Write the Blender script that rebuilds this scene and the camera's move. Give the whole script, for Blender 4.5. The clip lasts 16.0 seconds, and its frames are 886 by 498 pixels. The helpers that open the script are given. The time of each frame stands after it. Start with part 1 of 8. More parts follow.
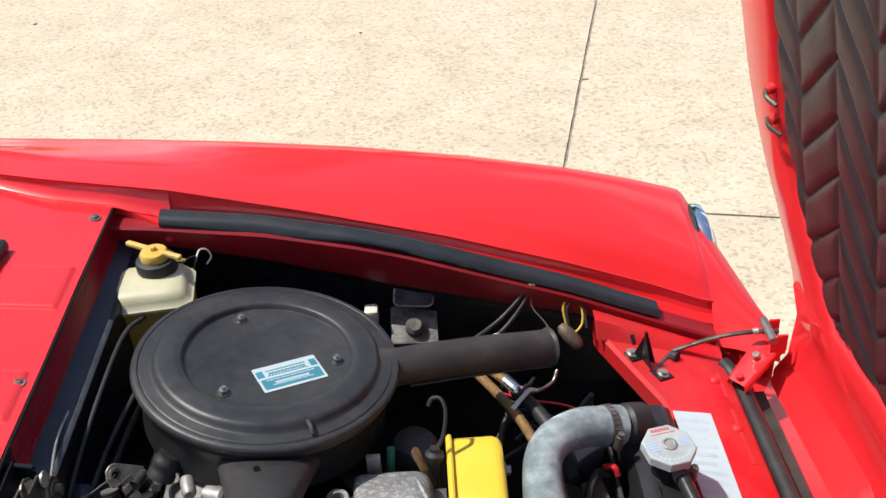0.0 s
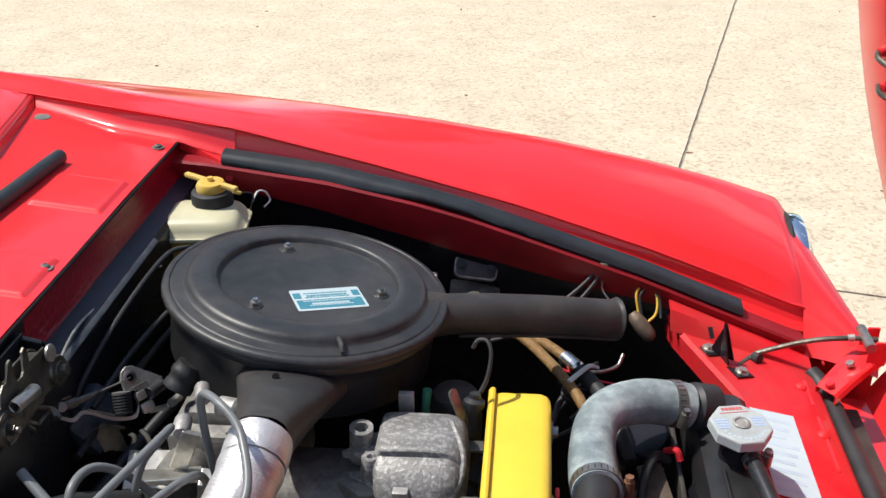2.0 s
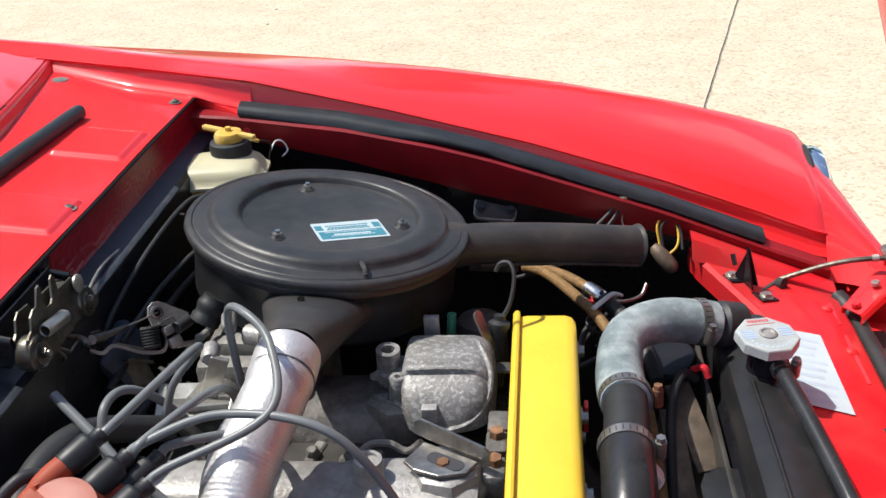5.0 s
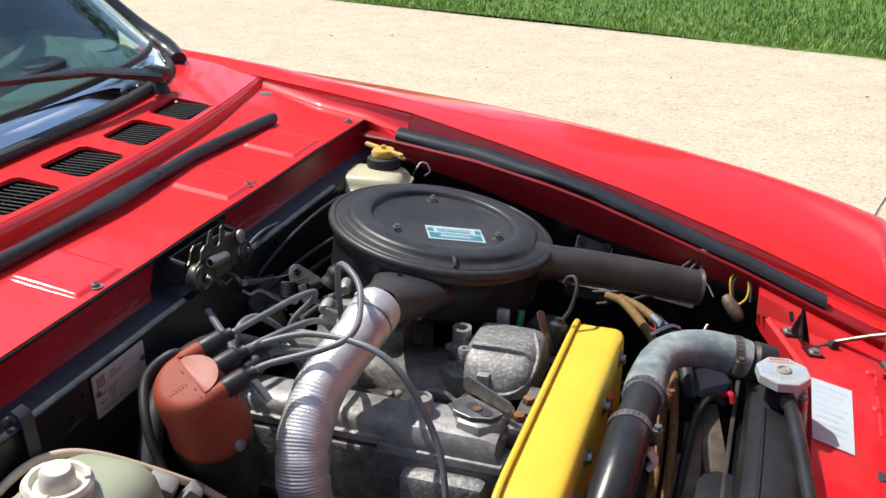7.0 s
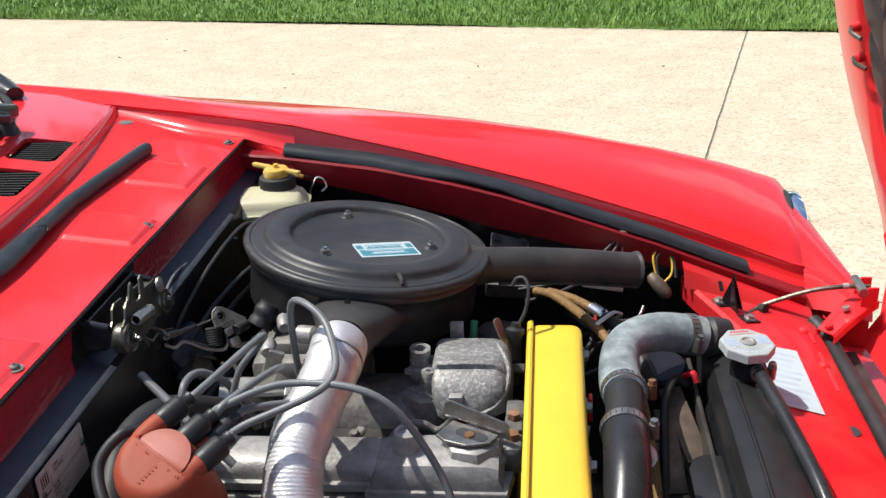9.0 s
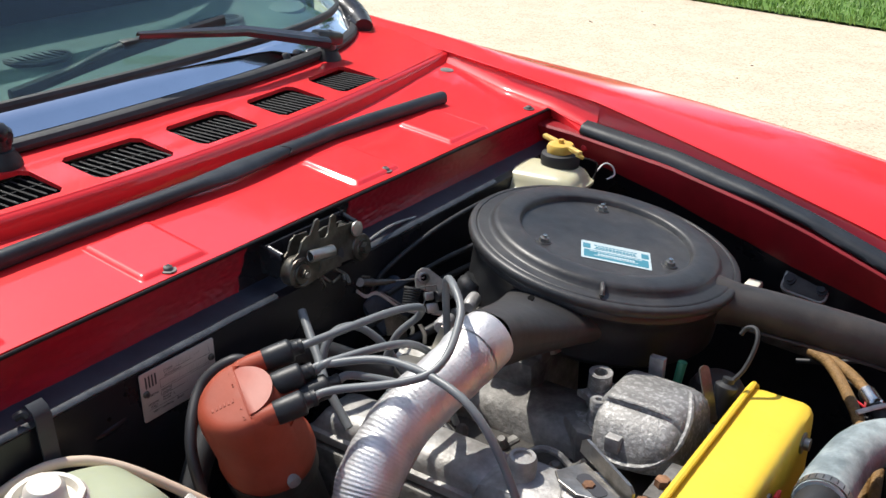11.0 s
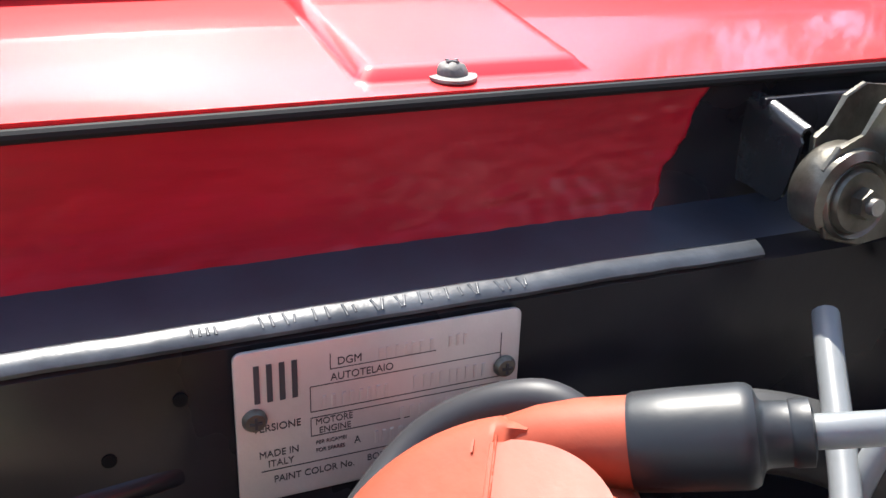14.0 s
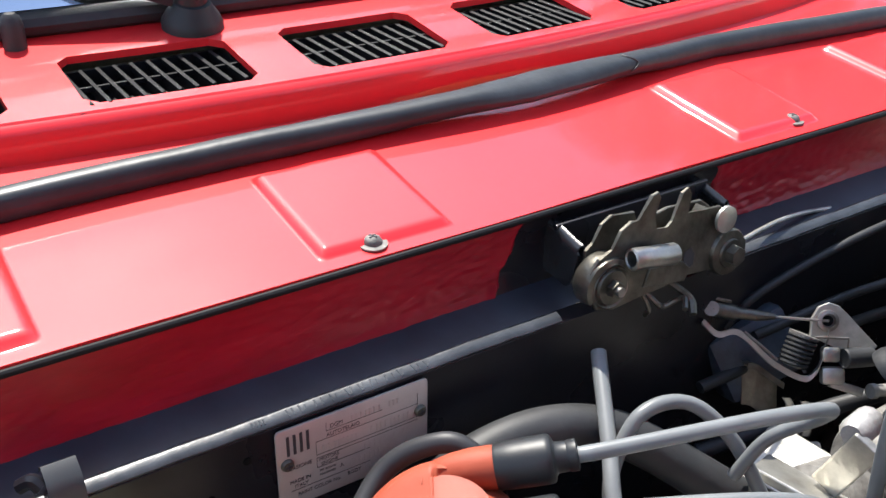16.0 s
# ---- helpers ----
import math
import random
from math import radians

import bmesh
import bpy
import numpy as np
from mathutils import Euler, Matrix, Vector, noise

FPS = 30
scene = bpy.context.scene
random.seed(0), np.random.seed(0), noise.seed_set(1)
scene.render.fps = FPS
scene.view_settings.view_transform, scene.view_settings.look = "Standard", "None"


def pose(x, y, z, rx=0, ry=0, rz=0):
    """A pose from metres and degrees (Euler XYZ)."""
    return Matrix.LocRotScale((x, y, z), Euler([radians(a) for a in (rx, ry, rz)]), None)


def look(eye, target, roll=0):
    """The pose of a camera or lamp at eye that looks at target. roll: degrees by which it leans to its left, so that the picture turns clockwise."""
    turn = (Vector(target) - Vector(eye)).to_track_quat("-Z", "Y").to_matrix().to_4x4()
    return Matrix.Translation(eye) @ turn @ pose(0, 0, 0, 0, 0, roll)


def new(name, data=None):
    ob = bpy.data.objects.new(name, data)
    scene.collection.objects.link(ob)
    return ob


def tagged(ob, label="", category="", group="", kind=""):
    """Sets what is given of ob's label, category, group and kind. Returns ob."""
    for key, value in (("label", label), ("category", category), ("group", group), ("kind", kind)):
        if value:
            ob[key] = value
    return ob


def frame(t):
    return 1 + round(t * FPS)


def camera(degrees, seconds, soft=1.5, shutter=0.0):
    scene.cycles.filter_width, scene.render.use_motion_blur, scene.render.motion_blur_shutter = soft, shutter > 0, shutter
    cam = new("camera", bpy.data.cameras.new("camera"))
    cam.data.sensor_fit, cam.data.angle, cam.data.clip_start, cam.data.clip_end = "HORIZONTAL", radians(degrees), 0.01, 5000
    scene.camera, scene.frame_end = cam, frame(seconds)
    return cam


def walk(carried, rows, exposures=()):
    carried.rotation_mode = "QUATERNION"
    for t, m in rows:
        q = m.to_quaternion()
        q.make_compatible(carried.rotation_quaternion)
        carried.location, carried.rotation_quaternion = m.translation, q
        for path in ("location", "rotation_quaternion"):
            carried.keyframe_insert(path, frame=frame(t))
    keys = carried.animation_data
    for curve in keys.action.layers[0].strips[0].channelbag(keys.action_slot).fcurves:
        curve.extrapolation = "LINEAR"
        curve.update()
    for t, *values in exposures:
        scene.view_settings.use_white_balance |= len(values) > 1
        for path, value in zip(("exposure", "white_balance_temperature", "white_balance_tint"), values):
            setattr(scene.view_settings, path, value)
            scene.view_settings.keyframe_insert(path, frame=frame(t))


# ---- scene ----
cam = camera(48.3, 16.0)
PATH = [
    (0, (0.543, -0.646, 1.619), (0.557, 1.0, 0.483), -3.6),
    (0.5, (0.480, -0.597, 1.591), (0.640, 1.115, 0.570), -1.4),
    (0.6, (0.488, -0.605, 1.593), (0.548, 1.15, 0.635), -3.8),
    (0.9, (0.518, -0.623, 1.552), (0.507, 1.174, 0.674), -3.2),
    (1, (0.52, -0.625, 1.541), (0.431, 1.187, 0.701), -2.9),
    (1.5, (0.567, -0.655, 1.469), (0.402, 1.138, 0.599), 0.5),
    (2, (0.58, -0.676, 1.398), (0.402, 1.083, 0.463), -1.1),
    (2.5, (0.569, -0.685, 1.358), (0.36, 1.061, 0.405), -1.3),
    (3, (0.577, -0.706, 1.337), (0.386, 1.031, 0.366), -2.2),
    (3.5, (0.583, -0.719, 1.323), (0.353, 1.027, 0.376), -2.8),
    (4, (0.572, -0.709, 1.323), (0.368, 1.042, 0.378), -4.2),
    (6.3, (0.663, -0.833, 1.343), (0.307, 0.968, 0.548), -3.4),
    (6.5, (0.706, -0.878, 1.348), (0.203, 0.902, 0.586), -2.7),
    (7, (0.757, -0.948, 1.365), (0.152, 0.785, 0.572), -0.4),
    (7.5, (0.697, -0.975, 1.4), (0.174, 0.778, 0.594), -1.1),
    (7.6, (0.676, -0.975, 1.396), (0.183, 0.793, 0.6), -1.3),
    (8, (0.561, -0.939, 1.406), (0.36, 0.884, 0.609), -3.0),
    (8.2, (0.494, -0.922, 1.391), (0.461, 0.903, 0.573), -2.7),
    (10.3, (0.725, -0.847, 1.333), (0.033, 0.862, 0.558), -0.9),
    (10.5, (0.71, -0.776, 1.342), (0.007, 0.898, 0.503), 0.5),
    (11, (0.783, -0.701, 1.304), (-0.268, 0.794, 0.491), 0.0),
    (11.5, (0.843, -0.671, 1.281), (-0.573, 0.551, 0.573), 2.1),
    (12, (0.732, -0.571, 1.205), (-0.786, 0.544, 0.532), 4.3),
    (12.5, (0.577, -0.445, 1.111), (-1.059, 0.485, 0.433), 5.3),
    (13, (0.504, -0.365, 1.028), (-1.148, 0.496, 0.3), 4.7),
    (13.5, (0.422, -0.32, 0.991), (-1.227, 0.464, 0.175), 3.2),
    (14, (0.362, -0.28, 0.978), (-1.318, 0.457, 0.181), 2.0),
    (14.5, (0.352, -0.275, 0.964), (-1.303, 0.429, 0.088), 1.8),
    (15, (0.362, -0.281, 0.978), (-1.299, 0.427, 0.117), 0.9),
    (15.5, (0.404, -0.302, 1.029), (-1.221, 0.462, 0.148), 1.8),
    (16, (0.486, -0.38, 1.153), (-0.978, 0.591, 0.198), 1.0),
]
EXPOSURES = [(0, 0.15), (0.5, -0.2), (0.9, -0.65), (1.5, -0.55), (1.8, 0.0), (2.5, 0.3), (4.2, 0.3), (6.5, 0.2), (8.2, 0.22), (11.5, 0.38), (12.5, 0.6), (13, 0.95), (13.5, 1.38), (14.2, 1.72), (14.6, 1.9), (15, 1.95), (15.5, 1.75), (16, 1.15)]
walk(cam, [(t, look(eye, target, roll)) for t, eye, target, roll in PATH], EXPOSURES)

# ---- world, sun and exposure ----
SUN_DIR = Vector((-0.54, 0.10, 1.0)).normalized()
world = bpy.data.worlds.new("sky")
scene.world = world
world.use_nodes = True
wn = world.node_tree.nodes
sky = wn.new("ShaderNodeTexSky")
sky.sky_type = "NISHITA"
sky.sun_disc = False
sky.sun_elevation = math.asin(SUN_DIR.z)
sky.sun_rotation = math.atan2(SUN_DIR.x, SUN_DIR.y)
sky.altitude, sky.air_density, sky.dust_density, sky.ozone_density = 50, 1.0, 1.0, 1.0
wl = world.node_tree.links
way = wn.new("ShaderNodeTexCoord")
parts_ = wn.new("ShaderNodeSeparateXYZ")
wl.new(way.outputs["Generated"], parts_.inputs[0])
height = wn.new("ShaderNodeMath")
height.operation = "MAXIMUM"
height.inputs[1].default_value = 0.12
wl.new(parts_.outputs["Z"], height.inputs[0])
flat = []
for axis in ("X", "Y"):
    d_ = wn.new("ShaderNodeMath")
    d_.operation = "DIVIDE"
    wl.new(parts_.outputs[axis], d_.inputs[0])
    wl.new(height.outputs[0], d_.inputs[1])
    flat.append(d_)
deck = wn.new("ShaderNodeCombineXYZ")
wl.new(flat[0].outputs[0], deck.inputs["X"])
wl.new(flat[1].outputs[0], deck.inputs["Y"])
# Offset picked so an unseen bright cloud reflects in the cowl's left side.
deck.inputs["Z"].default_value = 6.75
cloud_noise = wn.new("ShaderNodeTexNoise")
cloud_noise.inputs["Scale"].default_value = 1.1
cloud_noise.inputs["Detail"].default_value = 7.0
cloud_noise.inputs["Roughness"].default_value = 0.55
wl.new(deck.outputs[0], cloud_noise.inputs["Vector"])
cover = wn.new("ShaderNodeMapRange")
cover.inputs["From Min"].default_value, cover.inputs["From Max"].default_value = 0.54, 0.68
cover.inputs["To Max"].default_value = 0.85
wl.new(cloud_noise.outputs["Fac"], cover.inputs["Value"])
cloudy = wn.new("ShaderNodeMix")
cloudy.data_type = "RGBA"
cloudy.inputs["B"].default_value = (13.5, 13.6, 13.8, 1)
wl.new(cover.outputs[0], cloudy.inputs["Factor"])
wl.new(sky.outputs[0], cloudy.inputs["A"])
wl.new(cloudy.outputs["Result"], wn["Background"].inputs[0])
wn["Background"].inputs[1].default_value = 0.15
sun_lamp = bpy.data.lights.new("sun", "SUN")
sun_lamp.energy, sun_lamp.angle, sun_lamp.color = 4.8, radians(0.53), (1.0, 0.955, 0.88)
sun = new("sun", sun_lamp)
sun.matrix_world = look(SUN_DIR * 30, (0, 0, 0))


# ---- materials ----
def material(name, base, rough=0.5, metal=0.0, coat=0.0, var=0.12, scale=25.0, bump=0.0, bump_scale=200.0, second=None,
             second_scale=6.0, second_amount=0.5, spec=0.5, rough_var=0.1, transmission=0.0, ior=1.45, sss=0.0, random_tint=0.0, sharp=False, stretch=None):
    """A principled surface: base colour varied by fine noise, a second colour in large blotches, roughness variation and fine relief."""
    m = bpy.data.materials.new(name)
    m.use_nodes = True
    nt = m.node_tree
    p = nt.nodes["Principled BSDF"]

    def node(kind, **values):
        n = nt.nodes.new(kind)
        for key, v in values.items():
            n.inputs[key].default_value = v
        return n

    co = nt.nodes.new("ShaderNodeTexCoord")
    if stretch:
        mp = nt.nodes.new("ShaderNodeMapping")
        mp.inputs["Scale"].default_value = stretch
        nt.links.new(co.outputs["Object"], mp.inputs["Vector"])
        place = mp.outputs["Vector"]
    else:
        place = co.outputs["Object"]
    n1 = node("ShaderNodeTexNoise", Scale=scale, Detail=6.0, Roughness=0.6)
    nt.links.new(place, n1.inputs["Vector"])
    ramp = nt.nodes.new("ShaderNodeMapRange")
    ramp.inputs["From Min"].default_value, ramp.inputs["From Max"].default_value = 0.3, 0.7
    ramp.inputs["To Min"].default_value, ramp.inputs["To Max"].default_value = 1 - var, 1 + var
    nt.links.new(n1.outputs["Fac"], ramp.inputs["Value"])
    mul = nt.nodes.new("ShaderNodeVectorMath")
    mul.operation = "SCALE"
    mul.inputs[0].default_value = base
    if second is not None:
        n2 = node("ShaderNodeTexNoise", Scale=second_scale, Detail=8.0, Roughness=0.65)
        nt.links.new(place, n2.inputs["Vector"])
        r2 = nt.nodes.new("ShaderNodeMapRange")
        r2.inputs["From Min"].default_value, r2.inputs["From Max"].default_value = (0.52, 0.56) if sharp else (0.42, 0.68)
        r2.inputs["To Max"].default_value = second_amount
        nt.links.new(n2.outputs["Fac"], r2.inputs["Value"])
        mix = nt.nodes.new("ShaderNodeMix")
        mix.data_type = "RGBA"
        mix.inputs["A"].default_value, mix.inputs["B"].default_value = (*base, 1), (*second, 1)
        nt.links.new(r2.outputs[0], mix.inputs["Factor"])
        nt.links.new(mix.outputs["Result"], mul.inputs[0])
    nt.links.new(ramp.outputs[0], mul.inputs["Scale"])
    out = mul.outputs[0]
    if random_tint:
        info = nt.nodes.new("ShaderNodeObjectInfo")
        rr = nt.nodes.new("ShaderNodeMapRange")
        rr.inputs["To Min"].default_value, rr.inputs["To Max"].default_value = 1 - random_tint, 1 + random_tint
        nt.links.new(info.outputs["Random"], rr.inputs["Value"])
        m2 = nt.nodes.new("ShaderNodeVectorMath")
        m2.operation = "SCALE"
        nt.links.new(out, m2.inputs[0])
        nt.links.new(rr.outputs[0], m2.inputs["Scale"])
        out = m2.outputs[0]
    nt.links.new(out, p.inputs["Base Color"])
    rv = nt.nodes.new("ShaderNodeMapRange")
    rv.inputs["To Min"].default_value, rv.inputs["To Max"].default_value = max(0.02, rough - rough_var), min(1, rough + rough_var)
    n3 = node("ShaderNodeTexNoise", Scale=scale * 0.4, Detail=4.0)
    nt.links.new(co.outputs["Object"], n3.inputs["Vector"])
    nt.links.new(n3.outputs["Fac"], rv.inputs["Value"])
    nt.links.new(rv.outputs[0], p.inputs["Roughness"])
    p.inputs["Metallic"].default_value = metal
    p.inputs["Specular IOR Level"].default_value = spec
    p.inputs["Coat Weight"].default_value = coat
    p.inputs["Coat Roughness"].default_value = 0.06
    p.inputs["Transmission Weight"].default_value = transmission
    p.inputs["IOR"].default_value = ior
    if sss:
        p.inputs["Subsurface Weight"].default_value = sss
        p.inputs["Subsurface Radius"].default_value = (0.02, 0.018, 0.01)
        p.inputs["Subsurface Scale"].default_value = 0.5
    if bump:
        nb = node("ShaderNodeTexNoise", Scale=bump_scale, Detail=5.0)
        nt.links.new(place, nb.inputs["Vector"])
        b = node("ShaderNodeBump", Strength=bump, Distance=0.002)
        nt.links.new(nb.outputs["Fac"], b.inputs["Height"])
        nt.links.new(b.outputs[0], p.inputs["Normal"])
    return m


RED = material("red_paint", (0.72, 0.021, 0.024), 0.46, coat=0.8, spec=0.24, var=0.04, scale=8, bump=0.03, bump_scale=60, rough_var=0.06, second=(0.63, 0.020, 0.034), second_scale=3, second_amount=0.5)
RED_DUSTY = material("dusty_red_paint", (0.62, 0.012, 0.020), 0.45, coat=0.15, spec=0.25, var=0.08, scale=25, bump=0.15, bump_scale=70, second=(0.40, 0.06, 0.05), second_scale=9, second_amount=0.55)
# Deeper red than the panel above, with streaks along the cowl.
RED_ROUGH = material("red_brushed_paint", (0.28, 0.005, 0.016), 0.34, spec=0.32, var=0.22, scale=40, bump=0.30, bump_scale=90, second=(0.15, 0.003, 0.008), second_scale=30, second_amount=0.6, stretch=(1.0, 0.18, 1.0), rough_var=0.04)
# Darker copy of the body red, standing in for shade under the wing edge.
RED_SHADED = material("red_shaded_inner_paint", (0.25, 0.008, 0.014), 0.42, var=0.15, scale=20, bump=0.1, bump_scale=90, second=(0.16, 0.008, 0.008), second_scale=7, second_amount=0.6)
BLACK_PAINT = material("black_paint", (0.011, 0.011, 0.014), 0.28, spec=0.34, var=0.25, scale=30, bump=0.12, bump_scale=70, second=(0.016, 0.016, 0.019), second_scale=9, second_amount=0.5, rough_var=0.05)
SHINY_BLACK = material("chipped_gloss_black", (0.016, 0.017, 0.019), 0.20, spec=0.6, var=0.3, scale=60, bump=0.25, bump_scale=90, second=(0.030, 0.030, 0.032), second_scale=40, second_amount=0.6, rough_var=0.08)
TANK_BLACK = material("satin_black_tank", (0.016, 0.016, 0.017), 0.38, var=0.3, scale=30, bump=0.35, bump_scale=40, second=(0.03, 0.03, 0.03), second_scale=12, second_amount=0.6)
NAVY_PAINT = material("dark_ledge_paint", (0.019, 0.022, 0.033), 0.36, var=0.25, scale=30, bump=0.2, bump_scale=60, second=(0.030, 0.034, 0.044), second_scale=14, second_amount=0.5)
# Greyer base and paler patches paint in the lip's sky sheen.
LIP_PAINT = material("sheened_dark_paint", (0.034, 0.038, 0.043), 0.34, spec=0.55, var=0.2, scale=60, bump=0.2, bump_scale=120, second=(0.085, 0.092, 0.10), second_scale=30, second_amount=0.5)
BLACK_GREASY = material("greasy_black", (0.036, 0.034, 0.032), 0.5, var=0.4, scale=30, bump=0.6, bump_scale=60, second=(0.05, 0.043, 0.035), second_scale=10, second_amount=0.7)
ENAMEL = material("dusty_black_enamel", (0.025, 0.0262, 0.028), 0.42, var=0.25, scale=70, bump=0.10, bump_scale=260, second=(0.056, 0.050, 0.045), second_scale=12, second_amount=0.6, rough_var=0.14)
# Black discs in this colour stand in for the shade inside holes.
HOLE_BLACK = material("hole_black", (0.008, 0.008, 0.008), 0.9, spec=0.0)
ENAMEL_WORN = material("worn_black_enamel", (0.028, 0.027, 0.027), 0.5, var=0.25, scale=40, bump=0.15, bump_scale=120, second=(0.085, 0.072, 0.060), second_scale=9, second_amount=0.6)
RUBBER = material("black_rubber", (0.018, 0.019, 0.020), 0.55, var=0.2, scale=40, bump=0.15, bump_scale=150, second=(0.05, 0.05, 0.052), second_scale=12, second_amount=0.5)
BOOT_RUBBER = material("shiny_boot_rubber", (0.012, 0.0135, 0.015), 0.46, spec=0.5, var=0.2, scale=40, bump=0.06, bump_scale=150, second=(0.022, 0.024, 0.026), second_scale=18, second_amount=0.5, rough_var=0.05)
FOAM = material("black_foam_seal", (0.016, 0.019, 0.022), 0.42, var=0.25, scale=50, bump=0.12, bump_scale=150, second=(0.034, 0.039, 0.044), second_scale=9, second_amount=0.5)
OLD_HOSE = material("weathered_hose", (0.15, 0.185, 0.195), 0.66, var=0.25, scale=60, bump=0.3, bump_scale=160, second=(0.40, 0.46, 0.46), second_scale=20, second_amount=0.85)
WIRE_GREY = material("grey_ignition_cable", (0.145, 0.155, 0.158), 0.40, var=0.1, scale=60, bump=0.05)
WIPER_METAL = material("satin_black_metal", (0.05, 0.05, 0.052), 0.22, metal=0.3, var=0.1, scale=60, coat=0.5)
VENT_BLACK = material("vent_black", (0.009, 0.009, 0.010), 0.6, spec=0.2, var=0.2, scale=40)
WIRE_BLACK = material("black_cable", (0.022, 0.022, 0.024), 0.5, var=0.2, scale=60)
TERRACOTTA = material("terracotta_plastic", (0.29, 0.056, 0.028), 0.55, spec=0.25, var=0.12, scale=30, bump=0.08, bump_scale=220, second=(0.32, 0.075, 0.045), second_scale=25, second_amount=0.5, rough_var=0.08)
# Paler, glossier copy of the cap's plastic, painting sun glare on the facet.
TERRACOTTA_GLARE = material("sun_glare_terracotta", (0.31, 0.066, 0.040), 0.46, spec=0.32, var=0.10, scale=30, bump=0.05, bump_scale=220, second=(0.33, 0.080, 0.050), second_scale=25, second_amount=0.5, rough_var=0.06)
# Pale metal that paints reflected sky on the wiper arm's top.
WIPER_TOP = material("sky_sheen_metal", (0.30, 0.30, 0.31), 0.30, metal=0.6, var=0.06, scale=30)
SHINY_HOSE = material("shiny_black_hose", (0.020, 0.021, 0.023), 0.28, var=0.2, scale=40, bump=0.08, bump_scale=150, second=(0.04, 0.042, 0.045), second_scale=14, second_amount=0.5)
CAST_AL = material("cast_aluminium", (0.20, 0.197, 0.190), 0.55, metal=0.3, var=0.30, scale=45, bump=0.45, bump_scale=260, second=(0.40, 0.396, 0.385), second_scale=190, second_amount=0.6, sharp=True)
DIRTY_AL = material("dirty_aluminium", (0.19, 0.183, 0.17), 0.62, metal=0.25, var=0.35, scale=60, bump=0.6, bump_scale=180, second=(0.045, 0.04, 0.036), second_scale=14, second_amount=0.9)
# Grey chosen to bounce light up into the dark engine bay.
BOUNCE_GREY = material("bounce_floor_grey", (0.11, 0.10, 0.09), 0.8, var=0.4, scale=20, bump=0.5, bump_scale=60, second=(0.05, 0.045, 0.04), second_scale=6, second_amount=0.7)
BLUE_CAST = material("blue_grey_casting", (0.050, 0.066, 0.090), 0.5, var=0.4, scale=50, bump=0.4, bump_scale=120, second=(0.020, 0.022, 0.028), second_scale=24, second_amount=0.8)
CLEAN_AL = material("machined_aluminium", (0.36, 0.35, 0.335), 0.5, metal=0.35, var=0.25, scale=70, bump=0.4, bump_scale=220, second=(0.15, 0.14, 0.125), second_scale=18, second_amount=0.6)
YELLOW = material("yellow_paint", (0.72, 0.51, 0.045), 0.42, var=0.05, scale=14, bump=0.25, bump_scale=90, second=(0.70, 0.46, 0.03), second_scale=12, second_amount=0.4)
FOIL = material("aluminium_foil", (0.62, 0.61, 0.605), 0.42, metal=0.6, var=0.12, scale=60, bump=0.30, bump_scale=420, second=(0.54, 0.52, 0.51), second_scale=20, second_amount=0.6)
CREAM = material("cream_plastic", (0.52, 0.49, 0.33), 0.35, var=0.08, scale=20, sss=0.25, second=(0.46, 0.40, 0.20), second_scale=8, second_amount=0.3)
FLUID = material("amber_fluid_plastic", (0.46, 0.28, 0.06), 0.4, var=0.1, scale=20, sss=0.25)
OLD_YELLOW = material("aged_yellow_plastic", (0.58, 0.36, 0.06), 0.45, var=0.12, scale=60, second=(0.6, 0.5, 0.24), second_scale=30, second_amount=0.6)
GREEN_BOTTLE = material("milky_green_plastic", (0.37, 0.40, 0.28), 0.42, var=0.08, scale=10, sss=0.3, second=(0.31, 0.34, 0.21), second_scale=7, second_amount=0.4)
OFFWHITE = material("offwhite_plastic", (0.66, 0.62, 0.54), 0.45, var=0.1, scale=40, second=(0.42, 0.36, 0.28), second_scale=30, second_amount=0.5)
TUBE_CREAM = material("cream_tube", (0.66, 0.52, 0.40), 0.4, var=0.1, scale=30)
STEEL = material("dull_steel", (0.34, 0.33, 0.31), 0.38, metal=0.9, var=0.25, scale=70, bump=0.2, bump_scale=150, second=(0.16, 0.14, 0.12), second_scale=30, second_amount=0.7)
BRIGHT_STEEL = material("bright_steel", (0.62, 0.61, 0.58), 0.25, metal=1.0, var=0.1, scale=60)
LATCH_METAL = material("greasy_zinc", (0.15, 0.14, 0.115), 0.36, metal=0.7, var=0.35, scale=50, bump=0.3, bump_scale=120, second=(0.05, 0.045, 0.035), second_scale=35, second_amount=0.9)
ZINC = material("zinc_plate", (0.48, 0.47, 0.43), 0.4, metal=0.75, var=0.2, scale=60, bump=0.2, bump_scale=180, second=(0.22, 0.2, 0.16), second_scale=28, second_amount=0.6)
CHROME = material("chrome", (0.8, 0.82, 0.85), 0.08, metal=1.0, var=0.03, scale=20, rough_var=0.05)
RUST = material("rusty_iron", (0.14, 0.06, 0.03), 0.75, metal=0.2, var=0.4, scale=50, bump=0.6, bump_scale=160, second=(0.27, 0.15, 0.08), second_scale=25, second_amount=0.8)
BROWN_PIPE = material("amber_braided_hose", (0.21, 0.12, 0.042), 0.6, var=0.3, scale=140, bump=0.9, bump_scale=420)
# Reddish tint stands in for red bodywork reflected in the black vinyl.
LINER = material("red_tinted_quilted_vinyl", (0.020, 0.016, 0.018), 0.45, var=0.2, scale=60, bump=0.2, bump_scale=240, second=(0.030, 0.020, 0.022), second_scale=5, second_amount=0.6)
LABEL_BLUE = material("teal_print", (0.045, 0.20, 0.26), 0.45, var=0.1, scale=40)
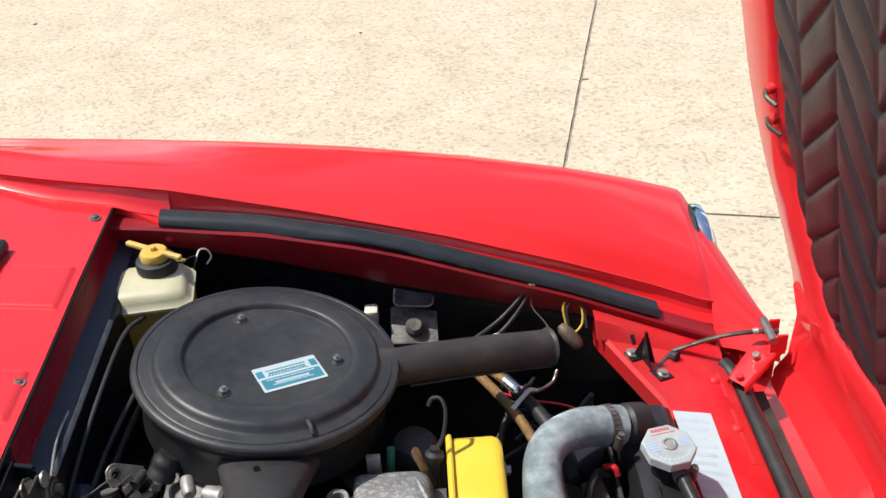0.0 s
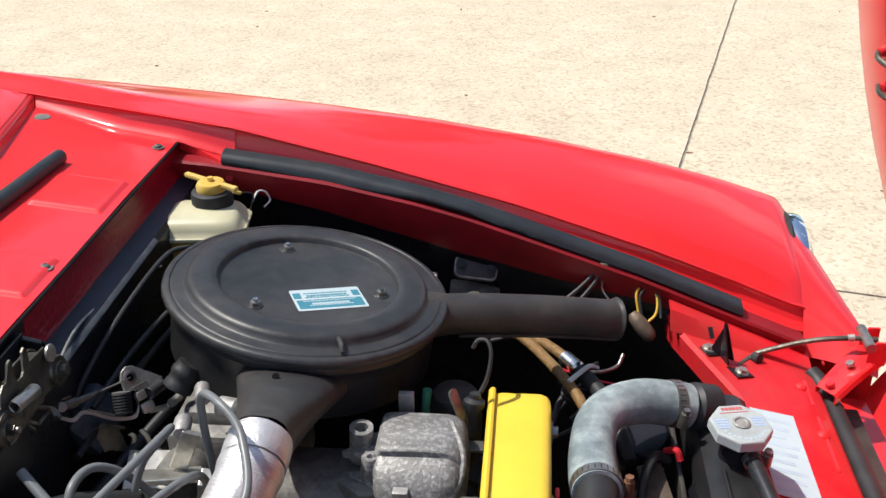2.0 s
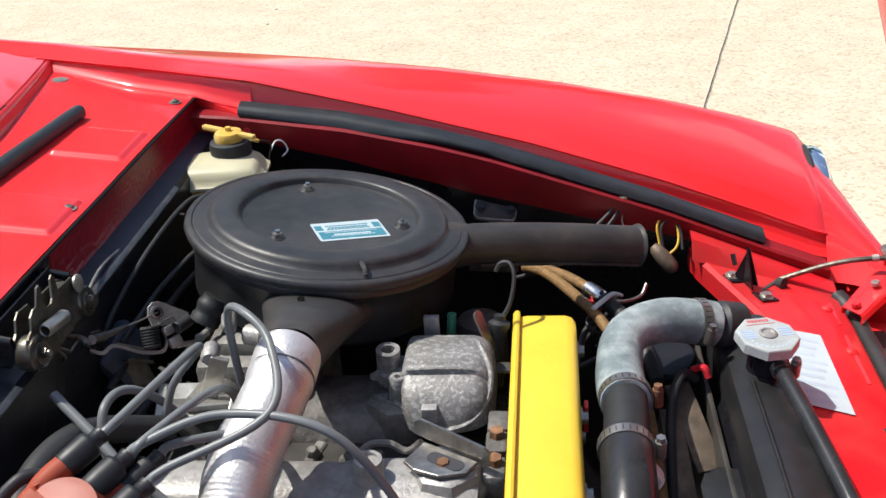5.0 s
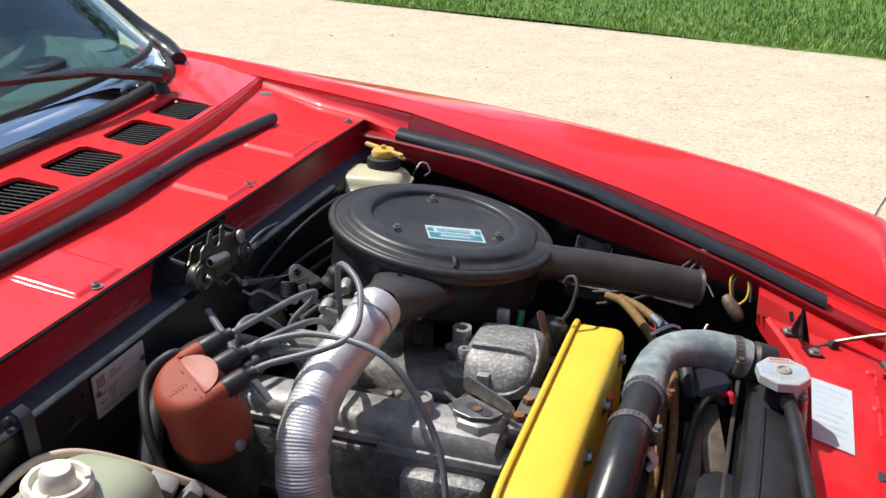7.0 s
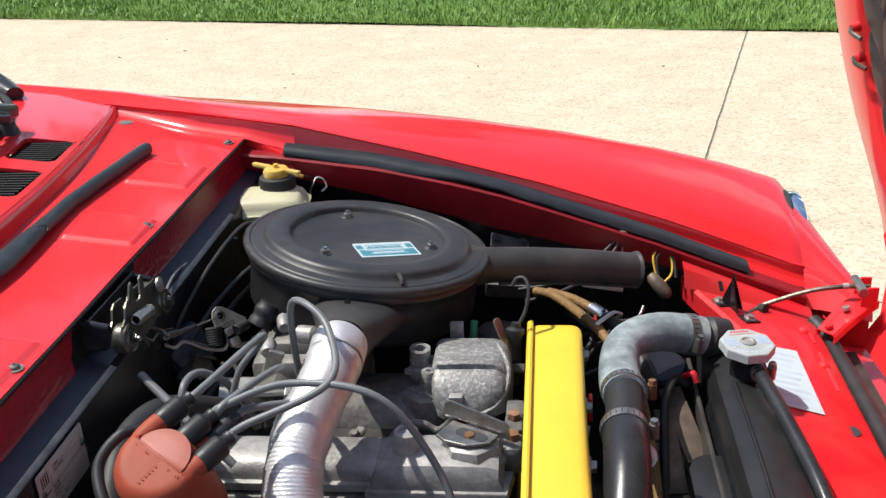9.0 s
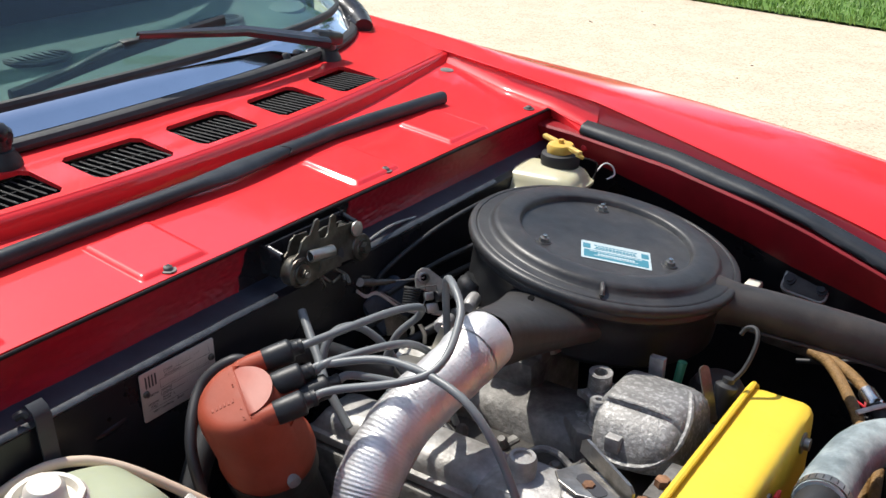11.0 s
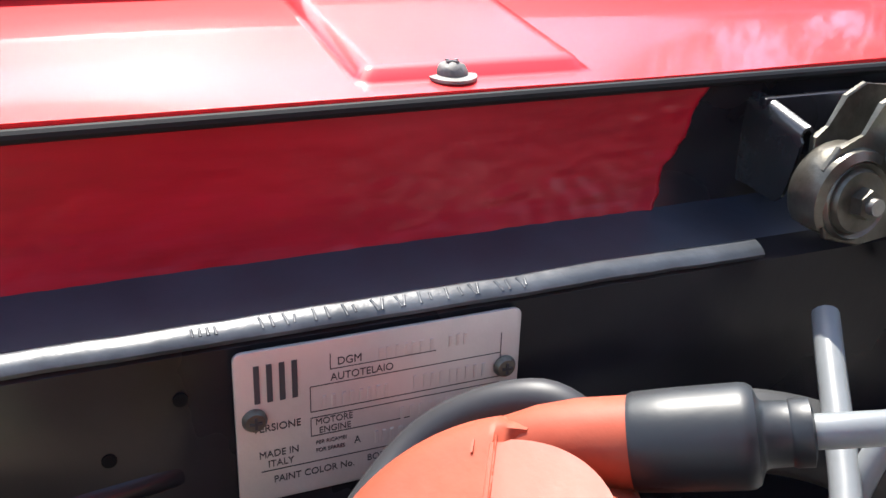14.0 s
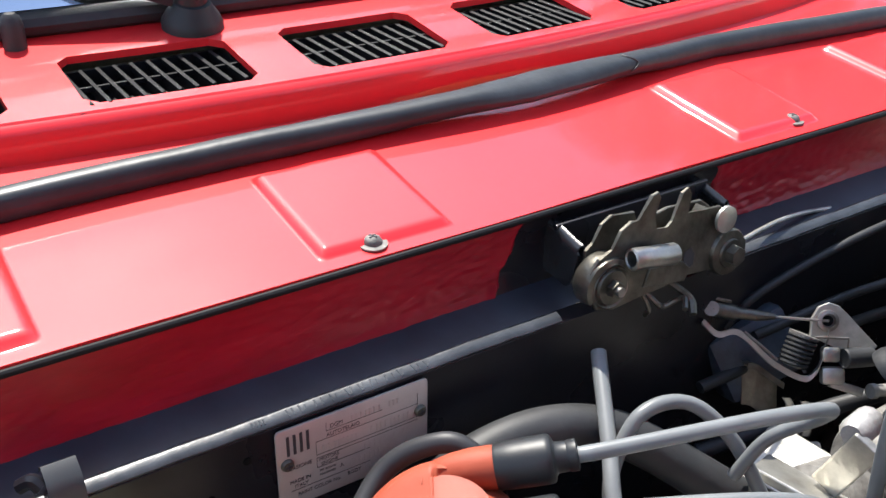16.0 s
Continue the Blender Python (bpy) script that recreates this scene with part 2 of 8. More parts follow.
LABEL_WHITE = material("white_print", (0.42, 0.50, 0.52), 0.45, var=0.06, scale=40)
PAPER = material("white_sticker", (0.47, 0.59, 0.63), 0.5, var=0.08, scale=20, second=(0.40, 0.56, 0.62), second_scale=12, second_amount=0.5)
PRINT_RED = material("red_print", (0.48, 0.09, 0.09), 0.5)
PRINT_FAINT = material("faded_blue_print", (0.42, 0.53, 0.62), 0.6)
STRUT = material("grimy_brown_steel", (0.17, 0.125, 0.09), 0.6, metal=0.3, var=0.3, scale=50, bump=0.4, bump_scale=140, second=(0.05, 0.045, 0.04), second_scale=20, second_amount=0.8)
PRINT_BLUE = material("pale_blue_print", (0.35, 0.45, 0.62), 0.5)
PLATE_AL = material("brushed_plate", (0.50, 0.47, 0.45), 0.42, metal=0.55, var=0.06, scale=60, bump=0.06, bump_scale=500, second=(0.42, 0.39, 0.37), second_scale=14, second_amount=0.5)
# Dark print, also laid into slots and the snorkel as their shade.
PRINT_DARK = material("dark_print_and_recess", (0.04, 0.04, 0.045), 0.5)
RED_PLASTIC = material("red_plastic", (0.55, 0.02, 0.03), 0.4)
CLIP_GREY = material("grey_clip", (0.034, 0.037, 0.040), 0.5, var=0.1)
AMBER_WIRE = material("amber_wire", (0.62, 0.40, 0.05), 0.5)
WHITE_WIRE = material("white_wire", (0.65, 0.64, 0.6), 0.5)
GREEN_WIRE = material("green_wire", (0.03, 0.16, 0.09), 0.5)
CAP_WHITE = material("grubby_cap_white", (0.40, 0.43, 0.43), 0.45, var=0.12, scale=60, second=(0.24, 0.25, 0.25), second_scale=40, second_amount=0.5)
# Dark canvas tinted blue in place of sky reflected by the windscreen.
SOFT_TOP = material("sky_tinted_canvas", (0.055, 0.070, 0.080), 0.85, var=0.2, scale=200, bump=0.4, bump_scale=600)
DASH = material("dusty_dash_vinyl", (0.055, 0.085, 0.08), 0.5, var=0.2, scale=80, bump=0.3, bump_scale=400)
TYRE = material("tyre_rubber", (0.02, 0.02, 0.021), 0.8, var=0.2, scale=60, bump=0.3)
LAMP_GLASS = material("lamp_glass", (0.75, 0.80, 0.85), 0.1, metal=0.3, var=0.1, scale=40)
BARK = material("tree_bark", (0.07, 0.055, 0.042), 0.9, var=0.4, scale=12, bump=1.0, bump_scale=14, second=(0.12, 0.10, 0.08), second_scale=5, second_amount=0.5)
LEAF = material("tree_leaf", (0.06, 0.13, 0.025), 0.55, var=0.3, scale=3)
GLASS = bpy.data.materials.new("tinted_windscreen_glass")
GLASS.use_nodes = True
gp = GLASS.node_tree.nodes["Principled BSDF"]
gp.inputs["Base Color"].default_value = (0.55, 0.78, 0.74, 1)
gp.inputs["Roughness"].default_value = 0.0
gp.inputs["Transmission Weight"].default_value = 1.0
gp.inputs["IOR"].default_value = 1.5


def concrete_material():
    m = material("aggregate_concrete", (0.52, 0.445, 0.335), 0.85, var=0.10, scale=5.0, bump=0.3, bump_scale=120, second=(0.47, 0.395, 0.29), second_scale=1.8, second_amount=0.6, random_tint=0.02, spec=0.3)
    nt = m.node_tree
    p = nt.nodes["Principled BSDF"]
    src = p.inputs["Base Color"].links[0].from_socket
    co = nt.nodes.new("ShaderNodeTexCoord")
    vor = nt.nodes.new("ShaderNodeTexVoronoi")
    vor.inputs["Scale"].default_value = 85
    nt.links.new(co.outputs["Object"], vor.inputs["Vector"])
    sep = nt.nodes.new("ShaderNodeSeparateColor")
    nt.links.new(vor.outputs["Color"], sep.inputs[0])
    ra = nt.nodes.new("ShaderNodeValToRGB")
    e = ra.color_ramp.elements
    e[0].position, e[0].color = 0.0, (0.62, 0.56, 0.50, 1)
    e[1].position, e[1].color = 1.0, (1.22, 1.20, 1.16, 1)
    for pos, c in ((0.12, (0.78, 0.70, 0.62, 1)), (0.3, (1, 1, 1, 1)), (0.75, (1.05, 1.04, 1.02, 1))):
        el = e.new(pos)
        el.color = c
    nt.links.new(sep.outputs[0], ra.inputs[0])
    mm = nt.nodes.new("ShaderNodeMix")
    mm.data_type, mm.blend_type = "RGBA", "MULTIPLY"
    mm.inputs["Factor"].default_value = 0.62
    nt.links.new(src, mm.inputs["A"])
    nt.links.new(ra.outputs[0], mm.inputs["B"])
    nt.links.new(mm.outputs["Result"], p.inputs["Base Color"])
    return m


CONCRETE = concrete_material()
JOINT = material("joint_dirt", (0.24, 0.215, 0.175), 0.9, var=0.5, scale=40, bump=0.5)
LAWN = material("lawn_soil", (0.075, 0.16, 0.022), 0.9, var=0.35, scale=30, bump=1.0, bump_scale=80, second=(0.11, 0.20, 0.03), second_scale=1.2, second_amount=0.8)
BLADE = material("grass_blade", (0.12, 0.23, 0.028), 0.5, var=0.3, scale=5, second=(0.20, 0.30, 0.055), second_scale=2.5, second_amount=0.8)


# ---- building helpers ----
def lin(a, b, n, endpoint=True):
    return [float(q) for q in np.linspace(a, b, n, endpoint=endpoint)]


def part(name, bm, mat, parent=None, label="", smooth=35):
    """One mesh object from a bmesh (or a ready mesh), under a thing or a part."""
    if isinstance(bm, bpy.types.Mesh):
        me = bm
    else:
        me = bpy.data.meshes.new(name)
        bmesh.ops.recalc_face_normals(bm, faces=bm.faces)
        bm.to_mesh(me)
        bm.free()
    if smooth:
        me.shade_smooth()
        me.set_sharp_from_angle(angle=radians(smooth))
    me.materials.clear()
    me.materials.append(mat)
    ob = new(name, me)
    if parent is not None:
        ob.parent = parent
        ob.matrix_parent_inverse = parent.matrix_world.inverted()
    return tagged(ob, label)


def thing(name, at, label, category, group="", kind=""):
    ob = new(name)
    ob.empty_display_size = 0.05
    ob.location = at
    ob.matrix_world = Matrix.Translation(at)
    return tagged(ob, label, category, group, kind)


def B():
    return bmesh.new()


def box(bm, centre, size, rot=None, bevel=0.0, seg=2):
    m = Matrix.Translation(centre) @ (rot.to_4x4() if rot is not None else Matrix.Identity(4)) @ Matrix.Diagonal((*size, 1))
    r = bmesh.ops.create_cube(bm, size=1, matrix=m)
    if bevel:
        edges = list({e for v in r["verts"] for e in v.link_edges})
        bmesh.ops.bevel(bm, geom=edges, offset=bevel, segments=seg, affect="EDGES", profile=0.5)
    return bm


def axes_to(d):
    return Vector(d).normalized().to_track_quat("Z", "Y").to_matrix()


def cyl(bm, p0, p1, r0, r1=None, seg=20, caps=True):
    p0, p1 = Vector(p0), Vector(p1)
    d = p1 - p0
    m = Matrix.Translation((p0 + p1) / 2) @ axes_to(d).to_4x4()
    bmesh.ops.create_cone(bm, cap_ends=caps, segments=seg, radius1=r0, radius2=r0 if r1 is None else r1, depth=d.length, matrix=m)
    return bm


def lathe(bm, profile, origin=(0, 0, 0), axis=(0, 0, 1), seg=40, close=True):
    """Turns (radius, height) pairs about an axis."""
    m = Matrix.Translation(origin) @ axes_to(axis).to_4x4()
    rings = []
    for r, h in profile:
        if r < 1e-6:
            rings.append([bm.verts.new(m @ Vector((0, 0, h)))])
        else:
            rings.append([bm.verts.new(m @ Vector((r * math.cos(a), r * math.sin(a), h))) for a in lin(0, 2 * math.pi, seg, endpoint=False)])
    for a, b in zip(rings, rings[1:]):
        for i in range(seg):
            j = (i + 1) % seg
            if len(a) == 1 and len(b) > 1:
                bm.faces.new((a[0], b[j], b[i]))
            elif len(b) == 1 and len(a) > 1:
                bm.faces.new((a[i], a[j], b[0]))
            elif len(a) > 1:
                bm.faces.new((a[i], a[j], b[j], b[i]))
    if close:
        for ring in (rings[0], rings[-1]):
            if len(ring) > 2:
                bm.faces.new(ring)
    return bm


def spline(points, n):
    """Points along a smooth curve through the given ones."""
    p = [Vector(q) for q in points]
    p = [2 * p[0] - p[1], *p, 2 * p[-1] - p[-2]]
    out = []
    for s in lin(0, len(p) - 3 - 1e-6, n):
        i = int(s)
        u = s - i
        a, b, c, d = p[i:i + 4]
        out.append(0.5 * (2 * b + (c - a) * u + (2 * a - 5 * b + 4 * c - d) * u * u + (3 * b - a - 3 * c + d) * u ** 3))
    return out


def tube(bm, points, radius, n=None, seg=10, smooth=True, squash=1.0, caps=True):
    """A round bar along a smooth curve; radius may be a function of 0..1."""
    n = n or 8 * len(points)
    c = spline(points, n) if smooth else [Vector(q) for q in points]
    n = len(c)
    up = Vector((0.13, 0.21, 0.97))
    rings = []
    for i, q in enumerate(c):
        t = (c[min(i + 1, n - 1)] - c[max(i - 1, 0)]).normalized()
        side = t.cross(up)
        side = side.normalized() if side.length > 1e-3 else Vector((1, 0, 0))
        up = side.cross(t).normalized()
        r = radius(i / (n - 1)) if callable(radius) else radius
        rings.append([bm.verts.new(q + r * (math.cos(a) * side + squash * math.sin(a) * up)) for a in lin(0, 2 * math.pi, seg, endpoint=False)])
    for a, b in zip(rings, rings[1:]):
        for i in range(seg):
            bm.faces.new((a[i], a[(i + 1) % seg], b[(i + 1) % seg], b[i]))
    if caps:
        bm.faces.new(rings[0])
        bm.faces.new(rings[-1])
    return bm


def grid(bm, rows, thick=0.0, close_u=False):
    """A sheet through rows of points; thick gives it depth along its own normals."""
    vs = [[bm.verts.new(q) for q in row] for row in rows]
    faces = []
    for a, b in zip(vs, vs[1:]):
        for i in range(len(a) - 1):
            faces.append(bm.faces.new((a[i], a[i + 1], b[i + 1], b[i])))
    if thick:
        bm.normal_update()
        bmesh.ops.solidify(bm, geom=faces, thickness=thick)
    return bm


def prism(bm, outline, z0, z1, frame_=None, bevel=0.0, seg=2):
    """A flat outline (x, y) given depth from z0 to z1, in the pose frame_."""
    m = frame_ or Matrix.Identity(4)
    lo = [bm.verts.new(m @ Vector((x, y, z0))) for x, y in outline]
    hi = [bm.verts.new(m @ Vector((x, y, z1))) for x, y in outline]
    fs = [bm.faces.new(lo[::-1]), bm.faces.new(hi)]
    n = len(lo)
    for i in range(n):
        fs.append(bm.faces.new((lo[i], lo[(i + 1) % n], hi[(i + 1) % n], hi[i])))
    if bevel:
        edges = list({e for v in hi for e in v.link_edges if e.verts[0] in hi and e.verts[1] in hi})
        bmesh.ops.bevel(bm, geom=edges, offset=bevel, segments=seg, affect="EDGES", profile=0.5)
    return bm


def round_rect(w, h, r, n=5):
    out = []
    for cx, cy, a0 in ((w / 2 - r, h / 2 - r, 0), (-w / 2 + r, h / 2 - r, 90), (-w / 2 + r, -h / 2 + r, 180), (w / 2 - r, -h / 2 + r, 270)):
        for a in lin(a0, a0 + 90, n):
            out.append((cx + r * math.cos(radians(a)), cy + r * math.sin(radians(a))))
    return out


def frame_from(origin, xdir, normal):
    """A pose whose x runs along xdir and z along normal."""
    z = Vector(normal).normalized()
    x = Vector(xdir)
    x = (x - x.dot(z) * z).normalized()
    y = z.cross(x)
    return Matrix.Translation(origin) @ Matrix((x, y, z)).transposed().to_4x4()


def lettering(name, text, size, m, mat, parent, depth=0.0002, squeeze=1.0):
    """Built-in font letters as a mesh, lying in the x-y plane of m."""
    cu = bpy.data.curves.new(name, "FONT")
    cu.body, cu.size, cu.extrude = text, size, depth
    tmp = new("letters", cu)
    me = bpy.data.meshes.new_from_object(tmp.evaluated_get(bpy.context.evaluated_depsgraph_get()))
    bpy.data.objects.remove(tmp)
    me.transform(m @ Matrix.Diagonal((squeeze, 1, 1, 1)))
    return part(name, me, mat, parent, smooth=0)


def bolt(parent, at, axis=(0, 0, 1), r=0.006, h=0.005, mat=None, washer=0.0, name="bolt"):
    bm = B()
    m = Matrix.Translation(at) @ axes_to(axis).to_4x4()
    if washer:
        bmesh.ops.create_cone(bm, cap_ends=True, segments=20, radius1=washer, radius2=washer * 0.96, depth=0.0018, matrix=m @ Matrix.Translation((0, 0, 0.0009)))
    bmesh.ops.create_cone(bm, cap_ends=True, segments=6, radius1=r, radius2=r * 0.9, depth=h, matrix=m @ Matrix.Translation((0, 0, h / 2 + (0.0018 if washer else 0))))
    return part(name, bm, mat or STEEL, parent)


def table(xs, ys):
    return lambda x: float(np.interp(x, xs, ys))


# ---- ground, driveway and lawn ----
U = Vector((0.2386, 0.9711, 0))     # along the driveway's joint, away from the car
W = Vector((0.9711, -0.2386, 0))    # along the lawn's edge
EDGE = Vector((1.82, 5.56, 0))      # where the joint meets the lawn


def slab_point(w, u, z=0.0):
    q = EDGE + w * W + u * U
    return Vector((q.x, q.y, z))


bm = B()
bmesh.ops.create_grid(bm, x_segments=2, y_segments=2, size=400, matrix=Matrix.Translation((0, 0, -0.12)))
ground = tagged(part("ground", bm, LAWN, smooth=0), "flat earth under the lawn and the drive", "ground", kind="structure")

drive = thing("driveway", (0, 0, -0.1), "sunlit beige exposed-aggregate concrete drive with dirty joints", "driveway", kind="structure")
WS, US = (-16.0, -8.0, 0.0, 4.6, 9.2), (-13.0, -8.4, -3.77, 0.0)
for w0, w1 in zip(WS, WS[1:]):
    for u0, u1 in zip(US, US[1:]):
        g = 0.0055
        bm = B()
        corners = [slab_point(w0 + g, u0 + g), slab_point(w1 - g, u0 + g), slab_point(w1 - g, u1 - (g if u1 < 0 else 0)), slab_point(w0 + g, u1 - (g if u1 < 0 else 0))]
        edge = []
        for a, b in zip(corners, corners[1:] + corners[:1]):
            for k in range(90):
                q = a.lerp(b, k / 90)
                edge.append((q.x + 0.0035 * noise.noise((q.x * 7, q.y * 7, 1.0)) + 0.002 * noise.noise((q.x * 31, q.y * 31, 1.0)), q.y + 0.0035 * noise.noise((q.x * 7, q.y * 7, 8.0))))
        prism(bm, edge, -0.1, 0.0)
        part("slab", bm, CONCRETE, drive)
bm = B()
prism(bm, [tuple(slab_point(a, b).xy) for a, b in ((-15.9, -12.9), (9.1, -12.9), (9.1, -0.02), (-15.9, -0.02))], -0.09, -0.006)
part("joint_filling", bm, JOINT, drive, "dark dirt in the joints", smooth=0)
rng = random.Random(5)
debris = B()
for k in range(26):
    q = slab_point(rng.uniform(-5, 2.4), rng.uniform(-3.6, -0.1), 0.003)
    box(debris, q, (rng.uniform(0.008, 0.022), rng.uniform(0.004, 0.008), 0.003), Euler((0.1, 0.2, rng.uniform(0, 3))).to_matrix())
tagged(part("leaf_litter", debris, RUST), "small dry leaves and specks on the concrete", "leaf litter", kind="stuff")

bm = B()
rows = []
for w in lin(-40, 30, 120):
    rows.append([slab_point(w, u, 0.012 + 0.02 * min(1, u / 0.4) + 0.03 * noise.noise((w * 0.5, u * 0.5, 0.0))) for u in (-0.005 + 0.02 * noise.noise((w * 3.0, 0.0, 4.0)), 0.12, 0.5, 1.2, 2.2, 3.6, 6, 10, 18, 30, 60)])
grid(bm, rows)
lawn = tagged(part("lawn", bm, LAWN), "mown green lawn beside the concrete drive", "lawn", kind="structure")


def grass(seed, count, w0, w1, u0, u1, h0, h1, width):
    rg = np.random.RandomState(seed)
    w, u = rg.uniform(w0, w1, count), u0 + (u1 - u0) * rg.uniform(0, 1, count) ** 1.3
    ang, h, lean = rg.uniform(0, 6.283, count), rg.uniform(h0, h1, count), rg.uniform(0.2, 0.9, count)
    base = np.array(EDGE)[None] + w[:, None] * np.array(W)[None] + u[:, None] * np.array(U)[None]
    base[:, 2] = 0.01 + 0.02 * np.clip(u / 0.4, 0, 1)
    side = np.stack([np.cos(ang), np.sin(ang), 0 * ang], 1) * width
    away = np.stack([-np.sin(ang), np.cos(ang), 0 * ang], 1)
    tip = base + away * (h * lean)[:, None] + np.array([0, 0, 1.0])[None] * h[:, None]
    mid = base + away * (h * lean * 0.35)[:, None] + np.array([0, 0, 0.6])[None] * h[:, None]
    v = np.stack([base - side, base + side, mid + side * 0.8, mid - side * 0.8, tip], 1).reshape(-1, 3)
    i = np.arange(count) * 5
    f = [(a, a + 1, a + 2, a + 3) for a in i] + [(a + 3, a + 2, a + 4) for a in i]
    me = bpy.data.meshes.new("grass")
    me.from_pydata(v.tolist(), [], f)
    return me


tagged(part("lawn_grass", grass(3, 42000, -9.5, 2.2, -0.03, 3.2, 0.03, 0.07, 0.004), BLADE, smooth=0), "short bright green grass blades along the drive", "grass", kind="stuff")
tagged(part("far_grass", grass(4, 16000, -22, 3, 3.0, 14, 0.05, 0.09, 0.012), BLADE, smooth=0), "green grass under the trees", "grass", kind="stuff")


def tree(at, seed, height, crown_at, crown_r, trunk_r):
    """Tapered trunk with root flare and limbs, and a ragged crown of leaf sprays."""
    rg = random.Random(seed)
    t = thing("tree", at, "large shade tree with a dark flared trunk on the lawn, its unseen crown placed for shade and reflection", "tree", "trees on the lawn")
    a = Vector(at)
    bm = B()
    top = a + Vector((0.15, 0.1, height))
    tube(bm, [a + Vector((0, 0, -0.1)), a + Vector((0.0, 0, 0.25)), a + Vector((0.03, 0, 1.0)), a + Vector((0.08, 0.05, height * 0.6)), top],
         lambda s: trunk_r * (1 - 0.55 * s) + trunk_r * 0.85 * math.exp(-s * height / 0.28), n=30, seg=18)
    ends = []
    c = Vector(crown_at)
    for k in range(9):
        e = c + Vector((rg.gauss(0, 0.5), rg.gauss(0, 0.5), rg.gauss(0, 0.35))) * crown_r
        s = a + (top - a) * rg.uniform(0.55, 1.0)
        tube(bm, [s, s.lerp(e, 0.5) + Vector((0, 0, 0.5)), e], lambda q: trunk_r * 0.34 * (1 - 0.8 * q), n=12, seg=8)
        ends.append(e)
    part("trunk", bm, BARK, t)
    vs, fs = [], []
    centres = [e + Vector((rg.gauss(0, 1), rg.gauss(0, 1), rg.gauss(0, 0.7))) * crown_r * 0.25 for e in ends for _ in range(7)]
    for q in centres:
        for _ in range(230):
            p = q + Vector((rg.gauss(0, 1), rg.gauss(0, 1), rg.gauss(0, 0.8))) * crown_r * 0.14
            m = Euler((rg.uniform(0, 6), rg.uniform(0, 6), rg.uniform(0, 6))).to_matrix()
            s = rg.uniform(0.14, 0.30)
            i = len(vs)
            vs += [p + m @ Vector(o) * s for o in ((-0.5, 0, 0), (0, 0.28, 0.06), (0.6, 0, 0), (0, -0.28, 0.06))]
            fs.append((i, i + 1, i + 2, i + 3))
    me = bpy.data.meshes.new("crown")
    me.from_pydata(vs, [], fs)
    part("crown", me, LEAF, t, smooth=0)


# Crown stands off its trunk, unseen, placed to darken the cowl's reflection.
tree((-6.45, 9.9, 0), 1, 6.5, (-9.8, 17.6, 10.4), 4.2, 0.30)
# Unseen trees added further back to shade the far lawn.
tree((1.5, 15.5, 0), 2, 5.5, (1.2, 16.0, 6.8), 3.6, 0.34)
tree((-13.5, 15.0, 0), 3, 6.0, (-13.5, 15.5, 7.0), 4.0, 0.36)


# ---- the car's body ----
car = thing("car", (0, 0, 0.3), "red two-seat convertible with its bonnet open on the drive", "car")

y_crease = table((-0.45, -0.15, 0.0, 0.17, 0.4, 0.6, 0.86, 0.945), (0.665, 0.628, 0.585, 0.566, 0.552, 0.541, 0.525, 0.512))
z_crease = table((-0.45, -0.15, 0.0, 0.17, 0.365, 0.555, 0.736, 0.895, 0.945), (0.958, 0.943, 0.938, 0.918, 0.874, 0.825, 0.769, 0.712, 0.695))
z_crest = table((-0.45, -0.28, 0.077, 0.25, 0.422, 0.6, 0.759, 0.86, 0.938, 0.95), (0.958, 0.946, 0.916, 0.899, 0.877, 0.847, 0.813, 0.786, 0.760, 0.755))


y_seal = table((0.085, 0.145, 0.3, 0.45, 0.6, 0.73, 0.858, 0.945), (0.546, 0.541, 0.537, 0.525, 0.508, 0.498, 0.483, 0.470))
z_seal = table((0.085, 0.145, 0.3, 0.42, 0.5, 0.6, 0.73, 0.858, 0.945), (0.893, 0.890, 0.869, 0.846, 0.827, 0.797, 0.755, 0.709, 0.680))
wing_drop = table((0.085, 0.169, 0.352, 0.478, 0.641, 0.73, 0.80, 0.95), (0.026, 0.034, 0.053, 0.060, 0.046, 0.036, 0.030, 0.028))


def fender_section(x, s):
    """The skin's section from the inner crease over the crest and down to the sill."""
    yi, zi, zc = y_crease(x), z_crease(x), z_crest(x)
    pts = [(0, yi, zi), (0, yi + 0.055, zi + 0.45 * (zc - zi) + 0.008), (0, 0.70, zc + 0.002), (0, 0.748, zc - 0.010), (0, 0.782, zc - 0.038), (0, 0.800, zc - 0.09), (0, 0.806, zc - 0.2), (0, 0.800, 0.48), (0, 0.785, 0.24)]
    return [Vector((x, s * q.y, q.z)) for q in spline(pts, 46)]


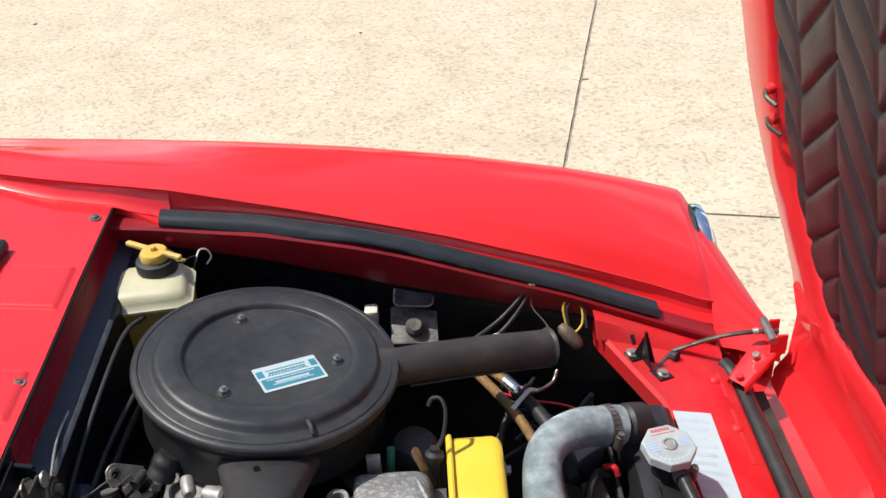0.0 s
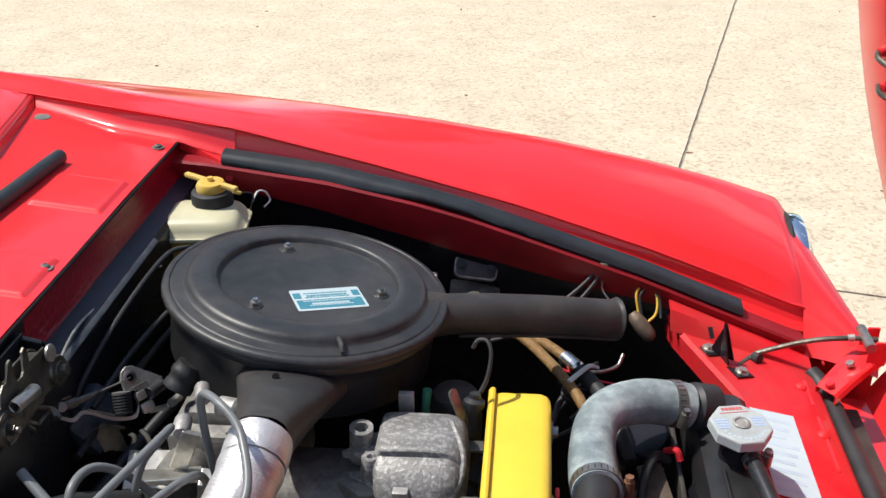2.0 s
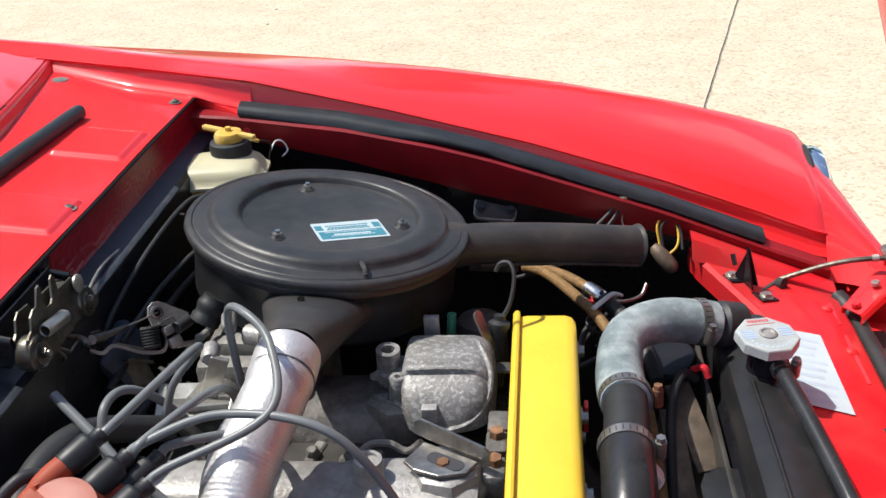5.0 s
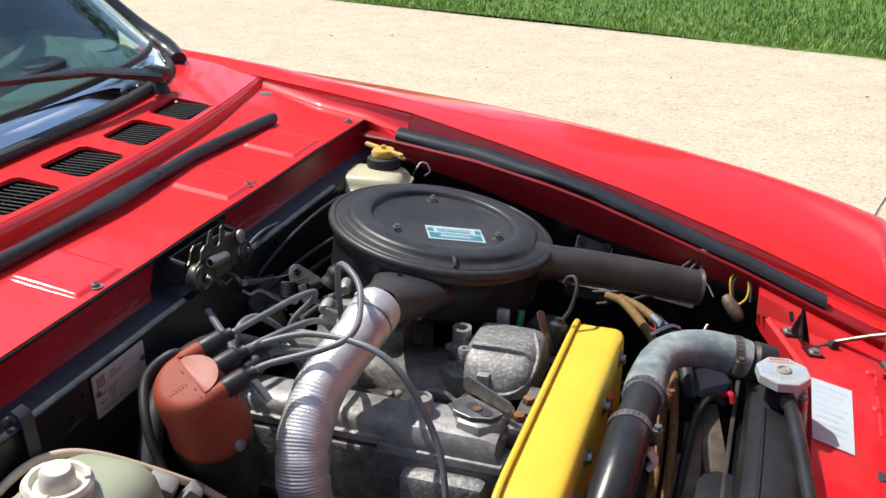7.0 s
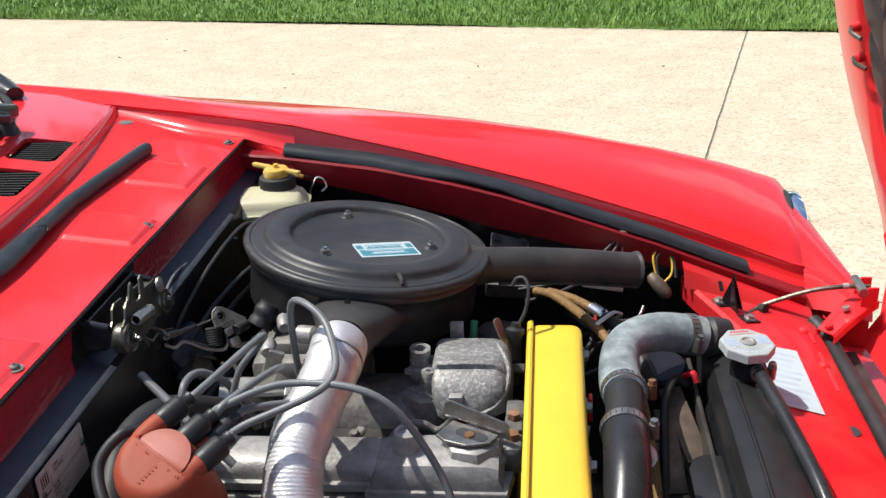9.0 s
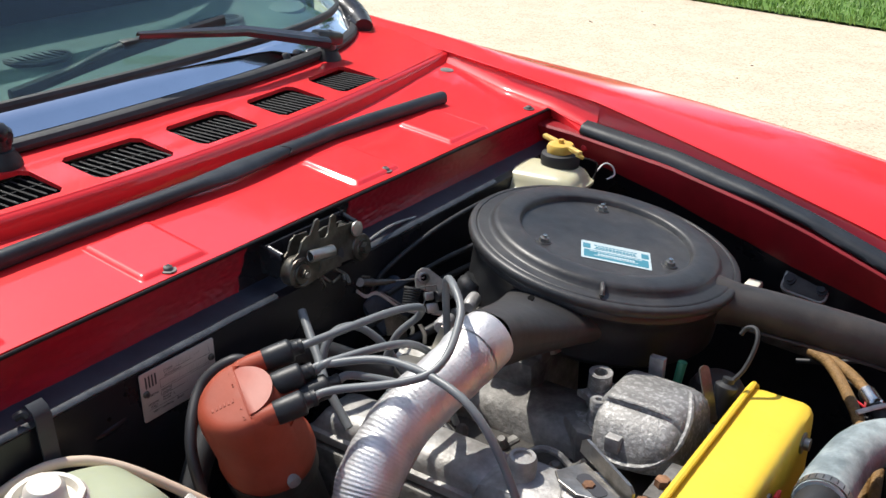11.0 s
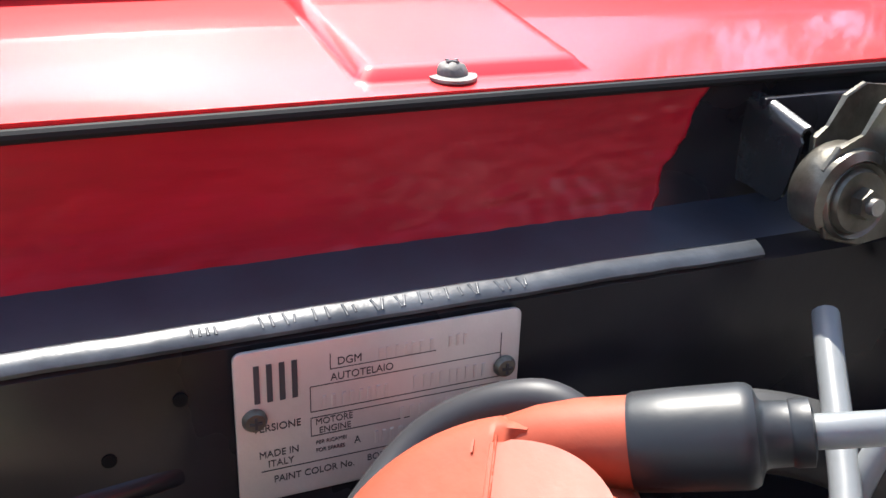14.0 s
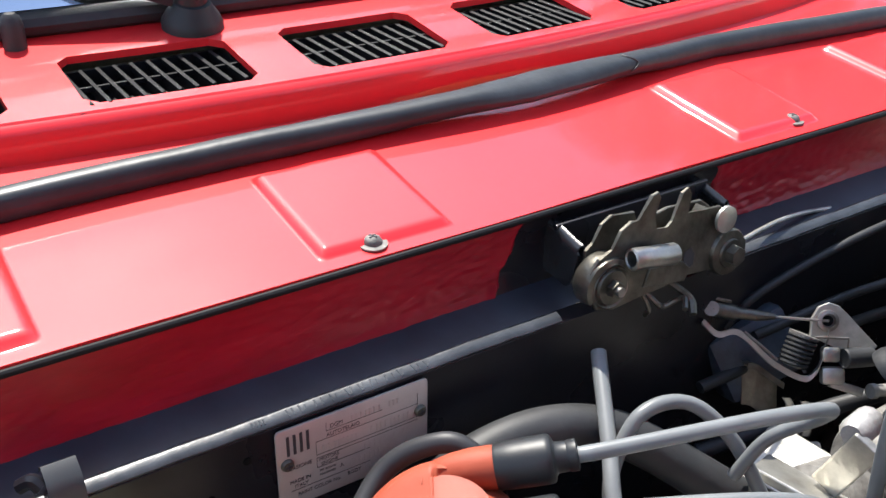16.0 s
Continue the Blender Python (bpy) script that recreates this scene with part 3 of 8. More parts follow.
def fender(s):
    bm = B()
    xs = list(lin(-0.45, 0.90, 46)) + [0.92, 0.935, 0.945]
    rows = [fender_section(x, s) for x in xs]
    last = rows[-1]
    rows.append([Vector((0.950, q.y * 0.997 if abs(q.y) > 0.6 else q.y, q.z - 0.004)) for q in last])
    vs = [[bm.verts.new(q) for q in row] for row in rows]
    for a, b in zip(vs, vs[1:]):
        for i in range(len(a) - 1):
            c = (a[i].co + b[i + 1].co) / 2
            if (c.x - 0.36) ** 2 + (c.z - 0.29) ** 2 < 0.335 ** 2 and c.z < 0.64:
                continue
            bm.faces.new((a[i], a[i + 1], b[i + 1], b[i]))
    ob = part("fender", bm, RED, car, "glossy red front wing", smooth=50)
    # front of the wing round the headlamp, and the nose running on beside it
    bm = B()
    end = rows[-1]
    ring = [q for q in end if abs(q.y) > 0.575 and q.z > 0.42]
    verts = [bm.verts.new(q) for q in ring] + [bm.verts.new((0.950, s * 0.575, 0.42))]
    bm.faces.new(verts)
    part("wing_front", bm, RED, car, smooth=0)
    bm = B()
    inner = [q for q in end if abs(q.y) < 0.748 and q.z > 0.6]
    n = len(inner) - 1
    rows2 = []
    for t in lin(0, 1, 12):
        row = []
        for k, q in enumerate(inner):
            goal = Vector((1.034 + 0.004 * k / n, s * (0.436 + 0.020 * k / n), 0.652 + 0.012 * k / n))
            e = t ** (1.35 - 0.45 * k / n)
            row.append(Vector((q.x + (goal.x - q.x) * t, q.y + (goal.y - q.y) * e, q.z + (goal.z - q.z) * e)))
        o = row[-1]
        xw = 0.951 + max(0.0, t - 0.45) / 0.55 * (o.x - 0.951)
        row += [o + Vector((0.001, s * 0.002, -0.006)), Vector((xw, o.y, o.z - 0.02)), Vector((xw, o.y, 0.42))]
        o = row[0]
        row = [Vector((o.x - 0.006, o.y - s * 0.055 * (1 - 0.6 * t), 0.648)), Vector((o.x - 0.002, o.y - s * 0.022 * (1 - 0.6 * t), o.z - 0.016 * (1 - t) - 0.002)), Vector((o.x, o.y - s * 0.003, o.z - 0.001))] + row
        rows2.append(row)
    grid(bm, rows2)
    part("nose_side", bm, RED, car, "red nose panel running into the wing", smooth=60)
    bm = B()
    lathe(bm, [(0.084, -0.016), (0.0905, -0.008), (0.0930, 0.004), (0.091, 0.012), (0.084, 0.016), (0.080, 0.008)], (0.966, s * 0.672, 0.656), (1, 0, 0.02), close=False)
    rim = part("headlamp", bm, CHROME, car, "round headlamp with a chrome rim")
    bm = B()
    lathe(bm, [(0.0, 0.034), (0.03, 0.033), (0.055, 0.028), (0.078, 0.016)], (0.966, s * 0.672, 0.656), (1, 0, 0.02), close=False)
    part("lens", bm, LAMP_GLASS, rim)
    bm = B()
    tube(bm, [(0.953, s * (0.672 + 0.090 * math.cos(a)), 0.655 + 0.0925 * math.sin(a)) for a in lin(-0.3, 2.9, 26)], 0.006, seg=10)
    part("gasket", bm, RUBBER, rim, "black rubber lamp gasket")
    # inner wing: gutter, flange and wall
    bm = B()
    rows = []
    for x in lin(0.150, 0.9515, 44):
        yi, zi = y_crease(x), z_crease(x)
        ye, ze = y_seal(x), z_seal(x) - 0.011
        rows.append([Vector((x, s * y, z)) for y, z in ((yi + 0.001, zi + 0.0002), (yi - 0.0025, zi - 0.0012), (yi - 0.0020, zi - 0.0035), (yi + 0.0015, zi - 0.0050), (yi + 0.0005, zi - 0.0100), (yi - 0.004, 0.3 * zi + 0.7 * ze), (yi - 0.007, 0.12 * zi + 0.88 * ze), (ye + 0.019, ze + 0.003), (ye + 0.015, ze))])
    grid(bm, rows)
    part("gutter_strip", bm, RED, car)
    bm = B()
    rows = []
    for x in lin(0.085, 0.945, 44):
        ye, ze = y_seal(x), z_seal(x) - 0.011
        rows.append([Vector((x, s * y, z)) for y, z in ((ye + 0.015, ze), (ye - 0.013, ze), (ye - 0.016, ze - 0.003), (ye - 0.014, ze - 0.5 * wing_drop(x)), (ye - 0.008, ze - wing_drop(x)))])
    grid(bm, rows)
    part("gutter_wall", bm, RED_SHADED, car, "red inner wing edge, darkened for shade")
    # Lower wall coloured black from the red band downwards.
    bm = B()
    rows = []
    for x in lin(0.085, 0.945, 44):
        yi, zi = y_crease(x), z_crease(x)
        rows.append([Vector((x, s * y, z)) for y, z in ((y_seal(x) - 0.008, z_seal(x) - 0.011 - wing_drop(x)), (y_seal(x) + 0.004, z_seal(x) - 0.035 - wing_drop(x)), (yi - 0.02, 0.55), (yi - 0.06, 0.47), (yi - 0.10, 0.26))])
    grid(bm, rows)
    part("inner_wing", bm, BLACK_PAINT, car, "lower inner wing, black below the red edge", smooth=30)
    return ob


fender(1)
fender(-1)

# cowl: lower panel, curved step and upper panel with the air vents
x_step = lambda y: -0.062 - 0.20 * y * y
Y_COWL = 0.63


def z_low(x, y):
    a = 0.090
    return 0.900 + 0.020 * (a - x) / (a + 0.07) - 0.02 * y ** 4


def z_up(x, y):
    return 0.944 + 0.016 * (x_step(y) - x) / 0.14 - 0.03 * y ** 4


EMB = [(-0.365, 0.036), (-0.146, 0.038), (0.166, 0.038), (0.362, 0.042)]


def emboss(x, y):
    """Shallow pressed panels along the cowl."""
    out = 0.0
    for yc, half in EMB:
        dx = 0.042 - abs(x - 0.036)
        dy = half - abs(y - yc)
        d = min(dx, dy)
        out += 0.0040 * min(1, max(0, (d + 0.0018) / 0.0036))
    return out


bm = B()
rows = []
ys = lin(-Y_COWL, Y_COWL, 640)
for k in range(84):
    t = k / 83
    row = []
    for y in ys:
        x = 0.090 + (x_step(y) - 0.090) * t
        row.append(Vector((x, y, z_low(x, y) + emboss(x, y) + 0.0012 * noise.noise((x * 9, y * 7, 2.0)))))
    rows.append(row)
grid(bm, rows, thick=-0.002)
cowl = part("cowl_lower", bm, RED, car, "glossy red pressed cowl panel", smooth=60)
bm = B()
rows = []
for k in range(7):
    t = k / 6
    rows.append([Vector((x_step(y) + 0.003 - 0.004 * t - 0.004 * max(0, t - 0.66) * 3, y, z_low(x_step(y), y) + (z_up(x_step(y), y) - z_low(x_step(y), y)) * min(1, t * 1.12))) for y in ys])
grid(bm, rows)
part("cowl_step", bm, RED, car, smooth=60)

VENTS = [(-0.345, 0.052), (-0.197, 0.0545), (-0.051, 0.0525), (0.089, 0.049), (0.229, 0.048), (0.362, 0.047)]
x_glass = lambda y: -0.196 - 0.16 * y * y - 1.5 * y ** 6
y_edges = [-0.66]
for yc, half in VENTS:
    y_edges += [yc - half - 0.012, yc - half, yc - half + 0.008, yc, yc + half - 0.008, yc + half, yc + half + 0.012]
y_edges += [0.46, 0.52, 0.58, 0.66]
y_edges = sorted(y_edges + [-0.60, -0.52, -0.46])
V_FRONT, V_BACK = 0.012, 0.084     # the vents' distance behind the step
ts = [0.0, 0.003, 0.008, V_FRONT, V_FRONT + 0.008, 0.048, V_BACK - 0.008, V_BACK]


def vent_of(y):
    for k, (yc, half) in enumerate(VENTS):
        if yc - half < y < yc + half:
            return k
    return None


bm = B()
cols = []
for y in y_edges:
    col = []
    back = x_step(y) - x_glass(y) + 0.02
    for d in ts + [V_BACK + (back - V_BACK) * q for q in (0.15, 0.5, 1.0)]:
        x = x_step(y) - 0.005 - d
        z = z_up(x, y) - (0.003 if d == 0 else 0)
        col.append(bm.verts.new((x, y, z)))
    cols.append(col)
for a, b in zip(cols, cols[1:]):
    ym = (a[0].co.y + b[0].co.y) / 2
    for i in range(len(a) - 1):
        if vent_of(ym) is not None and 3 <= i <= 6:
            yc, half = VENTS[vent_of(ym)]
            if abs(ym - yc) > half - 0.008 and i in (3, 6):
                near, far_ = (a, b) if ym < yc else (b, a)
                corner = (near[i], near[i + 1], far_[i]) if i == 3 else (near[i], near[i + 1], far_[i + 1])
                bm.faces.new(corner)
            continue
        bm.faces.new((a[i], a[i + 1], b[i + 1], b[i]))
rim = [e for e in bm.edges if len(e.link_faces) == 1 and abs(e.verts[0].co.y) < 0.45 and -0.3 < (e.verts[0].co.x + e.verts[1].co.x) / 2 - x_step(e.verts[0].co.y) < -0.0165 and (e.verts[0].co.x - x_step(e.verts[0].co.y)) > -0.095]
r = bmesh.ops.extrude_edge_only(bm, edges=rim)
for v in [g for g in r["geom"] if isinstance(g, bmesh.types.BMVert)]:
    v.co.z -= 0.005
part("cowl_upper", bm, RED, car, "glossy red cowl panel with six air vents", smooth=40)
for yc, half in VENTS:
    xf = x_step(yc) - 0.005 - V_FRONT
    grille = B()
    box(grille, (xf - 0.036, yc, z_up(xf - 0.036, yc) - 0.024), (0.09, half * 2 + 0.02, 0.002))
    g = part("vent_grille", grille, VENT_BLACK, car, "black plastic slatted air vent", smooth=0)
    for j in range(10):
        y = yc - half + (j + 0.5) * half * 2 / 10
        s = B()
        box(s, (xf - 0.036, y + 0.0035 * yc, z_up(xf - 0.036, yc) - 0.011), (0.067, 0.0022, 0.015), Euler((radians(18), 0, 0)).to_matrix())
        part("slat", s, VENT_BLACK, g, smooth=0)
    s = B()
    box(s, (xf - 0.038, yc, z_up(xf - 0.038, yc) - 0.007), (0.0022, half * 2, 0.003))
    part("crossbar", s, VENT_BLACK, g, smooth=0)
    s = B()
    zt = z_up(xf - 0.036, yc) - 0.006
    for dx, dy, sx, sy in ((0.0385, 0, 0.004, half * 2 + 0.012), (-0.0385, 0, 0.004, half * 2 + 0.012), (0, half + 0.003, 0.077, 0.004), (0, -half - 0.003, 0.077, 0.004)):
        box(s, (xf - 0.036 + dx, yc + dy, zt - 0.008), (sx, sy, 0.016))
    part("vent_frame", s, VENT_BLACK, g, smooth=0)

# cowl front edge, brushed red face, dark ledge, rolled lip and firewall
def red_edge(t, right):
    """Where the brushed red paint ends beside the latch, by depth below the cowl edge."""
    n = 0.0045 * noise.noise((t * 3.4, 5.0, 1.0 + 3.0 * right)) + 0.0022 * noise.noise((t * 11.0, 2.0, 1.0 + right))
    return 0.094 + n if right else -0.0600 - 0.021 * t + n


def face_x(t):
    return 0.0905 - 0.0012 * math.sin(math.pi * t) + 0.0045 * t ** 4


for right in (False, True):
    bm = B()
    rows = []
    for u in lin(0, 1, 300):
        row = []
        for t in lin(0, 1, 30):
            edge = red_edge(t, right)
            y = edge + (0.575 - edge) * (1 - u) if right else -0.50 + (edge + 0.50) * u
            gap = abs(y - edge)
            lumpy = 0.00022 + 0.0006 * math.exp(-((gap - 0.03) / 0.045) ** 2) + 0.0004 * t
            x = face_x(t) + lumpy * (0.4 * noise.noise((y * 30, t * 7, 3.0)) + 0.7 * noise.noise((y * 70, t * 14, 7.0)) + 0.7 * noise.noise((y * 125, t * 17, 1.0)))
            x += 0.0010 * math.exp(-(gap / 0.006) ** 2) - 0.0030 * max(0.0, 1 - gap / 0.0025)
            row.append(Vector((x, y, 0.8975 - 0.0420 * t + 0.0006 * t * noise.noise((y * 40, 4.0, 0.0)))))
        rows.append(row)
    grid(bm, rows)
    part("cowl_face", bm, RED_ROUGH, car, "roughly brushed red paint under the cowl, darker than the panel above", smooth=70)
bm = B()
tube(bm, [(0.0914, y, 0.8988 - 0.02 * y ** 4) for y in lin(-0.455, 0.566, 24)], 0.0021, seg=10)
part("edge_trim", bm, VENT_BLACK, car, "thin black edge trim")
bm = B()
rows = []
for y in lin(-0.56, 0.58, 60):
    rows.append([Vector((x, y, z)) for x, z in ((0.0935, 0.8560), (0.1000, 0.8540), (0.110, 0.8515), (0.118, 0.8500))])
grid(bm, rows)
part("firewall_ledge", bm, NAVY_PAINT, car, "dark painted ledge", smooth=60)
for y0, y1 in ((-0.50, -0.058), (0.085, 0.36)):
    bm = B()
    n = 50
    rows = []
    for y in lin(y0, y1, n):
        w = 0.0011 * noise.noise((y * 22, 1.0, 0.0)) + 0.0004 * noise.noise((y * 70, 1.0, 0.0))
        e = 0.0006 * noise.noise((y * 90, 6.0, 0.0))
        rows.append([Vector((x, y, z + w)) for x, z in ((0.1174, 0.8490), (0.1186, 0.8500), (0.1196, 0.8503), (0.1206, 0.8501), (0.1225 + 0.3 * e, 0.8494), (0.1243 + e, 0.8485), (0.1249 + e, 0.8476), (0.1245 + e, 0.8467), (0.1232, 0.8461))])
    grid(bm, rows, thick=-0.0006)
    part("rolled_lip", bm, LIP_PAINT, car, "rolled black sheet edge")
bm = B()
rows = []
for y in lin(-0.56, 0.58, 60):
    rows.append([Vector((x + 0.0006 * noise.noise((y * 12, z * 12, 0.0)), y, z)) for x, z in ((0.118, 0.850), (0.1235, 0.844), (0.124, 0.82), (0.124, 0.78), (0.124, 0.70), (0.10, 0.55), (0.06, 0.40), (0.04, 0.25))])
grid(bm, rows)
part("firewall", bm, BLACK_PAINT, car, "black painted firewall", smooth=40)
for y, z in ((-0.252, 0.831), (-0.272, 0.816)):
    bm = B()
    cyl(bm, (0.1230, y, z), (0.1245, y, z), 0.0021, seg=14)
    part("firewall_hole", bm, HOLE_BLACK, car, smooth=0)
bm = B()
rows = []
for u in lin(-1, 1, 22):
    rows.append([Vector((0.1236 + 0.0022 * (math.cos(u * math.pi / 2) * math.cos(v * math.pi / 2)) ** 0.7, -0.2705 + 0.019 * u - 0.0006 * v, 0.8045 + 0.0018 * u + 0.0036 * v)) for v in lin(-1, 1, 12)])
grid(bm, rows)
part("firewall_rib", bm, BLACK_PAINT, car, "soft pressed bump in the firewall", smooth=80)
# Floor added to close the bay and brighten it from below.
bm = B()
box(bm, (0.53, 0, 0.255), (0.98, 1.24, 0.02))
part("undertray", bm, BOUNCE_GREY, car, "added grey floor under the engine bay, bouncing light up")
# stamped marks on the lip, shown as plain bars
rg = random.Random(9)
strokes = [(-0.2475 + 0.0021 * k, 0.0, 0.7) for k in range(4)]
y = -0.2290
while y < -0.1480:
    strokes += [(y, rg.uniform(-0.0014, 0.0006), 1.0), (y + rg.uniform(0.0026, 0.0040), rg.uniform(-0.0006, 0.0016), rg.uniform(0.6, 1.0))]
    y += rg.choice((0.0068, 0.0074, 0.0086))
for y, lean, tall in strokes:
    w = 0.0011 * noise.noise((y * 22, 1.0, 0.0)) + 0.0004 * noise.noise((y * 70, 1.0, 0.0))
    bm = B()
    tube(bm, [(0.1204 + 0.0041 * t, y - lean * t, 0.8506 - 0.0018 * t + w) for t in lin(0.55 - 0.5 * tall, 0.5 + 0.5 * tall, 5)], 0.0006, seg=6)
    part("stamped_mark", bm, LIP_PAINT, car, smooth=70)

# screws along the cowl edge
for x, y in ((0.079, -0.155), (0.074, 0.186), (0.075, 0.525), (0.079, -0.43)):
    z = z_low(x, y)
    bm = B()
    lathe(bm, [(0.0082, 0.0), (0.0082, 0.0010), (0.0052, 0.0014), (0.0052, 0.0022), (0.0042, 0.0040), (0.0022, 0.0050), (0, 0.0053)], (x, y, z + 0.0018), (0.05, 0, 1), seg=24)
    sc = part("screw", bm, DIRTY_AL, car, "cross-head screw with washer")
    for turn_ in (0.5, 2.07):
        bm = B()
        box(bm, (x, y, z + 0.0066), (0.0050, 0.0011, 0.0014), Euler((0, 0, turn_)).to_matrix())
        part("cross_slot", bm, PRINT_DARK, sc, smooth=0)
for x, y in ((-0.096, -0.248), (-0.044, 0.305)):
    bm = B()
    cyl(bm, (x, y, z_low(x, y) - 0.001), (x, y, z_low(x, y) + 0.003), 0.004, seg=10)
    part("drain_plug", bm, RUBBER, car)
# cowl corner webs beside the wings, gutter, sealant bead and drain
def web_z(x, y):
    t = min(1.0, max(0.0, (x - 0.088) / 0.077))
    return (1 - t) * (z_low(min(x, 0.09), y) + 0.0008) + t * (z_seal(0.165) - 0.009)


for s in (1, -1):
    bm = B()
    rows = []
    for t in lin(0, 1, 16):
        x = 0.0885 + 0.080 * t
        inner, outer = 0.566 - 0.038 * t, y_crease(x) - 0.012
        rows.append([Vector((x, s * (inner + 0.001), web_z(x, 0.56) - 0.014)), Vector((x, s * inner, web_z(x, 0.56) - 0.002))] + [Vector((x, s * (inner + (outer - inner) * q), web_z(x, 0.56) + 0.0006 * noise.noise((x * 60, q * 3, s)))) for q in (0.06, 0.3, 0.6, 1.0)])
    grid(bm, rows)
    part("corner_web", bm, RED, car, "red corner gusset", smooth=50)
    bm = B()
    rows = []
    for x in lin(-0.20, 0.17, 30):
        yi, zi = y_crease(x), z_crease(x)
        zl = z_low(max(x, x_step(yi)), yi) if x < 0.088 else web_z(x, yi)
        k = 0.3 + 0.7 * min(1.0, max(0.0, (x + 0.2) / 0.30))
        row = [Vector((x, s * (yi + 0.002), zi)), Vector((x, s * (yi - 0.0025), zi - 0.0012)), Vector((x, s * (yi - 0.0020), zi - 0.0035)), Vector((x, s * (yi + 0.0015 * k), zi - 0.0050)), Vector((x, s * (yi + 0.0005 * k), zi - 0.0090)), Vector((x, s * (yi - 0.006), 0.3 * zi + 0.7 * zl)), Vector((x, s * (yi - 0.012), zl + 0.003)), Vector((x, s * (yi - 0.018), zl + 0.0008))]
        rows.append(row)
    grid(bm, rows)
    part("wing_gutter", bm, RED, car, smooth=60)
    bm = B()
    tube(bm, [(x, s * (y_crease(x) - 0.017 - 0.004 * noise.noise((x * 30, 2.0, s))), (z_low(max(x, x_step(0.57)), 0.57) if x < 0.088 else web_z(x, 0.56)) + 0.0006) for x in lin(-0.10, 0.165, 30)], lambda q: 0.0022 + 0.0012 * math.sin(q * 47) * math.sin(q * 19), n=120, seg=8, squash=0.6)
    part("sealant_bead", bm, RED, car, "lumpy painted-over sealant", smooth=70)
    bm = B()
    lathe(bm, [(0.012, 0.0), (0.011, 0.002), (0.006, 0.0025), (0.0, 0.001)], (-0.106, s * 0.574, z_low(-0.106, 0.574) + 0.001), (0.1, 0, 1), seg=16)
    part("drain_grommet", bm, DIRTY_AL, car, "grimy grey drain grommet")
    bm = B()
    rows = []
    for x in lin(-0.45, -0.16, 12):
        yi, zi = y_crease(x), z_crease(x)
        rows.append([Vector((x, s * (yi + 0.003), zi - 0.001)), Vector((x, s * 0.60, min(zi, z_up(x, 0.60)) - 0.001))])
    grid(bm, rows)
    part("scuttle_side", bm, RED, car, smooth=60)

# windscreen: rubber, bright strip, glass, frame
bm = B()
tube(bm, [(x_glass(y), y, 0.966 - 0.02 * y ** 4) for y in lin(-0.64, 0.64, 40)], 0.011, n=60, seg=10, squash=0.8)
screen = part("windscreen", bm, RUBBER, car, "raked windscreen with black rubber and bright trim")
bm = B()
rows = []
for y in lin(-0.612, 0.612, 60):
    x = x_glass(y) - 0.006
    z = 0.974 - 0.02 * y ** 4
    rows.append([Vector((x - d, y, z + h)) for d, h in ((-0.002, 0.0), (0.004, 0.006), (0.010, 0.013), (0.016, 0.020), (0.024, 0.024))])
grid(bm, rows, thick=0.0015)
part("bright_trim", bm, CHROME, screen, "polished trim strip", smooth=70)
bm = B()
tube(bm, [(x_glass(y) - 0.033, y, 1.0025 - 0.02 * y ** 4) for y in lin(-0.64, 0.64, 40)], 0.006, n=60, seg=8)
part("glass_rubber", bm, RUBBER, screen)


def screen_point(y, h, off=0.0):
    pinch = 1 - 0.28 * h
    yy = y * pinch
    return Vector((x_glass(y) - 0.03 - h * 1.15 - off, yy, 1.0 - 0.02 * y ** 4 + h))


bm = B()
grid(bm, [[screen_point(y, h) for h in lin(0, 0.30, 12)] for y in lin(-0.635, 0.635, 50)], thick=0.004)
glass = part("pane", bm, GLASS, screen, "green-tinted glass", smooth=70)
glass.visible_shadow = False
for s in (1, -1):
    bm = B()
    tube(bm, [screen_point(s * 0.60, -0.030, -0.020), screen_point(s * 0.632, -0.020, -0.016), screen_point(s * 0.652, 0.015, -0.004), screen_point(s * 0.655, 0.1), screen_point(s * 0.652, 0.2), screen_point(s * 0.645, 0.31)], lambda q: 0.016 + 0.012 * min(1.0, q * 4), n=50, seg=14, squash=0.75)
    part("pillar", bm, SHINY_HOSE, screen, "black windscreen pillar", smooth=60)
    bm = B()
    tube(bm, [screen_point(s * 0.63, -0.02, 0.012), screen_point(s * 0.63, 0.3, 0.012)], 0.010, seg=8)
    part("pillar_rubber", bm, RUBBER, screen)
bm = B()
tube(bm, [screen_point(y, 0.308) for y in lin(-0.65, 0.65, 20)], 0.018, seg=10)
part("header_rail", bm, WIRE_BLACK, screen, "black windscreen header")

# cabin seen through the glass
bm = B()
rows = []
for y in lin(-0.6, 0.6, 24):
    rows.append([Vector((min(x, x_glass(y) - 0.05), y, z)) for x, z in ((-0.26, 0.955), (-0.33, 0.975), (-0.42, 0.988), (-0.50, 1.000), (-0.60, 1.008), (-0.66, 0.985), (-0.68, 0.90), (-0.66, 0.60))])
grid(bm, rows)
dash = part("dashboard", bm, DASH, car, "dark vinyl dashboard top", smooth=60)
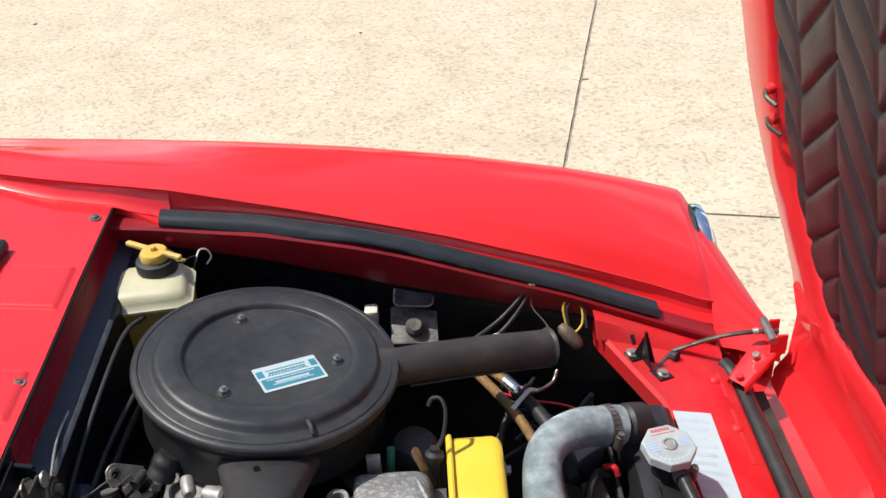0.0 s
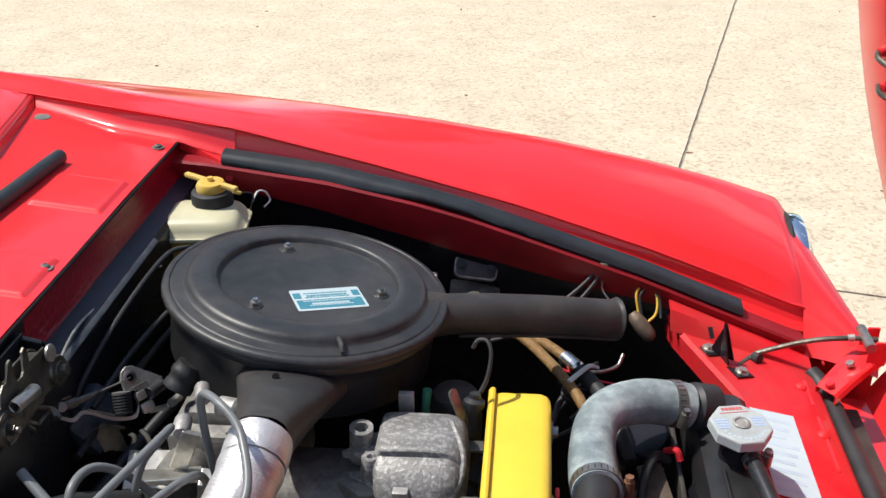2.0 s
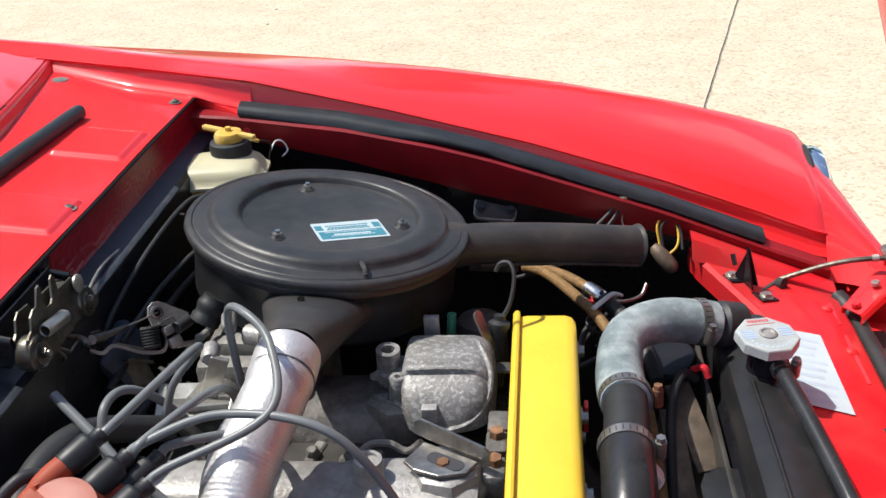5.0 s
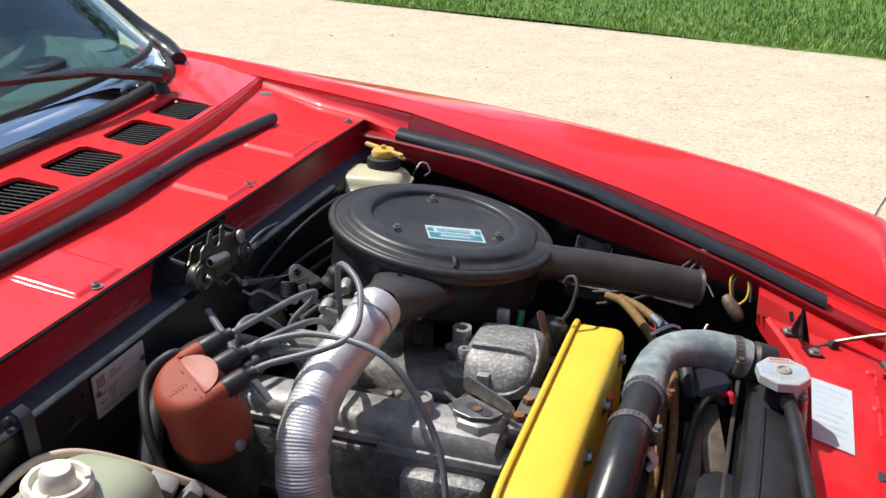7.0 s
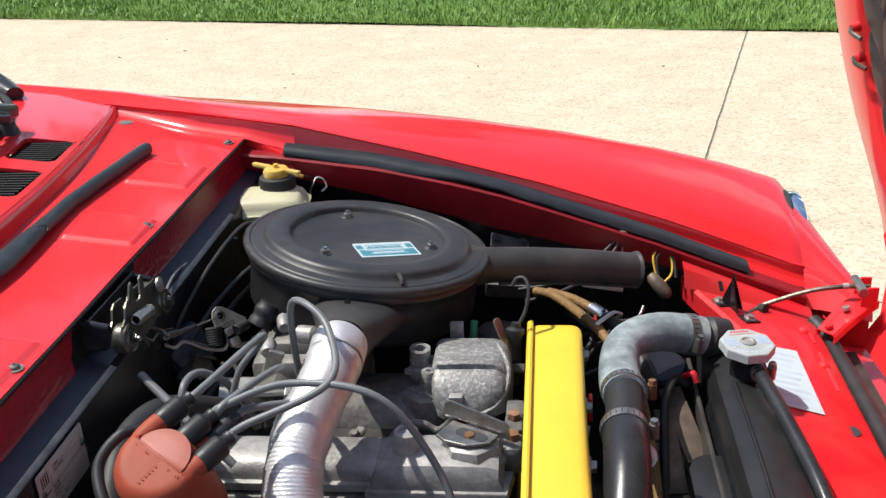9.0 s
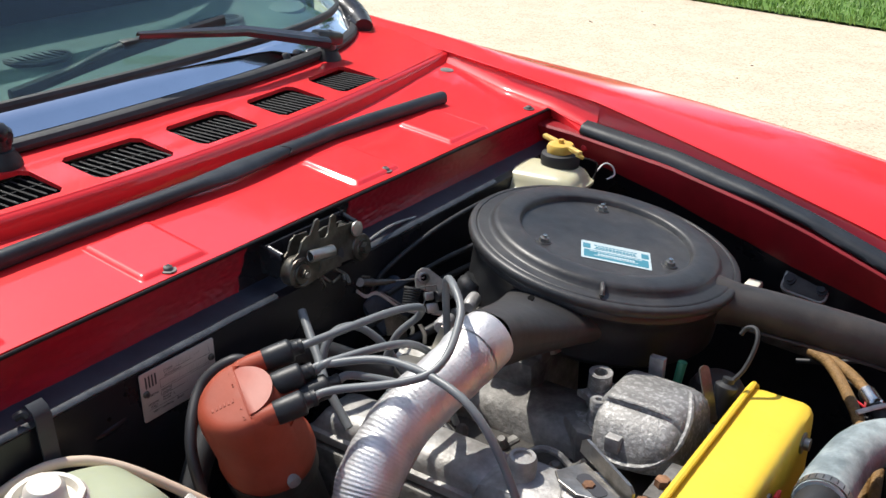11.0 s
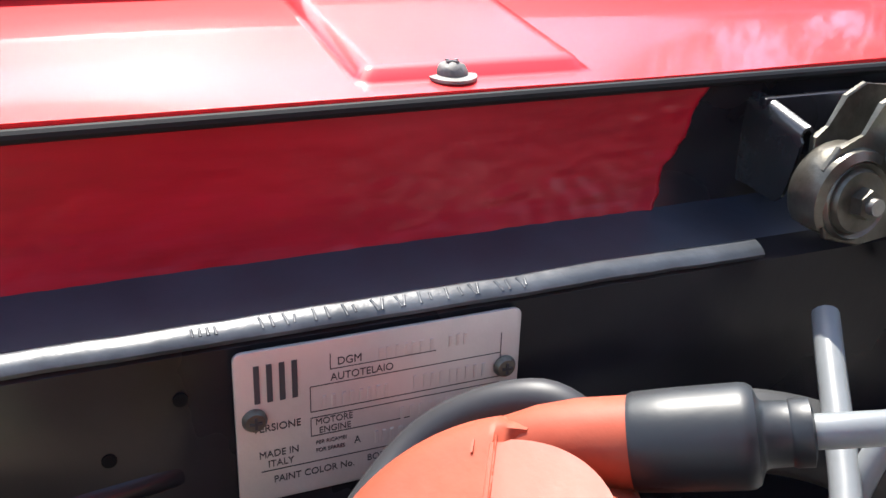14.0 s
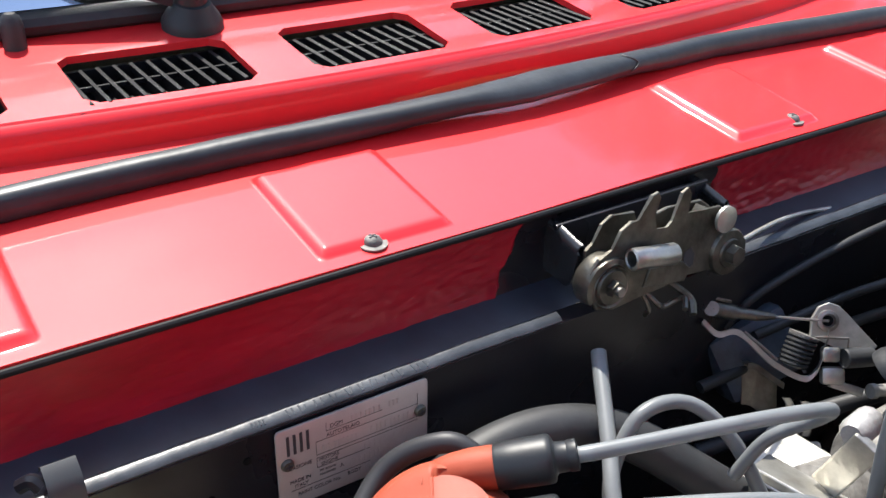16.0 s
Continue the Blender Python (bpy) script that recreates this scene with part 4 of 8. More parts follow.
for x, y in ((-0.445, -0.075), (-0.440, 0.075), (-0.44, 0.40), (-0.44, -0.42)):
    bm = B()
    lathe(bm, [(0.043, 0.0), (0.046, 0.005), (0.043, 0.008), (0.038, 0.008), (0.037, 0.003)], (x, y, 0.988), (-0.05, 0, 1), close=False)
    v = part("dash_vent", bm, RUBBER, dash, "round black dash vent")
    for k in range(-3, 4):
        s = B()
        box(s, (x, y + k * 0.0105, 0.993), (0.074 * math.sqrt(max(0.1, 1 - (k / 3.9) ** 2)), 0.003, 0.004))
        part("vent_slat", s, CLIP_GREY, v, smooth=0)
# Unseen roof added so that the cabin stays dark behind the glass.
bm = B()
rows = []
for y in lin(-0.80, 0.80, 18):
    a = math.cos(y / 0.80 * 1.45)
    rows.append([Vector((x, y * (0.86 + 0.14 * (z < 1.2)), 0.93 + (z - 0.93) * (0.15 + 0.85 * min(1, a * 1.35)))) for x, z in ((-0.62, 1.245), (-0.9, 1.265), (-1.3, 1.25), (-1.62, 1.15), (-1.82, 0.95))])
grid(bm, rows, thick=0.004)
part("soft_top", bm, SOFT_TOP, car, "unseen black fabric roof, added to darken the cabin", smooth=60)
bm = B()
rows = []
for x in lin(-2.75, -0.45, 24):
    e = max(0, (-2.2 - x) / 0.55)
    k = 1 - 0.16 * e ** 2
    zt = 0.905 if x < -0.6 else 0.905 + 0.05 * (x + 0.6) / 0.15
    pts = [(0, 0.70 * k, zt - 0.02 * e), (0, 0.765 * k, zt - 0.03 - 0.02 * e), (0, 0.805 * k, 0.76), (0, 0.81 * k, 0.5), (0, 0.78 * k, 0.24)]
    half = [Vector((x, q.y, q.z)) for q in spline(pts, 16)]
    rows.append([Vector((q.x, -q.y, q.z)) for q in reversed(half)] + half)
vs = [[bm.verts.new(q) for q in row] for row in rows]
for a, b in zip(vs, vs[1:]):
    for i in range(len(a) - 1):
        c = (a[i].co + b[i + 1].co) / 2
        if (i == 15 and a[i].co.x > -1.86) or ((c.x + 1.92) ** 2 + (c.z - 0.29) ** 2 < 0.33 ** 2 and abs(c.y) > 0.5):
            continue
        bm.faces.new((a[i], a[i + 1], b[i + 1], b[i]))
bm.faces.new(vs[0])
part("body_side", bm, RED, car, "red doors and tail", smooth=40)
for x in (0.36, -1.92):
    for s in (1, -1):
        bm = B()
        lathe(bm, [(0.19, -0.075), (0.25, -0.082), (0.283, -0.07), (0.29, -0.03), (0.29, 0.03), (0.283, 0.07), (0.25, 0.082), (0.19, 0.075), (0.18, 0.0), (0.19, -0.075)], (x, s * 0.69, 0.29), (0, 1, 0), seg=48, close=False)
        w = part("wheel", bm, TYRE, car, "black tyre on a steel wheel")
        bm = B()
        lathe(bm, [(0.0, 0.05), (0.06, 0.05), (0.10, 0.035), (0.16, 0.045), (0.188, 0.065), (0.188, -0.06), (0.0, -0.06)], (x, s * 0.69, 0.29), (0, s, 0), seg=36)
        part("rim", bm, STEEL, w)

# dark cabin lining and the oval vent at the dashboard's end
bm = B()
rows = []
for x in (-0.50, -0.9, -1.4, -1.84):
    rows.append([Vector((x, y, z)) for y, z in ((-0.69, 0.94), (-0.72, 0.88), (-0.72, 0.40), (0.72, 0.40), (0.72, 0.88), (0.69, 0.94))])
grid(bm, rows)
box(bm, (-1.84, 0, 0.68), (0.02, 1.42, 0.54))
part("cabin_lining", bm, SOFT_TOP, car, "black cabin trim", smooth=0)
# Panels added, not known to exist, to block light through the cabin sides.
for s in (1, -1):
    bm = B()
    box(bm, (-1.17, s * 0.690, 0.985), (1.36, 0.006, 0.17), bevel=0.001)
    box(bm, (-1.17, s * 0.676, 1.09), (1.36, 0.006, 0.14), Euler((s * 0.3, 0, 0)).to_matrix(), bevel=0.001)
    part("side_curtain", bm, SOFT_TOP, car, "added dark panel closing the cabin side", smooth=0)
for yy in (-0.34, 0.34):
    bm = B()
    box(bm, (-1.42, yy, 0.86), (0.12, 0.44, 0.50), Euler((0, radians(-14), 0)).to_matrix(), bevel=0.04)
    box(bm, (-1.20, yy, 0.56), (0.46, 0.46, 0.14), bevel=0.04)
    part("seat", bm, DASH, car, "dark vinyl seat")
bm = B()
lathe(bm, [(0.030, 0.0), (0.033, 0.004), (0.030, 0.009), (0.0, 0.011)], (-0.43, 0.555, 0.985), (0.1, -0.15, 1), seg=24)
part("dash_end_vent", bm, DASH, car, "oval dash end vent")
bm = B()
rows = []
for u in lin(0, 1, 90):
    row = []
    for t in lin(0, 1, 24):
        y = (red_edge(t, False) - 0.006) * (1 - u) + (red_edge(t, True) + 0.006) * u
        row.append(Vector((face_x(t) - 0.0008 + 0.0007 * noise.noise((y * 45, t * 4, 2.0)), y, 0.8970 - 0.0415 * t)))
    rows.append(row)
grid(bm, rows)
part("black_patch", bm, BLACK_PAINT, car, "glossy black brushed paint round the latch", smooth=70)


# ---- front panel, bonnet and its fittings ----
z_front = lambda x: 0.690 - 0.25 * (x - 0.76)
x_panel = table((0.0, 0.31, 0.325, 0.396, 0.46, 0.475, 0.60), (0.842, 0.842, 0.838, 0.803, 0.772, 0.768, 0.768))
bm = B()
rows = []
for y in lin(-0.52, 0.52, 50):
    xr = x_panel(abs(y))
    rows.append([Vector((x, y, z)) for x, z in ((xr, z_front(xr) - 0.03), (xr, z_front(xr) - 0.003), (xr + 0.004, z_front(xr)), (xr + 0.012, z_front(xr + 0.012)), (0.868, z_front(0.868)), (0.905, z_front(0.905)), (0.945, z_front(0.945)), (0.952, z_front(0.952) - 0.006), (0.956, 0.615), (0.985, 0.612), (0.99, 0.58), (0.99, 0.40))])
grid(bm, rows, thick=-0.002)
part("front_panel", bm, RED_DUSTY, car, "red front crossmember with fastenings", smooth=35)
for s in (1, -1):
    # raised box section beside the wing, and the nose ahead of it
    bm = B()
    rows = []
    for t in lin(0, 1, 14):
        x = 0.765 + 0.185 * t
        yi, zi = y_crease(x), z_crease(x)
        zf = z_front(x)
        rows.append([Vector((x, s * y, z)) for y, z in ((yi - 0.046, zi - 0.055), (yi - 0.052, zf + 0.030 - 0.02 * t), (yi - 0.072, zf + 0.026 - 0.02 * t), (yi - 0.080, zf + 0.014 - 0.012 * t), (yi - 0.086, zf + 0.001))])
    grid(bm, rows, thick=0.002)
    part("box_section", bm, RED_DUSTY, car, "pressed red box section", smooth=40)
bm = B()
rows = []
for y in lin(-0.46, 0.46, 24):
    rows.append([Vector((x, y, z)) for x, z in ((1.000, 0.585), (1.066, 0.575), (1.068, 0.55), (1.06, 0.42), (1.03, 0.30))])
grid(bm, rows)
part("nose_panel", bm, RED, car, smooth=50)
bm = B()
cyl(bm, (0.923, 0.133, z_front(0.923) - 0.002), (0.923, 0.133, z_front(0.923) + 0.002), 0.011, seg=20)
part("hole_plug", bm, PRINT_DARK, car)
for x, y in ((0.925, 0.385), (0.93, 0.29)):
    bm = B()
    lathe(bm, [(0.008, 0), (0.008, 0.003), (0.005, 0.006), (0, 0.007)], (x, y, z_front(x)), (0.25, 0, 1), seg=14)
    part("rivet", bm, RED, car)
bm = B()
for y in (0.375, 0.30, 0.25):
    box(bm, (0.932, y, z_front(0.932) + 0.001), (0.004, 0.05, 0.004))
part("weld_ridge", bm, RED, car)
bm = B()
tube(bm, [(0.948, 0.428, 0.644), (0.957, 0.41, 0.638), (0.964, 0.37, 0.631), (0.968, 0.2, 0.630), (0.967, 0.0, 0.630), (0.967, -0.45, 0.630)], 0.0115, seg=12)
seal = tagged(part("front_seal", bm, RUBBER), "round black rubber seal along the red front panel", "rubber seal")

# bonnet standing open, hinged at the nose
HX, HZ = 1.066, 0.640
H_UP = Vector((-0.19, 0, 1)).normalized()
H_IN = Vector((-1, 0, -0.19)).normalized()


def hood_point(y, v, d=0.0):
    """A place on the bonnet: y across, v up from the hinge, d towards the engine."""
    sag = 0.03 * (y / 0.55) ** 2 + 0.05 * max(0.0, (0.05 - v) / 0.065) ** 1.5
    q = Vector((HX, 0, HZ)) + v * H_UP + (d + sag - 0.03) * H_IN
    return Vector((q.x, y, q.z))


hood_half = table((-0.015, 0.03, 0.10, 0.16, 0.22, 0.30, 0.36, 0.42, 0.52, 0.65, 0.95), (0.420, 0.432, 0.438, 0.448, 0.474, 0.520, 0.543, 0.557, 0.566, 0.572, 0.58))
hood = thing("bonnet", (HX, 0, HZ), "open red bonnet with black quilted lining", "bonnet")
bm = B()
rows = []
for v in lin(-0.015, 0.95, 44):
    h = hood_half(v)
    rows.append([hood_point(h * s, v, 0.0) for s in lin(-1, 1, 40)])
grid(bm, rows, thick=0.0012)
part("outer_skin", bm, RED, hood, "red outer skin", smooth=60)
bm = B()
for s in (1, -1):
    rows = []
    for v in lin(-0.015, 0.95, 60):
        h = hood_half(v)
        w = 0.112 + 0.14 * max(0, (0.24 - v) / 0.2) ** 2
        rows.append([hood_point(s * (h - a), v, d) for a, d in ((0.0, 0.0), (-0.001, 0.007), (0.003, 0.014), (0.012, 0.017), (w * 0.5, 0.020), (w - 0.012, 0.021), (w - 0.003, 0.016), (w, 0.004))])
    grid(bm, rows)
rows = []
for y in lin(-0.425, 0.425, 50):
    rows.append([hood_point(y, v, d) for v, d in ((-0.015, 0.0), (-0.014, 0.008), (-0.005, 0.016), (0.02, 0.018), (0.09, 0.020 + 0.003 * math.cos(y * 6)), (0.145, 0.021), (0.153, 0.016), (0.156, 0.004))])
grid(bm, rows)
part("inner_frame", bm, RED, hood, "red pressed bonnet frame", smooth=50)


def quilt(y, v):
    """Padded chevrons between stitched seams."""
    cell, pitch = 0.096, 0.072
    c = y / cell
    k = math.floor(c)
    f = c - k
    slope = 0.95 if k % 2 == 0 else -0.95
    s = v - slope * (f - 0.5) * cell
    g = s / pitch - math.floor(s / pitch)
    edge_s = min(g, 1 - g) * pitch
    edge_c = min(f, 1 - f) * cell
    a = 1 - math.exp(-edge_s / 0.007)
    b = 1 - 0.45 * math.exp(-edge_c / 0.008)
    return 0.0075 * min(a, b)


bm = B()
rows = []
for v in lin(0.157, 0.90, 240):
    h = hood_half(v) - 0.113 - 0.14 * max(0, (0.24 - v) / 0.2) ** 2
    row = []
    for y in lin(-h, h, 300):
        e = min(1.0, min(h - abs(y), v - 0.156, 0.905 - v) / 0.010)
        row.append(hood_point(y, v, 0.006 + max(0, e) * (0.006 + quilt(y, v)) + 0.002 * noise.noise((y * 12, v * 12, 0.0))))
    rows.append(row)
grid(bm, rows)
part("quilted_lining", bm, LINER, hood, "padded black chevron-quilted lining", smooth=60)
for v0 in (0.395, 0.435):
    bm = B()
    y = hood_half(v0) - 0.098
    cyl(bm, hood_point(y, v0, 0.018), hood_point(y - 0.006, v0, 0.030), 0.008, 0.005, seg=12)
    part("clip_boss", bm, RED, hood)
bm = B()
y = hood_half(0.42) - 0.10
tube(bm, [hood_point(y, 0.435, 0.030), hood_point(y - 0.012, 0.432, 0.034), hood_point(y - 0.026, 0.425, 0.028)], 0.0032, seg=8)
part("clip", bm, LATCH_METAL, hood, "dark metal clip")
bm = B()
tube(bm, [hood_point(y, 0.395, 0.030), hood_point(y - 0.016, 0.392, 0.034), hood_point(y - 0.030, 0.385, 0.026)], 0.0032, seg=8)
part("clip", bm, LATCH_METAL, hood, "dark metal clip")
# hinge ears
for s in (1, -1):
    bm = B()
    rows = []
    for t in lin(0, 1, 10):
        c = Vector((0.952, s * 0.372, 0.648)).lerp(Vector((1.022, s * 0.432, 0.672)), t) + Vector((0, 0, 0.006 * math.sin(math.pi * t * 0.8)))
        w = 0.017 + 0.006 * t
        rows.append([c + Vector((-0.5 * a, s * 0.6 * a, b)) for a, b in ((-w, -0.006), (-w, 0.004), (-w * 0.85, 0.006), (w * 0.85, 0.006), (w, 0.004), (w, -0.006))])
    grid(bm, rows, thick=0.002)
    m = frame_from((1.016, s * 0.440, 0.690), (1, 0, 0), (0, -1, 0))
    prism(bm, [(-0.011, -0.016), (0.012, -0.016), (0.012, 0.018), (-0.002, 0.018), (-0.011, 0.008)], -0.0015, 0.0015, m, bevel=0.0006)
    prism(bm, [(-0.011, -0.016), (0.012, -0.016), (0.012, 0.018), (-0.002, 0.018), (-0.011, 0.008)], -0.0015, 0.0015, Matrix.Translation((0, -s * 0.035, 0)) @ m, bevel=0.0006)
    hg = part("hinge_ear", bm, RED, hood, "red bonnet hinge arm", smooth=40)
    bm = B()
    cyl(bm, (1.006, s * 0.398, 0.703), (1.006, s * 0.446, 0.703), 0.0065, seg=12)
    part("hinge_pin", bm, STEEL, hg)
    bolt(hg, (0.985, s * 0.400, 0.677), (-0.3, 0, 1), r=0.006, h=0.004, mat=ZINC)
    bolt(hg, (0.957, s * 0.376, 0.661), (-0.3, 0, 1), r=0.006, h=0.004, mat=RED)
# dark slab in place of the shaded openings between the panel and the bonnet
bm = B()
box(bm, (0.990, 0.0, 0.598), (0.030, 0.80, 0.02))
part("dark_gap", bm, BLACK_GREASY, car, smooth=0)
# rod from the front panel to the bonnet
bm = B()
tube(bm, [(0.845, 0.398, 0.668), (0.872, 0.432, 0.664), (0.885, 0.437, 0.668), (0.94, 0.432, 0.690), (0.985, 0.426, 0.700), (1.020, 0.42, 0.703)], 0.0035, seg=8, n=50)
rod = tagged(part("bonnet_rod", bm, LATCH_METAL), "thin dark bent steel rod to the bonnet hinge", "rod")
bm = B()
cyl(bm, (0.985, 0.426, 0.700), (0.993, 0.425, 0.7015), 0.0048, seg=10)
part("clip_collar", bm, ZINC, rod)
# striker: a bent black triangular bracket
st = thing("striker_bracket", (0.827, 0.398, z_front(0.827)), "folded black steel bracket bolted to the front panel", "bracket")
bm = B()
m = frame_from((0.826, 0.410, z_front(0.826) + 0.003), (0.85, -0.5, 0), (-0.5, -0.85, 0.0))
prism(bm, [(-0.016, 0), (0.018, 0), (0.003, 0.052)], -0.001, 0.001, m)
m = frame_from((0.826, 0.410, z_front(0.826) + 0.003), (0.3, -0.95, 0), (-0.95, -0.3, 0.0))
prism(bm, [(-0.004, 0), (0.022, 0), (0.001, 0.052)], -0.001, 0.001, m)
box(bm, (0.812, 0.418, z_front(0.812) + 0.002), (0.022, 0.026, 0.002), Euler((0, radians(14), 0.5)).to_matrix())
box(bm, (0.846, 0.385, z_front(0.846) + 0.002), (0.026, 0.028, 0.002), Euler((0, radians(14), 0.5)).to_matrix())
tube(bm, [(0.815, 0.42, z_front(0.815) + 0.02), (0.812, 0.427, z_front(0.815) + 0.033)], 0.003, seg=6)
part("bent_plate", bm, BLACK_PAINT, st)
bolt(st, (0.812, 0.420, z_front(0.812) + 0.003), (0.25, 0, 1), r=0.006, h=0.004, mat=ZINC, washer=0.009)
bolt(st, (0.849, 0.383, z_front(0.849) + 0.003), (0.25, 0, 1), r=0.006, h=0.004, mat=ZINC, washer=0.009)
bm = B()
tube(bm, [(0.872, 0.425, 0.666), (0.878, 0.418, 0.668)], 0.0075, seg=10)
tagged(part("rubber_stop", bm, RUBBER), "small black rubber buffer on the red panel", "rubber stop")

# sticker on the front panel
sk = thing("sticker", (0.872, 0.255, z_front(0.872)), "white and pale blue paper sticker on the red panel", "sticker")
m = frame_from((0.872, 0.258, z_front(0.872) + 0.0034), (1, 0, -0.25), (0.25, 0, 1))
bm = B()
prism(bm, [(-0.028, 0.050), (0.027, 0.053), (0.026, -0.103), (-0.026, -0.100)], 0, 0.0006, m)
part("sheet", bm, PAPER, sk, smooth=0)
for k in range(9):
    bm = B()
    y = 0.038 - k * 0.0155
    prism(bm, [(-0.022, y), (0.020 - 0.006 * (k % 3), y), (0.020 - 0.006 * (k % 3), y - 0.006), (-0.022, y - 0.006)], 0.0006, 0.0008, m)
    part("print_bar", bm, PRINT_FAINT, sk, smooth=0)


# ---- foam seals on the wing flanges and the cowl ----
def edge_seal(s):
    """A flat folded rubber strip, hanging in a slack wave, stitched along its upper edge."""
    bm = B()
    rows = []
    for x in lin(0.158, 0.862, 110):
        yc, zc = y_seal(x), z_seal(x) + 0.002
        w = 0.0015 * noise.noise((x * 9, s, 0.0))
        h = 0.007 * math.exp(-((x - 0.30) / 0.09) ** 2) - 0.003 * math.exp(-((x - 0.46) / 0.05) ** 2) + 0.001 * noise.noise((x * 25, s, 3.0))
        rows.append([Vector((x, s * (yc + w + a), zc + b)) for a, b in ((0.0170, -0.012), (0.0170, -0.003), (0.0158, 0.0012), (0.0120, 0.0026), (0.0105, 0.0020), (0.0, 0.0016 - 0.2 * h), (-0.0070, -0.0004 - 0.5 * h), (-0.0110, -0.0045 - h), (-0.0124, -0.0088 - h), (-0.0108, -0.0115 - h), (-0.0084, -0.0110 - h))])
    grid(bm, rows)
    for row in (rows[0], rows[-1]):
        bm.faces.new([bm.verts.new(q) for q in row])
    ob = part("wing_seal", bm, FOAM, None, smooth=50)
    tagged(ob, "flat black rubber strip stitched along the inner wing edge", "rubber seal", "wing seals")
    bm = B()
    for k in range(72):
        x = 0.170 + 0.0052 * k
        box(bm, (x, s * (y_seal(x) + 0.0112), z_seal(x) + 0.0046), (0.0028, 0.0010, 0.0006), Euler((0, 0.14, 0)).to_matrix())
    part("stitching", bm, WIRE_GREY, ob, "pale dotted stitching", smooth=0)


edge_seal(1)
edge_seal(-1)
seal_x = table((-0.430, -0.385, -0.30, -0.188, -0.08, 0.02, 0.11, 0.21, 0.32, 0.438), (-0.014, -0.023, -0.027, -0.028, -0.024, -0.021, -0.027, -0.033, -0.028, -0.020))
seal_lift = table((-0.430, -0.30, -0.15, -0.06, 0.04, 0.10, 0.135, 0.16, 0.30, 0.438), (0.0095, 0.0095, 0.0105, 0.013, 0.015, 0.0135, 0.012, 0.0105, 0.010, 0.010))
seal_wide = table((-0.430, -0.20, -0.10, 0.0, 0.09, 0.14, 0.2, 0.438), (0.0088, 0.0088, 0.0096, 0.0116, 0.0118, 0.0100, 0.0088, 0.0086))
bm = B()
rows = []
for y in lin(-0.432, 0.440, 150):
    x, wd = seal_x(y) + 0.0012 * noise.noise((y * 11, 4.0, 0.0)), seal_wide(y) + 0.0006 * noise.noise((y * 16, 0.0, 0.0))
    ht = 0.000080 / wd
    tilt = 0.45 * max(0.0, min(1.0, (wd - 0.0106) / 0.003))
    z = z_low(x, y) + seal_lift(y)
    ring = []
    for a in lin(0, 2 * math.pi, 21):
        u, v = wd * math.copysign(abs(math.cos(a)) ** 0.8, math.cos(a)), ht * math.copysign(abs(math.sin(a)) ** 0.8, math.sin(a))
        ring.append(Vector((x + u * math.cos(tilt) - v * math.sin(tilt), y, z - u * math.sin(tilt) + v * math.cos(tilt))))
    rows.append(ring)
grid(bm, rows)
for row in (rows[0], rows[-1]):
    bm.faces.new([bm.verts.new(q) for q in row[:-1]])
cowl_seal = tagged(part("cowl_seal", bm, FOAM, smooth=60), "sagging black foam strip lying along the red cowl", "rubber seal")
bm = B()
y = 0.118
tube(bm, [(seal_x(y) + 1.02 * seal_wide(y) * math.cos(a), y + 0.004 * math.sin(3 * a), z_low(seal_x(y), y) + seal_lift(y) + 1.05 * 0.000080 / seal_wide(y) * math.sin(a)) for a in lin(-0.3, 2.6, 14)], 0.0007, seg=6)
part("foam_nick", bm, RUBBER, cowl_seal, "torn edge in the foam")

